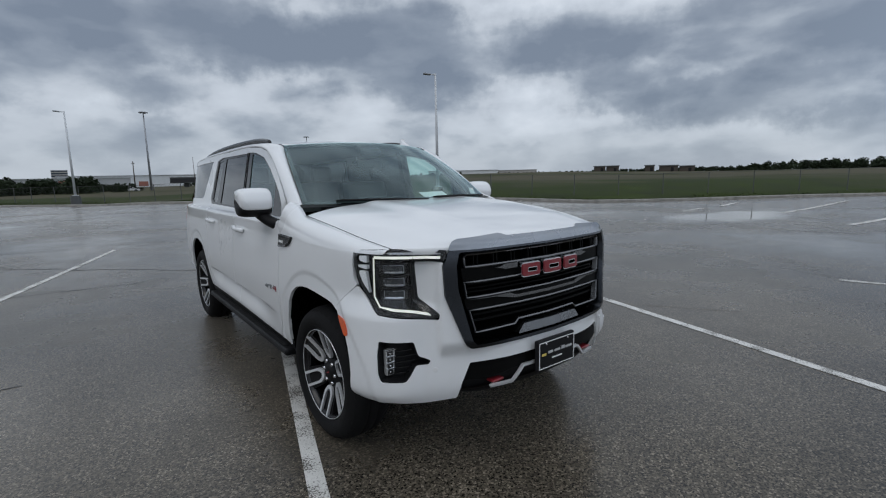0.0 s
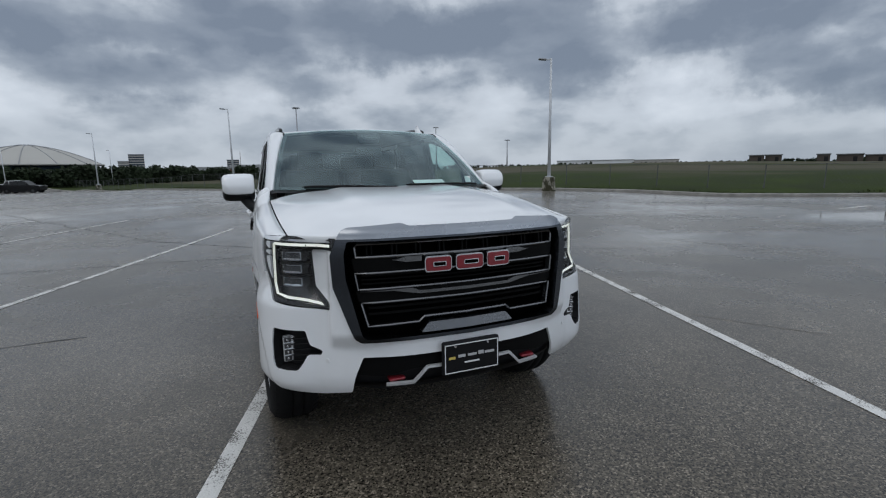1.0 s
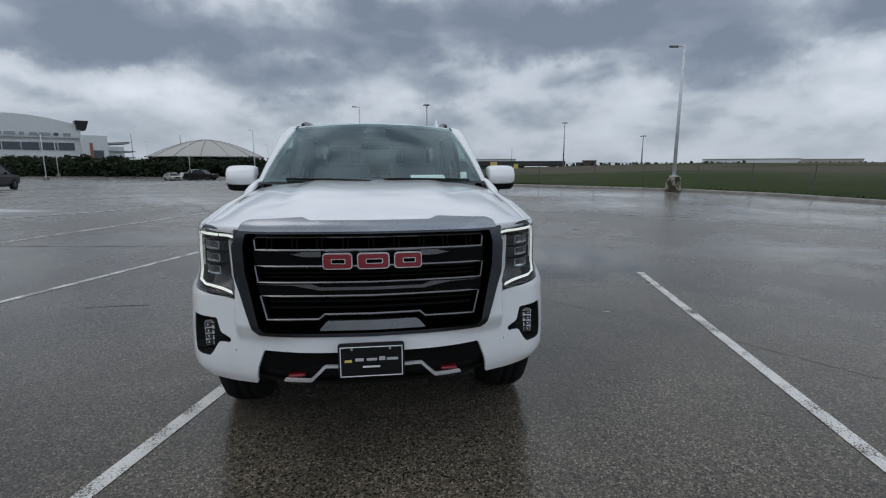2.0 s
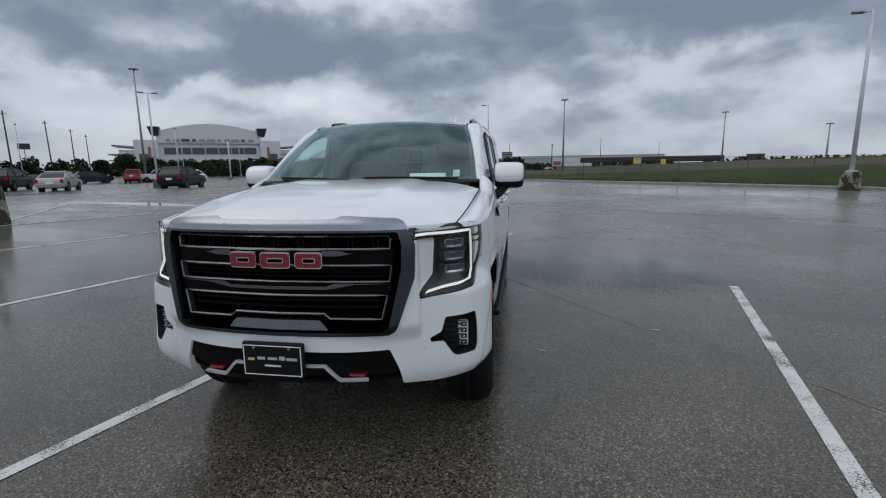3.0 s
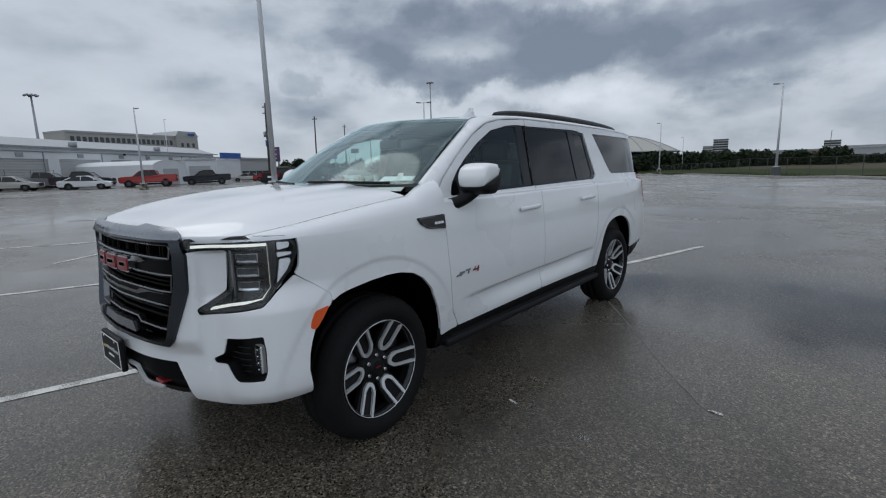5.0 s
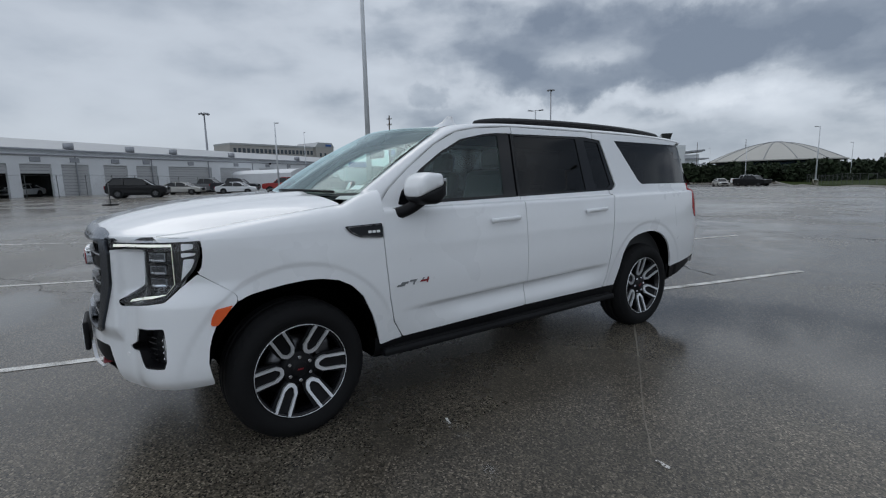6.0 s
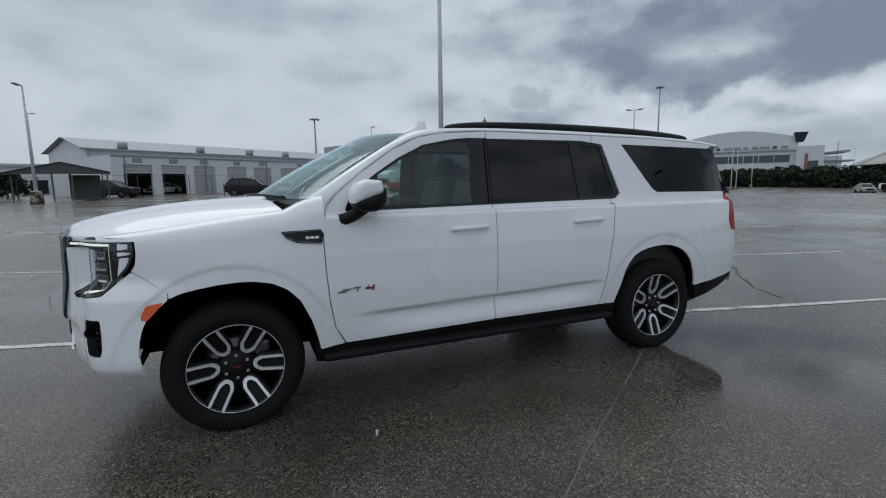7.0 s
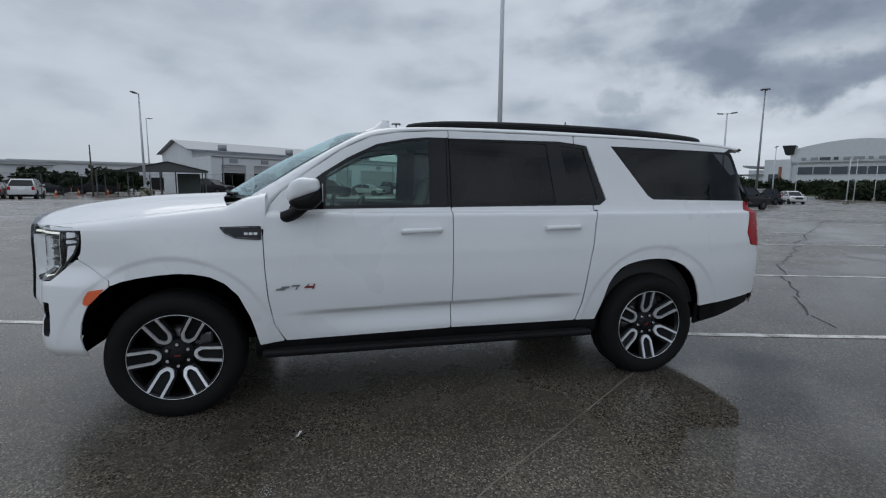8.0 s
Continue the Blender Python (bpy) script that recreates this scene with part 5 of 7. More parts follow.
# ground sheet to the horizon
rings = [0, 6, 12, 18, 24, 30, 36, 42, 48, 55, 63, 72, 82, 95, 110, 130, 155, 190, 240, 320, 450, 700, 1200, 2200, 4200]
verts, faces, SEG = [], [], 120
for r in rings:
    for k in range(SEG):
        a = 2 * math.pi * k / SEG
        x, y = r * math.sin(a), r * math.cos(a)
        b = beyond_kerb(x, y)
        verts.append((x, y, ground_z(x, y) - (0.0 if b > 1.0 else 0.35)))
for i in range(len(rings) - 1):
    for k in range(SEG):
        j = (k + 1) % SEG
        faces.append((i * SEG + k, i * SEG + j, (i + 1) * SEG + j, (i + 1) * SEG + k))
ground = raw("ground", verts, faces, M_GRASS, None)
tagged(ground, "rough green grass field with dry patches", "ground", kind="structure")

# the parking lot
bm = bmesh.new()
edge = [(x, y) for x, y in KERB] + [(110, -140), (-140, -140), (-190, 0), (-190, 160)]
vs = [bm.verts.new((x, y, 0)) for x, y in edge]
f = bm.faces.new(vs)
bmesh.ops.triangulate(bm, faces=[f])
for lo, hi, c, no in ((-188, 110, 6, (1, 0, 0)), (-138, 160, 6, (0, 1, 0))):
    k = lo
    while k < hi:
        bmesh.ops.bisect_plane(bm, geom=bm.verts[:] + bm.edges[:] + bm.faces[:], dist=1e-4, plane_co=(k * no[0], k * no[1], 0), plane_no=no)
        k += c
for v in bm.verts:
    v.co.z = lot_z(v.co.x, v.co.y) if math.hypot(v.co.x, v.co.y) < 160 else lot_z(v.co.x * .6, v.co.y * .6)
if sum(q.normal.z for q in bm.faces) < 0:
    bmesh.ops.reverse_faces(bm, faces=bm.faces)
LOT_TREE = BVHTree.FromBMesh(bm)
lot = part("parking_lot", bm, M_ASPHALT, None, smooth=True)
tagged(lot, "wet dark asphalt parking lot with standing water", "pavement", kind="structure")

# kerb
rows = []
for (ax, ay), (bx, by) in zip(KERB, KERB[1:]):
    n = max(2, int(math.hypot(bx - ax, by - ay) / 3))
    for k in range(n):
        t = k / n
        x, y = ax + (bx - ax) * t, ay + (by - ay) * t
        L_ = math.hypot(bx - ax, by - ay)
        nx, ny = -(by - ay) / L_, (bx - ax) / L_
        z = lot_z(x, y)
        rows.append([Vector((x + nx * d, y + ny * d, z + h)) for d, h in ((-.02, -.1), (0, .11), (.03, .14), (.17, .15), (.18, -.1))])
kerb = loft("kerb", rows, M_CONCRETE, None, smooth=False)
tagged(kerb, "weathered concrete kerb along the grass", "kerb", kind="structure")


def on_lot(x, y, lift):
    hit = LOT_TREE.ray_cast(Vector((x, y, 50)), Vector((0, 0, -1)))[0]
    return Vector((x, y, (hit.z if hit else lot_z(x, y)) + lift + .0004 * max(0, math.hypot(x, y) - 10)))


def strip(name, a, b, width, mat, label, lift=.004, jag=0.0, kind="structure", category="marking"):
    """A thin strip that lies along the lot from a to b."""
    L_ = math.hypot(b[0] - a[0], b[1] - a[1])
    n = max(2, int(L_ / (.18 if jag else .5)))
    dx, dy = (b[0] - a[0]) / L_, (b[1] - a[1]) / L_
    rows = []
    for k in range(n + 1):
        t = k / n
        o = jag * (noise.noise((a[0] * 3 + t * L_ * 1.1, a[1], 0)) + .5 * noise.noise((t * L_ * 4, a[0], 3))) if jag else 0.0
        x, y = a[0] + dx * L_ * t - dy * o, a[1] + dy * L_ * t + dx * o
        w = width / 2 * (1 if not jag else .4 + 1.2 * abs(noise.noise((t * L_ * 3, a[1], 7))))
        rows.append([on_lot(x - dy * s * w, y + dx * s * w, lift) for s in (-1, 1)])
    ob = loft(name, rows, mat, None, smooth=False)
    tagged(ob, label, category, kind=kind)
    return ob


LINES = [((-2.41, -5.0), (.985, 7.43)), ((1.75, -4.6), (3.75, 3.10)), ((-6.6, -4.6), (-1.45, 11.0)), ((-11.6, -3.2), (-4.5, 14.2)), ((-14.6, 1.6), (-7.0, 14.9)), ((-19, 5), (-10.5, 18.5)),
         ((-7.7, 0.0), (-14.6, 11.4)), ((-12.4, 19.4), (-10.6, 23)), ((8.2, -9), (6.42, -.85)), ((-13.5, -6.6), (-12.5, -4.4))]
for a, b in LINES:
    strip("bay_line", a, b, .098, M_LINE, "worn white painted parking line on asphalt")
# broad pale strips laid flat on the lot
for a, b in (((19.5, 3.8), (28.9, 3.9)), ((15.2, .9), (18.7, .6)), ((-14.2, 22.3), (-11.5, 22.1)), ((18, 7), (20.8, 7.4)), ((22.8, 7.4), (25.5, 7.7))):
    strip("bay_line", a, b, .22, M_LINE, "broad worn white line across wet asphalt")
for a, b, w in (((1.36, .765), (1.98, .615), .085), ((2.36, 1.39), (2.75, 1.32), .06)):
    strip("faded_line", a, b, w, M_FAINT, "nearly worn away white line on asphalt")
for a, b, w in (((1.33, .765), (1.40, .745), .03), ((2.35, 1.39), (2.43, 1.375), .022)):
    strip("paint_spot", a, b, w, M_LINE, "small remnant of white line paint", jag=.03)
for a, b, w, j in (((-13, 23.7), (-6.35, 13.95), .03, .15), ((-6.35, 13.95), (-3.23, 9.62), .035, .18), ((-3.23, 9.62), (-1.87, 8.14), .04, .16), ((-1.87, 8.14), (-.95, 7.20), .04, .12), ((-.95, 7.20), (-.10, 6.47), .04, .10), ((-.10, 6.47), (.33, 6.28), .03, .06), ((-3.19, 2.22), (-2.5, 2.25), .02, .04),
                   ((-16.2, 22.6), (-11.3, 23.8), .08, .15), ((-4.4, 25.2), (.75, 25.3), .08, .1), ((-3.9, 11.8), (2.5, 12.2), .03, .2), ((-22, 12), (-10, 23), .10, .3), ((4, 12.5), (9, 9.5), .05, .3), ((-8, -3), (-4.2, -1.2), .02, .2)):
    strip("crack", a, b, w, M_CRACK, "dark irregular crack in the asphalt", lift=.003, jag=j)
strip("paving_seam", (3.04, 0.62), (3.78, -0.65), .025, M_SEAM, "paving seam across the wet asphalt", lift=.003, jag=.03)
strip("paving_seam", (.6, 3.8), (2.3, 1.4), .02, M_SEAM, "paving seam across the wet asphalt", lift=.003, jag=.02)
strip("paving_seam", (-9, 6.8), (-1.3, 6.2), .03, M_CRACK, "paving seam across the wet asphalt", lift=.003, jag=.05)
strip("paving_seam", (5, 19), (24, 6), .06, M_CRACK, "paving seam across the wet asphalt", lift=.003, jag=.1)
for x, y in ((4.6, 7.6), (3.3, 6.8), (6.3, 11.5), (2.6, 14.5)):
    lf = strip("fallen_leaf", (x, y), (x + .10, y + .03), .05, M_CRACK, "small dark leaf lying on wet asphalt", lift=.008, kind="")
    tagged(lf, category="leaf")


# ---- things round the lot ----
def lamp_post(x, y, height, arms=1, turn=0.0, base=.85, r=.10, mat=M_POLE, label="pale steel lot lamp on a concrete base", dark_base=False, lean=0.0):
    ob = new("lot_lamp")
    tagged(ob, label, "lamp", "lamps round the lot")
    ob.matrix_basis = pose(x, y, lot_z(x, y) - .02, lean, 0, turn)
    if base:
        bm = bmesh.new()
        add_cyl(bm, .42, .36, base, Matrix.Translation((0, 0, base / 2)), 8)
        bmesh.ops.bevel(bm, geom=bm.edges[:], offset=.03, segments=2, affect="EDGES")
        part("concrete_base", bm, M_STAINED if not dark_base else M_FENCE, ob, "stained concrete base")
        box("foot_plate", (.42, .42, .05), Matrix.Translation((0, 0, base + .025)), M_POLE, ob, .01)
    cyl("pole", r, r * .55, height - base, Matrix.Translation((0, 0, base + (height - base) / 2)), mat, ob, 14)
    for k in range(arms):
        s = 1 if k == 0 else -1
        box("arm", (.3, .06, .06), Matrix.Translation((s * .18, 0, height - .06)), mat, ob, .01)
        box("lamp_head", (.46, .26, .10), Matrix.Translation((s * .5, 0, height - .03)) @ pose(0, 0, 0, 0, -6 * s), M_MAST, ob, .04)
    return ob


def high_mast(x, y, height):
    ob = new("high_mast")
    tagged(ob, "tall grey mast with a crown of floodlights", "mast", "high masts")
    ob.matrix_basis = pose(x, y, -1)
    cyl("mast_pole", .34, .14, height, Matrix.Translation((0, 0, height / 2)), M_MAST, ob, 12)
    cyl("crown_ring", .6, .6, .12, Matrix.Translation((0, 0, height)), M_MAST, ob, 16)
    for k in range(6):
        a = math.pi * k / 3
        box("floodlight", (.6, .45, .28), pose(.85 * math.cos(a), .85 * math.sin(a), height + .05, 0, 25, math.degrees(a)), M_MAST, ob, .06)
    return ob


lamp_post(15.72, 20.95, 7.6, turn=150)
lamp_post(-2.25, 47.84, 7.75, turn=170, label="pale steel lot lamp on a dark concrete base", dark_base=True)
lamp_post(-12.1, 6.9, 10.5, turn=60, base=1.0, r=.098, label="tall pale steel lot lamp on a stained concrete base")
lamp_post(-36.1, -12.57, 7.75, turn=-20)
lamp_post(-29.2, 32.95, 7.85, arms=2, turn=40, base=.75, r=.10, label="pale twin-arm lot lamp on a dark base", dark_base=True)
lamp_post(-21.02, 79.26, 8.1, turn=160)
for x, y, h, ar in ((-45.1, 13.0, 7.1, 1), (-46.8, 58, 7.5, 2), (-42.9, 110, 8, 1), (-61, 92, 7.8, 1), (-75, 95.5, 7.8, 1), (-52, 78, 7, 1), (-65, 140, 9, 1), (-60, -20, 9, 1), (-98, 34, 12, 1), (-30, 128, 8, 1), (-70, 110, 7.5, 1), (-78, 62, 9, 2)):
    lamp_post(x, y, h, arms=ar, turn=140, base=.5, r=.09)
high_mast(14.3, 153, 22)
high_mast(-93.8, 105.6, 27)
high_mast(-108, 16.5, 17)
high_mast(72.3, 183, 19.7)
high_mast(98.7, 170.3, 14)


def utility_pole(x, y, h, arms=1, gear=False):
    ob = new("utility_pole")
    tagged(ob, "weathered wooden utility pole", "utility pole", "utility poles")
    ob.matrix_basis = pose(x, y, -.5, 0, random.uniform(-1.5, 1.5), 35)
    cyl("pole_shaft", .2 if arms else .10, .12 if arms else .06, h, Matrix.Translation((0, 0, h / 2)), M_WOOD, ob, 10)
    for k in range(arms):
        box("crossarm", (1.1, .12, .12), Matrix.Translation((0, 0, h - .7 - 1.1 * k)), M_WOOD, ob, .02)
        for q in (-.48, -.2, .2, .48):
            cyl("insulator", .06, .04, .2, Matrix.Translation((q, 0, h - .55 - 1.1 * k)), M_CONCRETE, ob, 8)
    if gear:
        for q in (-.45, .45):
            cyl("transformer", .28, .28, .95, Matrix.Translation((q, .2, h * .62)), M_MAST, ob, 14)
    return ob


for b, d, h, ar, gear in ((60.8, 92, 14.5, 2, True), (55.4, 112, 14.4, 1, False), (51.95, 138, 14.9, 1, False), (49.0, 165, 15.3, 1, False), (47.2, 190, 15, 1, False), (46.0, 222, 15.2, 1, False), (54.0, 150, 9, 1, False), (21.8, 165, 11.6, 0, False),
                          (26.2, 165, 11.4, 0, False), (-4, 170, 9, 1, False), (-15.5, 190, 9, 0, False), (113.6, 60, 6.2, 0, False), (-9.5, 165, 10, 0, False), (1.0, 165, 9, 0, False)):
    utility_pole(-d * math.sin(radians(b)), d * math.cos(radians(b)), h, ar, gear)


# vehicles: a lower body, a glass house, a roof and wheels
def car_paint(name, c, metal=0.0):
    return pbr(name, c, 0.35, metal=metal, coat=0.35 if max(c) > .05 else .05, var=0.03, spec=.5 if max(c) > .05 else .25)


PAINTS = {"black": car_paint("black_car_paint", (.008, .008, .009)), "silver": car_paint("silver_car_paint", (.45, .44, .41), .3), "white": car_paint("white_car_paint", (.72, .73, .74)),
          "red": car_paint("red_car_paint", (.33, .015, .012)), "grey": car_paint("grey_car_paint", (.14, .145, .15), .3), "dark": car_paint("dark_blue_car_paint", (.02, .022, .028))}
M_CARGLASS = pbr("dark_car_glass", (.006, .007, .008), .1, var=.1, spec=.35)
KINDS = {  # lower outline, glass outline, roof span, half width, wheel places, wheel radius
    "sedan": ([(-2.36, .28), (-2.42, .50), (-2.34, .68), (-1.9, .80), (-1.1, .90), (1.45, .96), (2.2, .97), (2.40, .86), (2.42, .60), (2.34, .30)], [(-1.25, .88), (-.45, 1.34), (0, 1.43), (.6, 1.42), (1.15, 1.27), (1.85, .95)], .88, (-1.42, 1.38), .32),
    "suv": ([(-2.3, .35), (-2.38, .62), (-2.30, .90), (-1.9, 1.02), (-1.1, 1.10), (2.2, 1.16), (2.34, .95), (2.32, .42)], [(-1.2, 1.06), (-.45, 1.62), (.1, 1.74), (1.65, 1.72), (2.22, 1.14)], .94, (-1.45, 1.40), .37),
    "pickup": ([(-2.86, .46), (-2.96, .72), (-2.94, 1.06), (-2.75, 1.18), (-1.45, 1.26), (1.0, 1.30), (1.03, 1.38), (2.88, 1.38), (2.94, .75), (2.9, .52)], [(-1.5, 1.22), (-.82, 1.84), (-.4, 1.94), (.72, 1.94), (1.02, 1.32)], .98, (-1.95, 1.75), .41),
}


def prism(bm, prof, wid):
    """A side outline carried across, its width by height."""
    n = len(prof)
    a = [bm.verts.new((wid(z), y, z)) for y, z in prof]
    b = [bm.verts.new((-wid(z), y, z)) for y, z in prof]
    bm.faces.new(a)
    bm.faces.new(b[::-1])
    for i in range(n):
        j = (i + 1) % n
        bm.faces.new((a[i], b[i], b[j], a[j]))
    bmesh.ops.recalc_face_normals(bm, faces=bm.faces)


def build_vehicle(kind, colour, label):
    low_p, glass_p, hw, wheels_at, wr = KINDS[kind]
    paint = PAINTS[colour]
    ob = new("parked_" + kind)
    tagged(ob, label, {"sedan": "car", "suv": "car", "pickup": "pickup truck"}[kind], "parked vehicles")
    belt = max(z for y, z in low_p)
    top = max(z for y, z in glass_p)
    bm = bmesh.new()
    prism(bm, low_p, lambda z: hw * (.94 + .06 * step(.3, .7, z)) - .05 * step(belt - .2, belt, z))
    bmesh.ops.bevel(bm, geom=bm.edges[:], offset=.07, segments=2, affect="EDGES")
    part("body", bm, paint, ob, smooth=False)
    bm = bmesh.new()
    prism(bm, glass_p, lambda z: hw - .09 - .18 * (z - belt) / (top - belt + .01))
    part("glass_house", bm, M_CARGLASS, ob, "dark tinted windows")
    bm = bmesh.new()
    rp = [(glass_p[1][0] - .05, glass_p[1][1] - .02), (glass_p[2][0], top + .015), (glass_p[3][0], glass_p[3][1] + .015), (glass_p[3][0] + .12, glass_p[3][1] - .10), (glass_p[3][0], glass_p[3][1] - .06), (glass_p[2][0], top - .06)]
    prism(bm, rp, lambda z: hw - .23)
    part("roof", bm, paint, ob)
    for s in (1, -1):
        for i, (f0, f1) in enumerate(((0, 1), (-1, -2))):
            a, b = glass_p[f0], glass_p[f1]
            wa, wb = hw - .09, hw - .09 - .18 * (b[1] - belt) / (top - belt + .01)
            tube("pillar", [(s * wa, a[0], a[1]), (s * wb, b[0], b[1])], .045, paint, ob, segs=6)
        ym = (glass_p[2][0] + glass_p[3][0]) / 2
        tube("pillar", [(s * (hw - .085), ym, belt), (s * (hw - .27), ym, top)], .035, paint, ob, segs=6)
        box("mirror", (.18, .10, .14), Matrix.Translation((s * (hw + .07), glass_p[0][0] + .35, belt + .06)), paint, ob, .03)
        box("headlight", (.34, .06, .14), Matrix.Translation((s * (hw - .26), low_p[1][0] + .03, belt - .28)), M_CHROME, ob, .02)
        box("taillight", (.20, .06, .28), Matrix.Translation((s * (hw - .16), max(y for y, z in low_p) - .01, belt - .22)), M_TAIL, ob, .02)
        for wy in wheels_at:
            w = new("wheel")
            w.parent = ob
            cyl("tyre", wr, wr, .24, pose(s * (hw - .14), wy, wr, 0, 90), M_RUBBER, w, 24)
            cyl("rim", wr * .60, wr * .60, .244, pose(s * (hw - .14), wy, wr, 0, 90), M_RIMGREY, w, 16)
            for q in range(5):
                box("spoke", (.25, wr * .12, wr * .5), pose(s * (hw - .14), wy, wr) @ pose(0, 0, 0, 72 * q) @ Matrix.Translation((0, 0, wr * .3)), M_STEEL, w)
            # dark disc that paints the arch shade round the wheel
            cyl("arch_shade", wr * 1.2, wr * 1.2, .06, pose(s * (hw - .055), wy, wr + .03, 0, 90), M_DARKOPEN, ob, 24)
    box("front_plate", (.9, .05, .28), Matrix.Translation((0, low_p[1][0] - .01, belt - .38)), M_DARKOPEN, ob, .02)
    box("rear_plate", (.42, .03, .16), Matrix.Translation((0, max(y for y, z in low_p) + .005, belt - .35)), M_WHITE, ob)
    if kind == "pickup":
        # flat dark sheet that paints the shade inside the bed
        box("bed_shade", (1.5, 1.75, .05), Matrix.Translation((0, 1.95, 1.366)), M_DARKOPEN, ob)
    box("belly", (hw * 1.7, 4.0, .2), Matrix.Translation((0, 0, .33)), M_DARKOPEN, ob)
    return ob


made = {}
M_RIMGREY = pbr("dark_rim", (.05, .05, .052), .4, metal=.6)


def vehicle(kind, colour, x, y, turn, label):
    m = pose(x, y, lot_z(x, y), 0, 0, turn)
    if (kind, colour) in made:
        ob = copy_thing(made[kind, colour], m)
        return tagged(ob, label)
    ob = build_vehicle(kind, colour, label)
    ob.matrix_basis = m
    made[kind, colour] = ob
    return ob


for v in (("pickup", "black", -38.1, 22.9, 212, "black pickup truck parked on the wet lot"), ("suv", "black", -38.6, 28.4, 212, "black SUV parked beside a pickup truck"), ("sedan", "silver", -32.6, 27.3, 214, "pale silver sedan seen from behind"),
          ("suv", "black", -25.8, 31.6, 195, "black SUV standing on the open lot"), ("pickup", "red", -54.7, 58.6, 215, "red pickup truck with a trailer load"),
          ("sedan", "dark", -45.4, 55.9, 70, "dark sedan parked far across the lot"), ("suv", "white", -48.6, 63.5, 60, "white SUV parked far across the lot"), ("pickup", "black", -33.8, 91, 75, "black pickup truck beside pale cars"),
          ("sedan", "silver", -38.5, 90, 40, "silver sedan beside a black pickup truck"), ("pickup", "white", -37, 97, 70, "white pickup truck behind other vehicles"), ("pickup", "red", -60, 18.2, -25, "red crew-cab pickup truck"),
          ("pickup", "dark", -64.5, 26.8, -25, "dark pickup truck parked near the service building"), ("sedan", "silver", -76.7, 38.5, -27, "silver coupe parked near the showroom"), ("sedan", "red", -74, 41, 150, "dark red car parked in a row"),
          ("pickup", "black", -64, 45, 150, "black pickup truck parked in a row"), ("pickup", "grey", -66, 51, 150, "grey pickup truck parked in a row"), ("suv", "dark", -60, 57, 150, "dark SUV parked in a row"),
          ("sedan", "white", -57.5, 11.6, 150, "white sedan parked near the service building"), ("pickup", "dark", -63, 12.5, 150, "dark pickup truck parked near the service building"),
          ("suv", "black", -46.3, 1.1, 165, "black SUV standing before the service building"), ("sedan", "silver", -58, 5.7, 150, "pale silver sedan before the service doors"), ("pickup", "grey", -65, 9.5, 150, "grey pickup truck before the service doors"),
          ("suv", "white", -44.7, -24.7, 288, "pale SUV parked by the fence"), ("sedan", "grey", -46.8, -28.2, 288, "grey car parked by the fence"), ("suv", "dark", -52.8, -11.8, 160, "dark SUV before an open service door"),
          ("suv", "dark", -63, -27, 20, "dark SUV under the customer canopy"), ("sedan", "dark", -60, -31, 20, "dark car under the customer canopy"), ("suv", "black", -63, -36, 20, "black SUV beside the canopy"), ("sedan", "white", -64.9, -8.9, 60, "white car inside the open service bay"),
          ("pickup", "white", -51, 60, -70, "white pickup truck far across the lot"), ("sedan", "white", -56.5, 66, -70, "white car far across the lot"), ("suv", "dark", -38, 46.5, 10, "dark SUV beside a lot lamp"),
          ("sedan", "white", 9, 152, 90, "white car on the far road")):
    vehicle(*v)

# service building
A, DIR = Vector((-58.0, -12.7, 0)), Vector((-.597, .802, 0))
BACK = Vector((-.802, -.597, 0))
service = new("service_building")
tagged(service, "long white metal service building with roll-up doors", "building")
base_z = .35
service.matrix_basis = Matrix.Translation((A.x, A.y, base_z)) @ Matrix(((DIR.x, BACK.x, 0, 0), (DIR.y, BACK.y, 0, 0), (0, 0, 1, 0), (0, 0, 0, 1)))
LEN, DEP = 79.0, 14.8
doors = []
for k, w, op in ((1.2, 3.1, 2), (5.4, 3.0, 2), (9.4, 2.95, 0), (14.1, 3.0, 0), (18.3, 3.0, 0), (23.1, 7.6, 1), (32.4, 7.0, 1), (41.4, 4.4, 0), (47.4, 4.4, 1), (53.4, 4.4, 0), (59.4, 4.4, 0), (65.4, 4.4, 0)):
    doors.append((k, w, op))
HD, HF = 3.65, 4.6
bm = bmesh.new()
k = 0.0
for x0, w, op in doors:
    add_box(bm, (x0 - k, .35, HD), Matrix.Translation(((x0 + k) / 2, .175, HD / 2)))
    k = x0 + w
add_box(bm, (LEN - k, .35, HD), Matrix.Translation(((LEN + k) / 2, .175, HD / 2)))
add_box(bm, (LEN, .35, HF - HD), Matrix.Translation((LEN / 2, .175, (HF + HD) / 2)))
part("front_wall", bm, M_WALL, service, "white metal wall")
for x in (0, LEN):
    bm = bmesh.new()
    prism_pts = [(.36, 0), (.36, HF), (5.2, HF), (5.2, 5.6), (9.8, 6.95), (DEP, 5.4), (DEP, 0)]
    a = [bm.verts.new((x, y, z)) for y, z in prism_pts]
    b = [bm.verts.new((x + (.3 if x == 0 else -.3), y, z)) for y, z in prism_pts]
    bm.faces.new(a)
    bm.faces.new(b[::-1])
    for i in range(len(a)):
        bm.faces.new((a[i], b[i], b[(i + 1) % len(a)], a[(i + 1) % len(a)]))
    bmesh.ops.recalc_face_normals(bm, faces=bm.faces)
    part("gable_wall", bm, M_WALL, service)
loft("roof", [[Vector((x, y, z)) for y, z in ((4.7, 5.55), (9.8, 7.07), (DEP + .5, 5.3))] for x in (-.6, LEN + .6)], M_ROOFING, service, "grey metal roof", smooth=False)
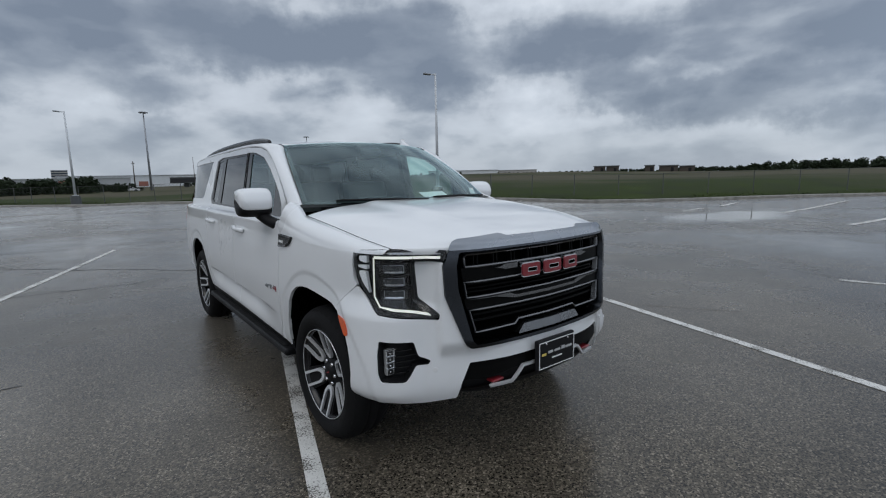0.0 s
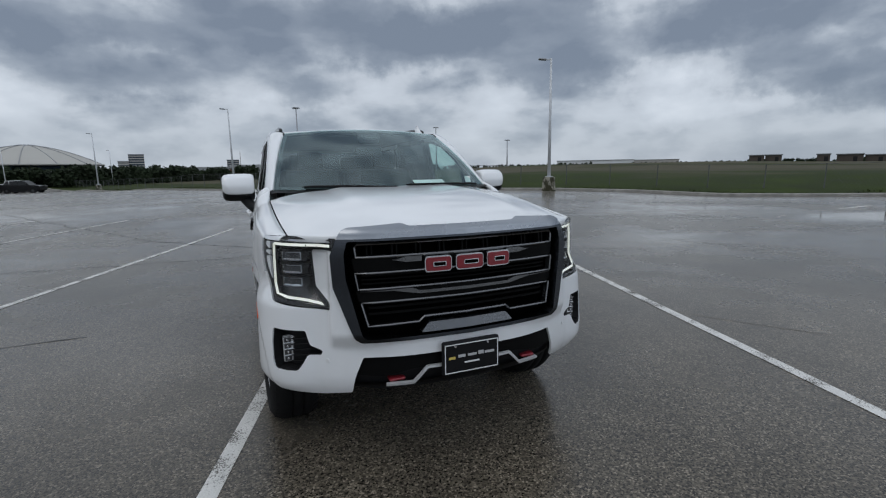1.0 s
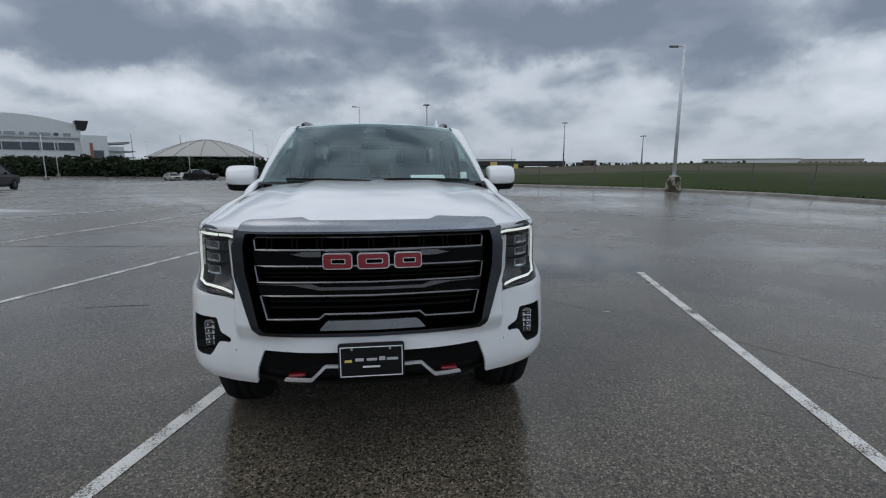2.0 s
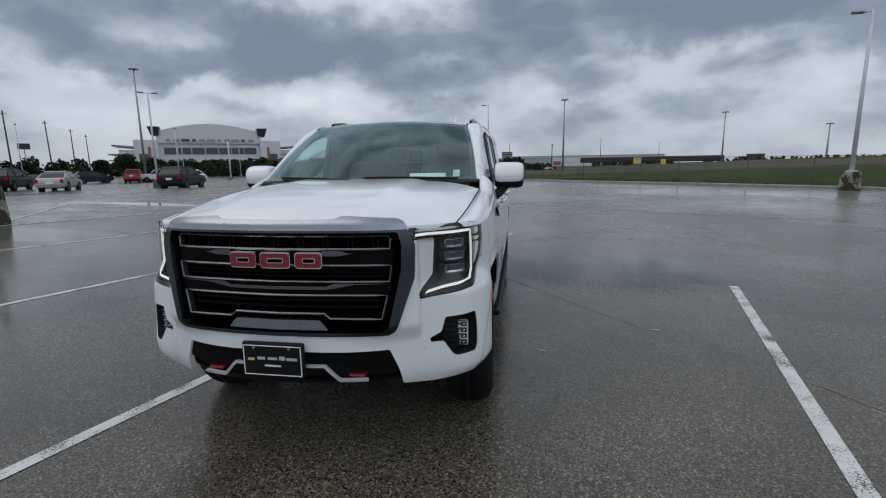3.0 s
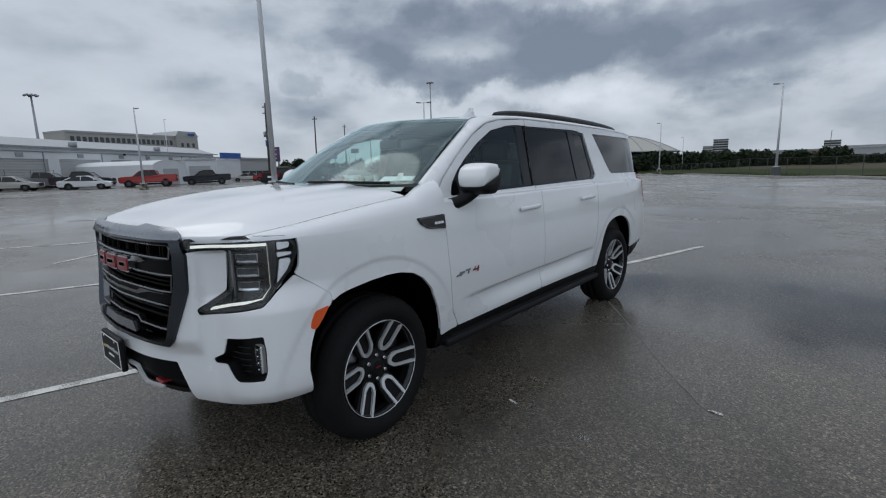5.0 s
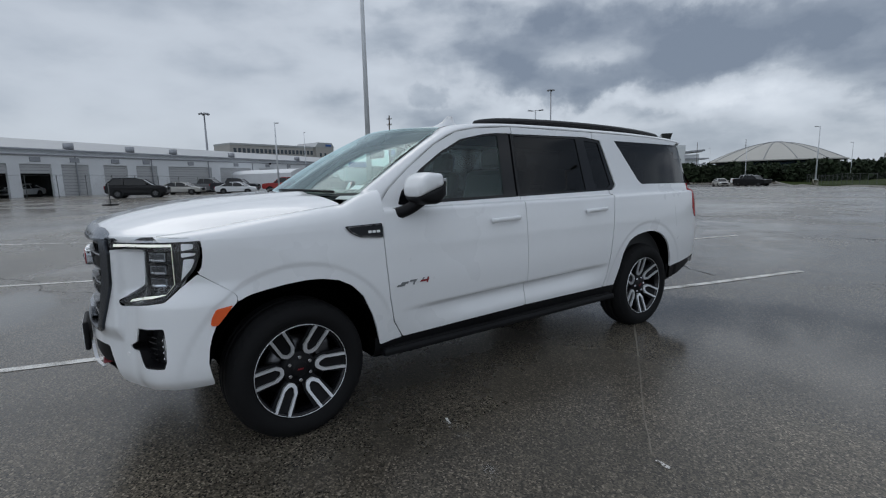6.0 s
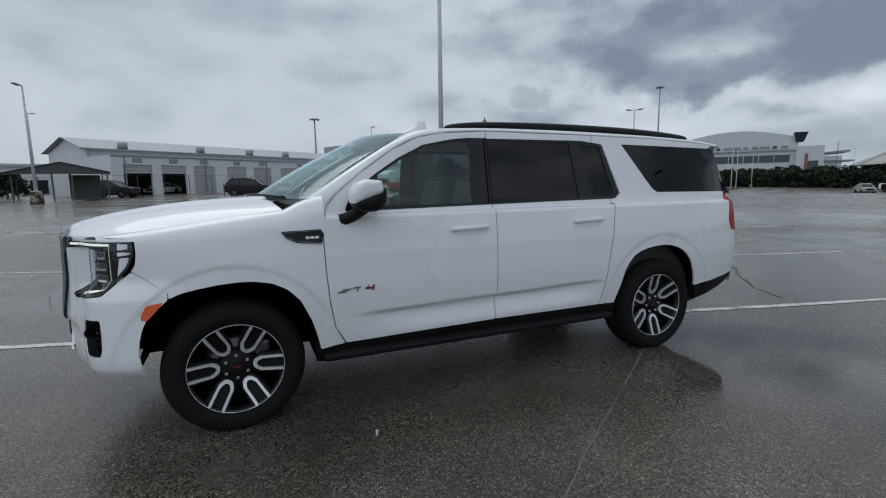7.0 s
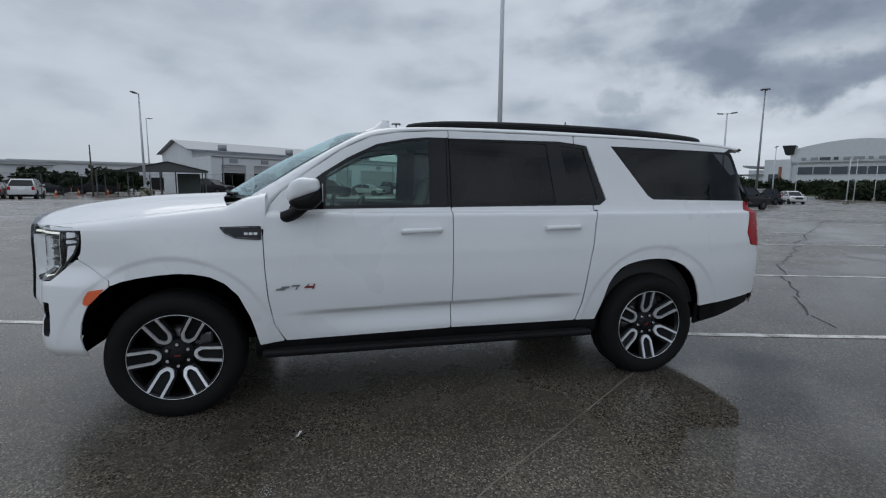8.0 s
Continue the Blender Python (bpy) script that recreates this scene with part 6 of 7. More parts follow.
box("upper_wall", (LEN - .7, .2, 1.1), Matrix.Translation((LEN / 2, 5.3, 5.15)), M_WALL, service)
box("front_roof", (LEN, 5.1, .12), Matrix.Translation((LEN / 2, 2.7, HF + .05)), M_ROOFING, service)
box("gutter", (LEN, .16, .16), Matrix.Translation((LEN / 2, -.06, HF + .02)), M_MAST, service, .03)
box("upper_gutter", (LEN + 1.6, .2, .2), Matrix.Translation((LEN / 2, 4.62, 5.53)), M_MAST, service, .03)
box("bay_floor", (LEN - .8, DEP - 1, .05), Matrix.Translation((LEN / 2, DEP / 2, .02)), M_CONCRETE, service)
# near-black back wall: the bays' inner shade is put into its colour
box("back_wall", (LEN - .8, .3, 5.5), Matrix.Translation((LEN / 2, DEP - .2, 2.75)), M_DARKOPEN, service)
for x0, w, op in doors:
    for s_ in range(11 if op == 0 else (3 if op == 2 else 7)):
        h = HD / 11
        z = HD - h * (s_ + .5)
        box("shutter_slat", (w, .06, h - .02), Matrix.Translation((x0 + w / 2, .14, z)), M_SHUTTER, service, .01)
    box("wall_vent", (1.0, .12, .5), Matrix.Translation((x0 + w / 2, -.02, HD + .5)), M_MAST, service, .02)
for x in (4, 14, 22, 29, 41, 60):
    cyl("roof_vent", .55, .55, .7, pose(x, 5.4, 6.1), M_MAST, service, 12)
for x in np.linspace(1.4, LEN - 1, 9):
    box("downpipe", (.12, .1, HF), Matrix.Translation((x, -.04, HF / 2)), M_MAST, service)
cyl("wall_lamp", .12, .2, .3, pose(44, -.3, 4.5), M_DARKOPEN, service, 10)

# customer canopy before the gable
canopy = new("canopy")
tagged(canopy, "open canopy with a dark pitched roof on posts", "canopy")
canopy.matrix_basis = Matrix.Translation((-45.4, -13.7, .45)) @ pose(0, 0, 0, 0, 0, 106)
loft("roof", [[Vector((x, y, z)) for x, z in ((-3.3, 2.3), (0, 3.1), (3.3, 2.3))] for y in (-3.2, 3.4)], M_GREENROOF, canopy, "dark green metal roof", smooth=False)
loft("gable", [[Vector((x, -3.0, z)) for x, z in ((-3.2, 2.27), (0, 3.05), (3.2, 2.27))], [Vector((x, -3.0, z)) for x, z in ((-3.2, 2.1), (0, 2.15), (3.2, 2.1))]], M_FENCE, canopy, smooth=False)
loft("side_roof", [[Vector((x, y, z)) for x, z in ((-3.0, 2.3), (-5.4, 2.22))] for y in (-2.6, 3.4)], M_GREENROOF, canopy, smooth=False)
for x in (-5.2, -3.0, -.6, .6, 3.0):
    for y in (-2.6, 3):
        box("post", (.10, .10, 2.3), Matrix.Translation((x, y, 1.15)), M_FENCE, canopy, .02)
box("kiosk", (1.9, 2.2, 2.1), Matrix.Translation((1.7, .8, 1.05)), M_GREENROOF, canopy, .04)

# white shed and grey showroom farther along
shed = new("white_shed")
tagged(shed, "white shed with a shallow arched roof", "shed")
shed.matrix_basis = Matrix.Translation((-74.2, 21.0, .2)) @ pose(0, 0, 0, 0, 0, 118)
loft("shell", [[Vector((3.0 * math.sin(a), y, 2.5 + .9 * math.cos(a) if abs(a) < 1.5 else 0.0)) for a in [-1.58] + list(np.linspace(-1.3, 1.3, 11)) + [1.58]] for y in (-6, 16)], M_WALL, shed, smooth=False)
loft("end_wall", [[Vector((3.0 * math.sin(a), -5.95, 2.5 + .88 * math.cos(a))) for a in np.linspace(-1.3, 1.3, 11)], [Vector((3.0 * math.sin(a), -5.95, 0)) for a in np.linspace(-1.3, 1.3, 11)]], M_WALL, shed, smooth=False)
box("shed_door", (2.6, .1, 2.2), Matrix.Translation((0, -6.02, 1.1)), M_SHUTTER, shed, .01)
annex = new("white_annex")
tagged(annex, "small flat-roofed white annex with a wide shutter", "building")
annex.matrix_basis = Matrix.Translation((-72.5, 29.4, .1)) @ pose(0, 0, 0, 0, 0, 84)
box("hall", (4.2, 8, 3.6), Matrix.Translation((0, 4, 1.8)), M_WALL, annex, .03)
box("roof_edge", (4.5, 8.3, .25), Matrix.Translation((0, 4, 3.65)), M_ROOFING, annex, .02)
for k in range(7):
    box("shutter_slat", (3.0, .06, .36), Matrix.Translation((-.2, -.03, .22 + k * .38)), M_SHUTTER, annex, .01)
show = new("showroom")
tagged(show, "low grey showroom with a blue roof edge", "building")
show.matrix_basis = Matrix.Translation((-102, 52, 0)) @ pose(0, 0, 0, 0, 0, 117)
box("hall", (10.6, 14, 4.7), Matrix.Translation((1.2, 6, 2.35)), M_SHUTTER, show, .05)
box("wing", (7.4, 10, 4.4), Matrix.Translation((-7.8, 4, 2.2)), M_WALL, show, .05)
box("blue_edge", (6.2, .4, 1.2), Matrix.Translation((-7.2, -1.1, 5.2)), M_BLUE, show, .03)
for k in range(4):
    box("window", (2.2, .08, 1.5), Matrix.Translation((-2.6 + k * 2.5, -1.03, 1.2)), M_FARGLASS, show)
box("roof_edge", (10.9, .5, .4), Matrix.Translation((1.2, -1.1, 4.7)), M_ROOFING, show, .03)

# hotel block behind
hotel = new("hotel_block")
tagged(hotel, "far beige hotel block with a row of dark windows", "building")
hotel.matrix_basis = Matrix.Translation((-246, 83, 0)) @ pose(0, 0, 0, 0, 0, 108)
box("wall", (46, 14, 19.0), Matrix.Translation((-20.2, 0, 9.5)), M_STONE, hotel)
box("roof_edge", (46, 14.6, .8), Matrix.Translation((-20.2, 0, 19.2)), M_ROOFING, hotel)
box("end_tower", (11.4, 16, 19.6), Matrix.Translation((8.5, -.5, 9.8)), M_STONE, hotel)
bm = bmesh.new()
prism(bm, [(2.2, 19.4), (4.0, 21.8), (13.0, 21.8), (14.8, 19.4)], lambda z: 8.6)
bmesh.ops.transform(bm, matrix=pose(0, 0, 0, 0, 0, 90) @ Matrix.Scale(-1, 4, (0, 1, 0)), verts=bm.verts)
bmesh.ops.recalc_face_normals(bm, faces=bm.faces)
part("tower_roof", bm, M_ROOFING, hotel, "grey mansard roof")
for k in range(20):
    for z in (16.4, 12.4, 8.4):
        box("window", (1.35, .2, 2.0), Matrix.Translation((-41 + k * 2.2, -7.05, z)), M_FARGLASS, hotel)
for k in range(3):
    box("window", (1.2, .2, 1.9), Matrix.Translation((8.5 + (k - 1) * 3, -8.55, 15.4)), M_FARGLASS, hotel)
box("sign_bar", (3.6, .2, 1.0), Matrix.Translation((10.5, -8.9, 20.4)), M_BLUE, hotel)


# arena
def far_thing(name, label, category, bearing, d, turn=None, z=0.0):
    ob = new(name)
    tagged(ob, label, category)
    ob.matrix_basis = Matrix.Translation((-d * math.sin(radians(bearing)), d * math.cos(radians(bearing)), z)) @ pose(0, 0, 0, 0, 0, bearing if turn is None else turn)
    return ob


arena = far_thing("arena", "large pale arena with a curved roof and glass front", "stadium", 35.0, 430, z=-3)
arena.matrix_basis = arena.matrix_basis @ Matrix.Diagonal((1, 1, 1.17, 1))
box("main_wall", (78, 60, 22), Matrix.Translation((0, 30, 11)), M_WALL, arena)
loft("roof", [[Vector((x, y, 25.5 + 8.5 * math.cos(x / 46 * 1.45))) for x in np.linspace(-38, 38, 17)] for y in (-2, 60)], M_DOME, arena, "pale curved roof", smooth=True)
loft("roof_end", [[Vector((x, -2, 25.5 + 8.5 * math.cos(x / 46 * 1.45))) for x in np.linspace(-38, 38, 17)], [Vector((x, -2, 21)) for x in np.linspace(-38, 38, 17)]], M_WALL, arena, smooth=False)
for s in (-1, 1):
    loft("corner_tower", [[Vector((s * x, y, z)) for x, y in ((36, -4), (41, -4), (41, 8), (36, 8))] for z in (26,)] + [[Vector((s * x, y, z)) for x, y in ((35, -5), (43, -5), (43, 9), (35, 9))] for z in (31.5,)], M_RIMGREY, arena, close=True, smooth=False)
    box("side_wall", (16, 40, 23), Matrix.Translation((s * 45, 16, 11.5)), M_WALL, arena)
    box("banner", (1.8, .5, 11), Matrix.Translation((s * 43, -4.4, 13)), M_BRICK, arena)
    box("wing", (16, 26, 17), Matrix.Translation((s * 57, 24, 8.5)), M_WALL, arena)
    box("wing_roof", (22, 30, 1.2), Matrix.Translation((s * 58, 24, 19)) @ pose(0, 0, 0, 0, -4 * s), M_MAST, arena)
    for z in (6, 10, 14):
        box("wing_deck", (20, 26, .8), Matrix.Translation((s * 62, 22, z)), M_MAST, arena)
    box("entry_glass", (6, .5, 14), Matrix.Translation((s * 47, -4.2, 7)), M_FARGLASS, arena)
for k in range(7):
    box("window", (9.0, .5, 4.4), Matrix.Translation((-29 + k * 9.7, -.3, 16.0)), M_FARGLASS, arena)
for k in range(11):
    box("sign_bar", (2.6 + 1.6 * ((k * 7) % 3), .5, 1.7), Matrix.Translation((-30 + k * 6.0, -2.4, 23.0)), M_FARGLASS if k in (2, 3, 9) else M_MAST, arena)

dome = far_thing("dome_hall", "wide shallow grey dome behind dark trees", "stadium", 19.3, 156, z=-.5)
rows = []
for k in range(11):
    t = k / 10
    r = 15.4 * (1 - t)
    rows.append([Vector((r * math.cos(a), r * math.sin(a), 4.9 + 4.9 * (1 - (r / 15.4) ** 1.7))) for a in np.linspace(0, 2 * math.pi, 41)])
loft("dome_roof", rows, M_DOME, dome, "ribbed grey dome roof", smooth=False)
for k in range(14):
    a = 2 * math.pi * k / 14 + .1
    tube("dome_rib", [(r * math.cos(a), r * math.sin(a), 4.98 + 4.9 * (1 - (r / 15.4) ** 1.7)) for r in np.linspace(15.4, 1.8, 7)], .08, M_MAST, dome, segs=5)
cyl("roof_edge", 15.6, 15.6, .35, Matrix.Translation((0, 0, 4.8)), M_DOME, dome, 40)
cyl("dome_crown", 1.7, 1.6, .35, Matrix.Translation((0, 0, 9.75)), M_MAST, dome, 20)
cyl("dome_wall", 13.8, 13.8, 4.8, Matrix.Translation((0, 0, 2.4)), M_FARGLASS, dome, 40)
for nm, b, d, w, h, mt in (("office_tower", 10.5, 520, 12, 20, M_FARGLASS), ("office_tower", 11.6, 520, 9, 14, M_STONE), ("office_tower", 1.5, 520, 11, 14.7, M_FARGLASS)):
    t = far_thing(nm, "far office tower beyond the trees", "building", b, d)
    box("shaft", (w, w, h), Matrix.Translation((0, 0, h / 2)), mt, t)
    for k in range(5):
        box("window_band", (w + .2, w + .2, .7), Matrix.Translation((0, 0, h - 1.5 - k * 2.2)), M_FARGLASS if mt is M_STONE else M_STONE, t)
    box("parapet", (w + .4, w + .4, .5), Matrix.Translation((0, 0, h)), M_MAST, t)

# long low buildings and the overpass far behind
for b, d, w, h, mt, lab in ((2.0, 300, 60, 5.0, M_ROOFING, "long low pale warehouse"), (-7, 330, 100, 6.5, M_WALL, "long low white warehouse"), (-40, 420, 60, 7.0, M_WALL, "long low white warehouse"), (-46, 430, 40, 6.6, M_STONE, "low pale building far off"), (117, 150, 60, 6.5, M_WALL, "long low pale building"), (112, 170, 40, 7.5, M_ROOFING, "long low grey building"), (124, 120, 30, 5, M_WALL, "low white building behind the fence")):
    t = far_thing("warehouse", lab, "building", b, d)
    box("hall", (w, 20, h), Matrix.Translation((0, 0, h / 2)), mt, t)
    box("roof_edge", (w + 1, 21, .4), Matrix.Translation((0, 0, h + .1)), M_ROOFING, t)
    for k in range(int(w / 8) if b > 100 else 0):
        box("bay_door", (3.2, .2, h * .5), Matrix.Translation((-w / 2 + 5 + k * 8, -10.05, h * .27)), M_DARKOPEN, t)
over = far_thing("overpass", "low dark overpass on piers beyond the grass", "bridge", -14.5, 200)
# the deck's shaded side is put into its near-black colour
box("deck", (50, 9, 1.7), Matrix.Translation((0, 0, 2.6)), M_SIGNSHADE, over, 0.0, "bridge deck with shade in its dark colour")
box("parapet", (50, .3, .4), Matrix.Translation((0, -4.5, 3.65)), M_FENCE, over)
for x in (-20, -8, 8, 20):
    box("pier", (1.6, 5, 2.4), Matrix.Translation((x, 0, .8)), M_FENCE, over, .05)
for b, w, z0, z1 in ((-13.4, 2.6, .6, 3.3), (-16.05, 1.7, .0, 2.7)):
    t = far_thing("yellow_barrier", "dull yellow block before the overpass", "barrier", b, 185)
    box("block", (w, 1.0, z1 - z0), Matrix.Translation((0, 0, (z0 + z1) / 2)), M_YELLOW, t, .1)
    box("block_foot", (w + .4, 1.4, .8), Matrix.Translation((0, 0, z0 + .2)), M_FENCE, t, .05)
for b, d, w, h in ((-23.5, 200, 3.4, 1.3), (-24.5, 200, 5.2, 2.0), (-56, 210, 4.6, 2.4), (-57.4, 212, 5.0, 2.5), (-61.3, 210, 3.6, 2.6), (-63.2, 214, 7.0, 2.5), (-65, 216, 5.5, 2.3)):
    z = ground_z(-d * math.sin(radians(b)), d * math.cos(radians(b)))
    t = far_thing("field_shed", "small dark brown shed on the far field", "shed", b, d, z=z - .1)
    box("shed_wall", (w, 3, h), Matrix.Translation((0, 0, h / 2)), M_WOOD, t, .05)
    box("shed_roof", (w + .5, 3.6, .25), Matrix.Translation((0, 0, h + .1)) @ pose(0, 0, 0, 4), M_FENCE, t, .03)
    box("shed_door", (1.1, .1, h * .7), Matrix.Translation((w * .2, -1.53, h * .36)), M_DARKOPEN, t)

# signs
sign = far_thing("pylon_sign", "dealer pylon sign with blue and pink panels", "sign", 60.2, 98)
sign.matrix_basis = sign.matrix_basis @ Matrix.Scale(1.14, 4)
for s in (-1, 1):
    box("sign_post", (.3, .3, 3.2), Matrix.Translation((s * .8, 0, 1.6)), M_CONCRETE, sign)
box("sign_panel", (1.2, .5, 1.0), Matrix.Translation((-.5, 0, 6.3)), M_BLUE, sign, .05, "blue sign panel")
box("sign_panel", (1.9, .5, 2.5), Matrix.Translation((.15, 0, 4.4)), M_PINK, sign, .05, "pink and purple sign panel")
for z in (5.2, 4.4, 3.7):
    box("sign_bar", (1.1, .06, .16), Matrix.Translation((0, -.28, z)), M_WHITE, sign)
sign = far_thing("road_sign", "blue sign on a tall pole", "sign", 53.25, 125)
cyl("sign_pole", .16, .16, 5, Matrix.Translation((0, 0, 2.5)), M_MAST, sign, 10)
box("sign_panel", (1.15, .4, 2.6), Matrix.Translation((0, 0, 5.75)), M_BLUE, sign, .05, "blue sign panel")
box("sign_bar", (.8, .06, .3), Matrix.Translation((0, -.22, 6.2)), M_WHITE, sign)
for b, d, z in ((50.9, 140, 7), (-4.68, 150, 1.7), (1.8, 150, 2.2)):
    t = far_thing("road_sign", "small sign on a pole by the far road", "sign", b, d)
    cyl("sign_pole", .1, .1, z, Matrix.Translation((0, 0, z / 2)), M_MAST, t, 8)
    box("sign_panel", (2.2, .2, 1.3), Matrix.Translation((0, 0, z)), M_SIGNSHADE if b > 40 else M_BRICK, t, .03)

# sign stand on a rubber foot, and cones
stand = new("sign_stand")
tagged(stand, "thin post on a black rubber foot", "post")
stand.matrix_basis = pose(-33.3, -1, lot_z(-33.3, -1), 0, 0, 40)
box("rubber_foot", (.75, .6, .10), Matrix.Translation((0, 0, .05)), M_RUBBER, stand, .03)
cyl("stand_post", .035, .03, 1.35, Matrix.Translation((0, 0, .75)), M_FENCE, stand, 8)


def cone(x, y):
    c = new("traffic_cone")
    tagged(c, "orange traffic cone on the lot", "cone", "traffic cones")
    c.matrix_basis = pose(x, y, lot_z(x, y))
    cyl("cone_body", .16, .03, .68, Matrix.Translation((0, 0, .36)), M_ORANGE, c, 14)
    box("cone_foot", (.38, .38, .04), Matrix.Translation((0, 0, .02)), M_ORANGE, c, .01)
    cyl("white_band", .112, .085, .12, Matrix.Translation((0, 0, .42)), M_WHITE, c, 14)
    return c


c0 = cone(-56, -28)
for x, y in ((-57, -26.3), (-55, -31), (-58.4, -24), (-26.4, 32.6), (-27.4, 31.2)):
    copy_thing(c0, pose(x, y, lot_z(x, y)))


# ---- fences ----
def fence(name, pts, height, gap, label, sag=0.0):
    ob = new(name)
    tagged(ob, label, "fence")
    post = bmesh.new()
    add_cyl(post, .032, .032, height, Matrix.Translation((0, 0, height / 2)), 8)
    me = bpy.data.meshes.new("post")
    post.to_mesh(me)
    post.free()
    me.materials.append(M_FENCE)
    line = []
    for (ax, ay), (bx, by) in zip(pts, pts[1:]):
        n = max(1, round(math.hypot(bx - ax, by - ay) / gap))
        line += [(ax + (bx - ax) * k / n, ay + (by - ay) * k / n) for k in range(n)]
    line.append(pts[-1])
    tops = []
    for x, y in line:
        p = new("post", me)
        p.parent = ob
        z = ground_z(x, y)
        p.matrix_basis = pose(x, y, z - .1, random.uniform(-1, 1), random.uniform(-1, 1))
        tops.append(Vector((x, y, z)))
    tube("top_rail", [p + Vector((0, 0, height - .12)) for p in tops], .013, M_FENCE, ob, segs=5)
    # wire, as thin crossed strands
    verts, faces = [], []
    w = .005
    for a, b in zip(tops, tops[1:]):
        n = max(2, int((b - a).length / .22))
        for k in range(n):
            for d in (1, -1):
                p = a.lerp(b, k / n) + Vector((0, 0, .05 if d > 0 else height - .15))
                q = a.lerp(b, min(1, k / n + height / (b - a).length * .7)) + Vector((0, 0, height - .15 if d > 0 else .05))
                i = len(verts)
                verts += [p - Vector((0, 0, w)), p + Vector((0, 0, w)), q + Vector((0, 0, w)), q - Vector((0, 0, w))]
                faces.append((i, i + 1, i + 2, i + 3))
    mesh = raw("wire_mesh", verts, faces, M_FENCE, ob, smooth=False)
    tagged(mesh, kind="stuff")
    return ob


off = []
for i, (x, y) in enumerate(KERB[1:-1], 1):
    ax, ay = KERB[i - 1]
    bx, by = KERB[i + 1]
    L_ = math.hypot(bx - ax, by - ay)
    off.append((x - (by - ay) / L_ * 5.0, y + (bx - ax) / L_ * 5.0))
fence("wire_fence", off, 1.6, 3.3, "chain-link fence on thin posts along the grass")
f0 = A - BACK * 5.0
fence("wire_fence", [tuple((f0 + DIR * k)[:2]) for k in (-34, -14, 0, 14, 26)], 2.3, 3.0, "dark wire fence before the service building")


# ---- trees ----
def leaf_cloud(verts, faces, c, rx, ry, rz, n, size, rnd):
    """Small leaf sprays scattered through an uneven crown."""
    for _ in range(n):
        a, h = rnd.uniform(0, 2 * math.pi), rnd.uniform(-1, 1)
        r = (rnd.random() ** .35) * (0.78 + .35 * noise.noise((c[0] * .3 + 2 * math.cos(a), c[1] * .3 + 2 * math.sin(a), 2 * h)))
        q = math.sqrt(1 - h * h)
        p = Vector((c[0] + rx * r * q * math.cos(a), c[1] + ry * r * q * math.sin(a), c[2] + rz * r * h))
        u = Vector((rnd.uniform(-1, 1), rnd.uniform(-1, 1), rnd.uniform(-.6, .6))).normalized()
        v = u.cross(Vector((rnd.uniform(-1, 1), rnd.uniform(-1, 1), rnd.uniform(-1, 1)))).normalized()
        s = size * rnd.uniform(.6, 1.4)
        i = len(verts)
        verts += [p - u * s, p + v * s * .7, p + u * s, p - v * s * .7]
        faces.append((i, i + 1, i + 2, i + 3))


def wood(name, spans, label):
    """Far woods: rows of crowns, in one mesh."""
    rnd = random.Random(7)
    verts, faces = [], []
    for b0, b1, d, h, dens in spans:
        n = int(abs(b1 - b0) * math.pi / 180 * d / 3.0 * dens) + 1
        for k in range(n):
            b = b0 + (b1 - b0) * (k + rnd.random()) / n
            dd = d * rnd.uniform(.95, 1.08)
            x, y = -dd * math.sin(radians(b)), dd * math.cos(radians(b))
            z = ground_z(x, y) - .3
            hh = h * rnd.uniform(.65, 1.12)
            w = hh * rnd.uniform(.38, .55)
            leaf_cloud(verts, faces, (x, y, z + hh * .58), w, w, hh * .46, int(120 + 26 * hh), .06 * hh + .10, rnd)
            leaf_cloud(verts, faces, (x + rnd.uniform(-2, 2), y, z + hh * .24), w * 1.5, w, hh * .30, int(60 + 14 * hh), .07 * hh + .10, rnd)
    return tagged(raw(name, verts, faces, M_LEAF, None, smooth=False), label, "trees", kind="stuff")


wood("far_woods", [(13, 5, 150, 5.0, 5.0), (5, -.3, 150, 4.4, 5.0), (-.3, -4, 155, 2.6, 3.0), (-9, -17, 290, 4.0, 1.5), (36, 9, 138, 4.4, 4.0), (28, 12, 132, 5.0, 3.6), (-44, -56, 270, 1.5, 2.0), (-55, -66, 262, 2.2, 2.4), (-64, -73, 258, 3.0, 2.6), (-71, -94, 250, 4.3, 2.6), (-20, -40, 300, 2.4, 1.4), (62, 46, 170, 5.6, 1.3), (47, 40, 150, 4.2, 1.4),
                   (45, 27, 300, 8, 2.0), (120, 109, 95, 4.2, 1.6), (135, 118, 90, 4, 1.0)], "dark green woods far beyond the lot")


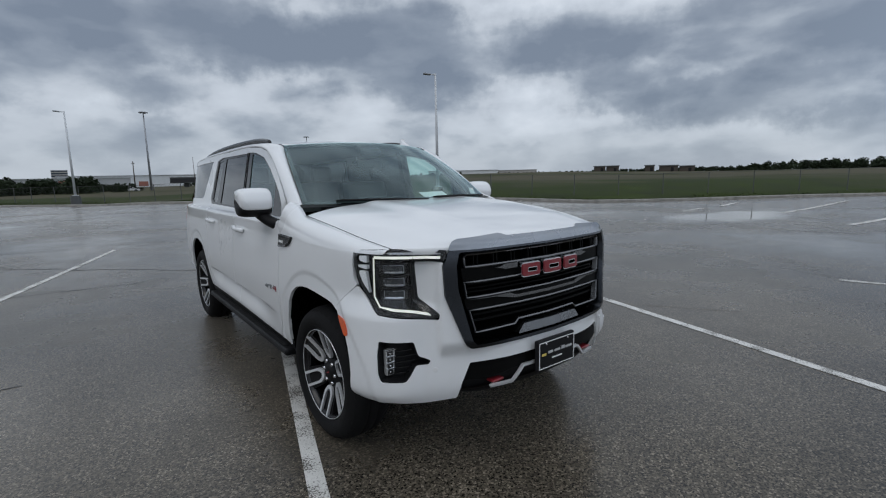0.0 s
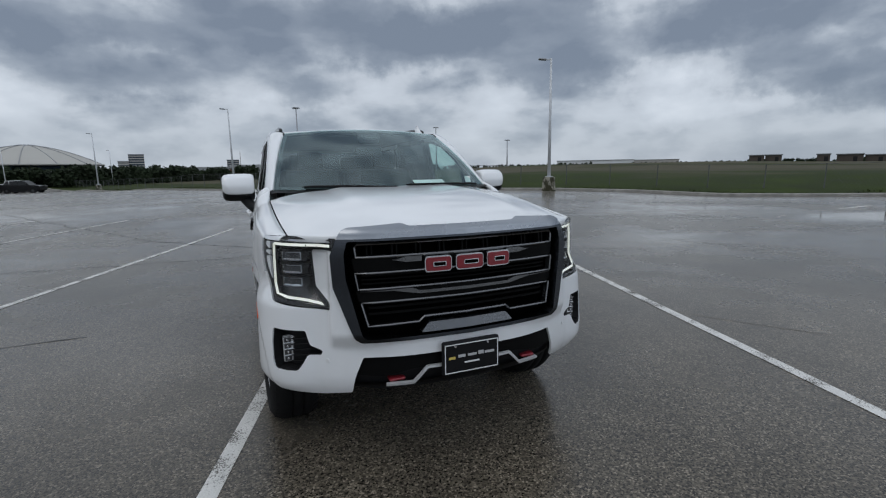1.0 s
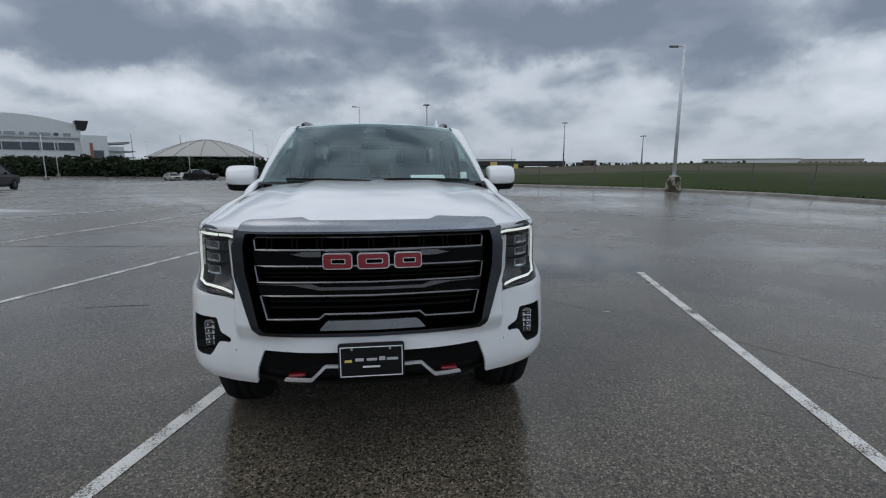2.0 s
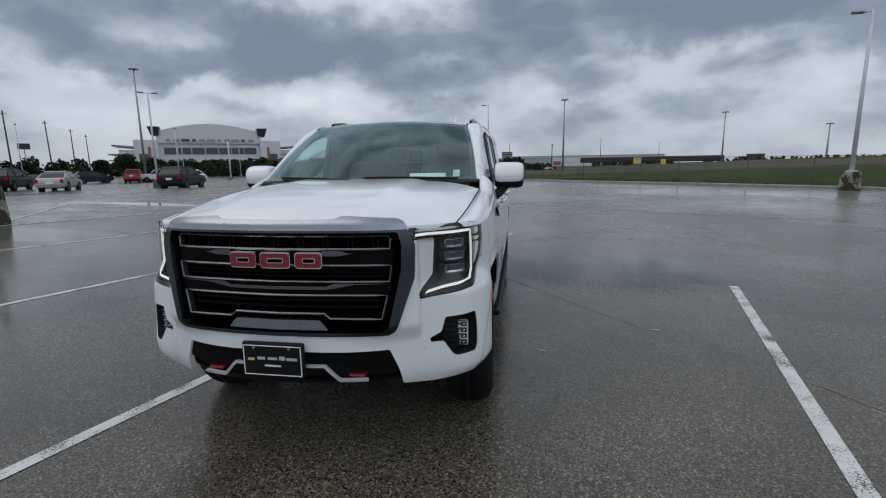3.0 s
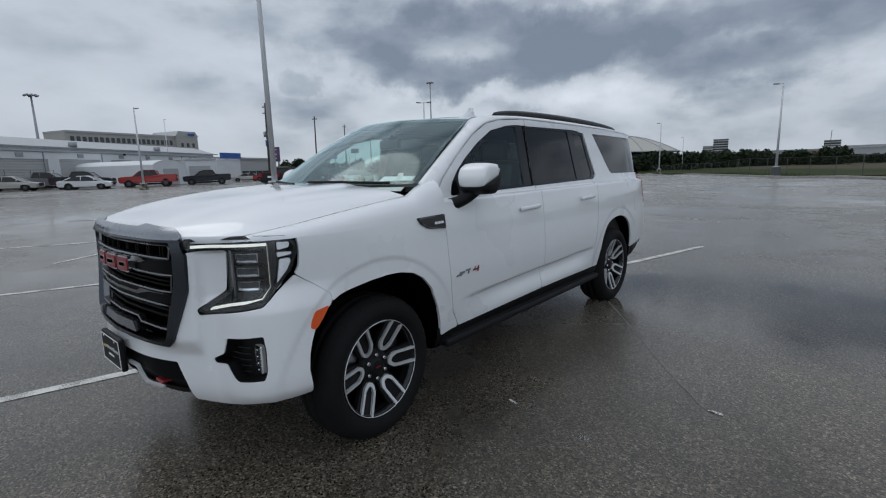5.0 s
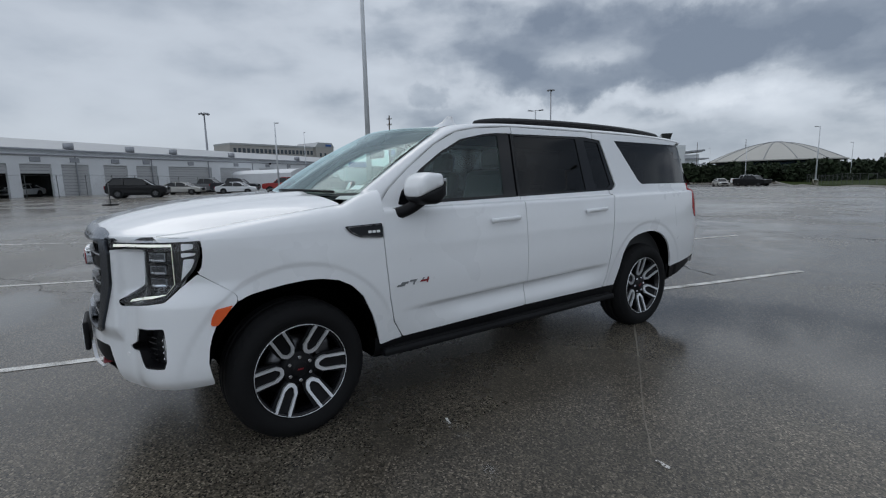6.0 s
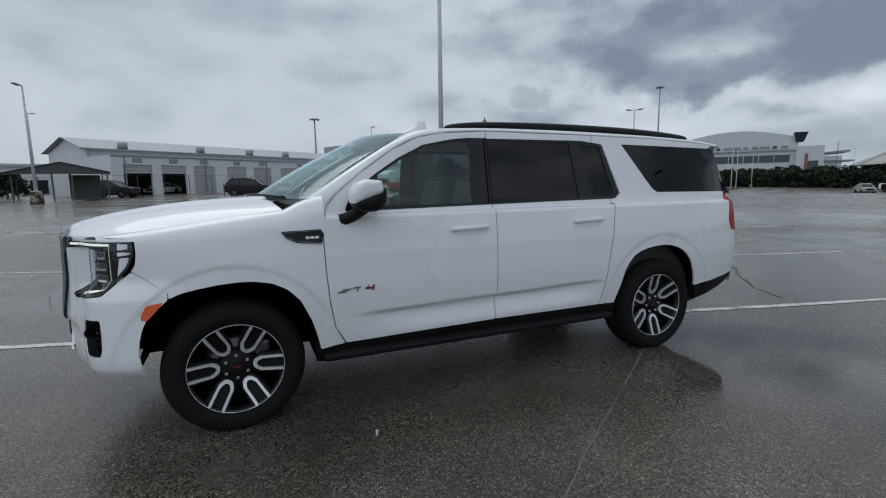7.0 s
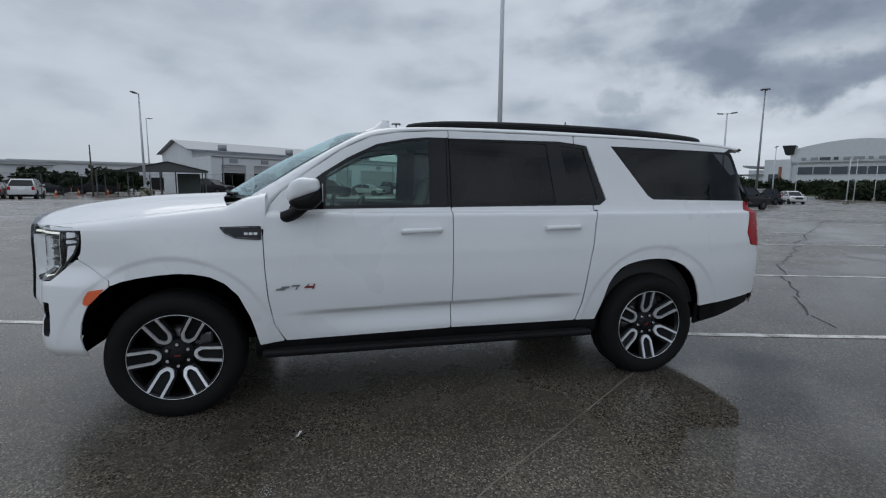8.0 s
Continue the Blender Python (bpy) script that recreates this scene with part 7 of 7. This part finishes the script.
def tree(x, y, h, rnd):
    t = new("tree")
    tagged(t, "dark green broad-leaved tree far across the lot", "tree", "trees across the lot")
    z = ground_z(x, y)
    t.matrix_basis = pose(x, y, z - .1)
    tube("trunk", [(0, 0, 0), (.06 * h * .1, 0, h * .2), (0, .1, h * .45)], .1, M_WOOD, t, segs=8, radii=[.035 * h, .028 * h, .015 * h])
    for k in range(4):
        a = k * 1.6 + rnd.random()
        tube("limb", [(0, .05, h * .33), (.14 * h * math.cos(a), .14 * h * math.sin(a), h * .5), (.25 * h * math.cos(a), .25 * h * math.sin(a), h * .66)], .05, M_WOOD, t, segs=6, radii=[.015 * h, .010 * h, .004 * h])
    verts, faces = [], []
    for k in range(7):
        a = k * 2.4
        c = (.22 * h * math.cos(a) * (k > 0), .22 * h * math.sin(a) * (k > 0), h * (.62 + .12 * math.sin(k * 1.7)))
        leaf_cloud(verts, faces, c, .27 * h, .27 * h, .23 * h, 260, .035 * h + .05, rnd)
    raw("crown", verts, faces, M_LEAF, t, smooth=False)
    return t


rnd = random.Random(3)
for b, d, h in ((43.2, 118, 5.7), (45.4, 124, 4.5), (54.6, 110, 4.6), (57.4, 118, 5.1), (51, 130, 4.3), (39.6, 140, 3.4), (36, 138, 3.6), (33, 139, 3.4), (30.5, 136, 3.5), (112.5, 64, 3.2), (116, 62, 3.0), (110.5, 70, 3.4)):
    tree(-d * math.sin(radians(b)), d * math.cos(radians(b)), h, rnd)

# rough grass by the kerb
rnd = random.Random(5)
verts, faces = [], []
for (ax, ay), (bx, by) in zip(KERB[2:-2], KERB[3:-1]):
    L_ = math.hypot(bx - ax, by - ay)
    for _ in range(int(L_ * 60)):
        t, d = rnd.random(), .2 + 5 * rnd.random() ** 1.5
        x, y = ax + (bx - ax) * t - (by - ay) / L_ * d, ay + (by - ay) * t + (bx - ax) / L_ * d
        z = ground_z(x, y) - .02
        a, h = rnd.uniform(0, math.pi), rnd.uniform(.03, .09)
        w = .05
        i = len(verts)
        verts += [(x - w * math.cos(a), y - w * math.sin(a), z), (x + w * math.cos(a), y + w * math.sin(a), z), (x + rnd.uniform(-.1, .1), y + rnd.uniform(-.1, .1), z + h)]
        faces.append((i, i + 1, i + 2))
tagged(raw("grass_tufts", verts, faces, M_GRASS, None, smooth=False), "rough grass tufts along the kerb", "grass", kind="stuff")
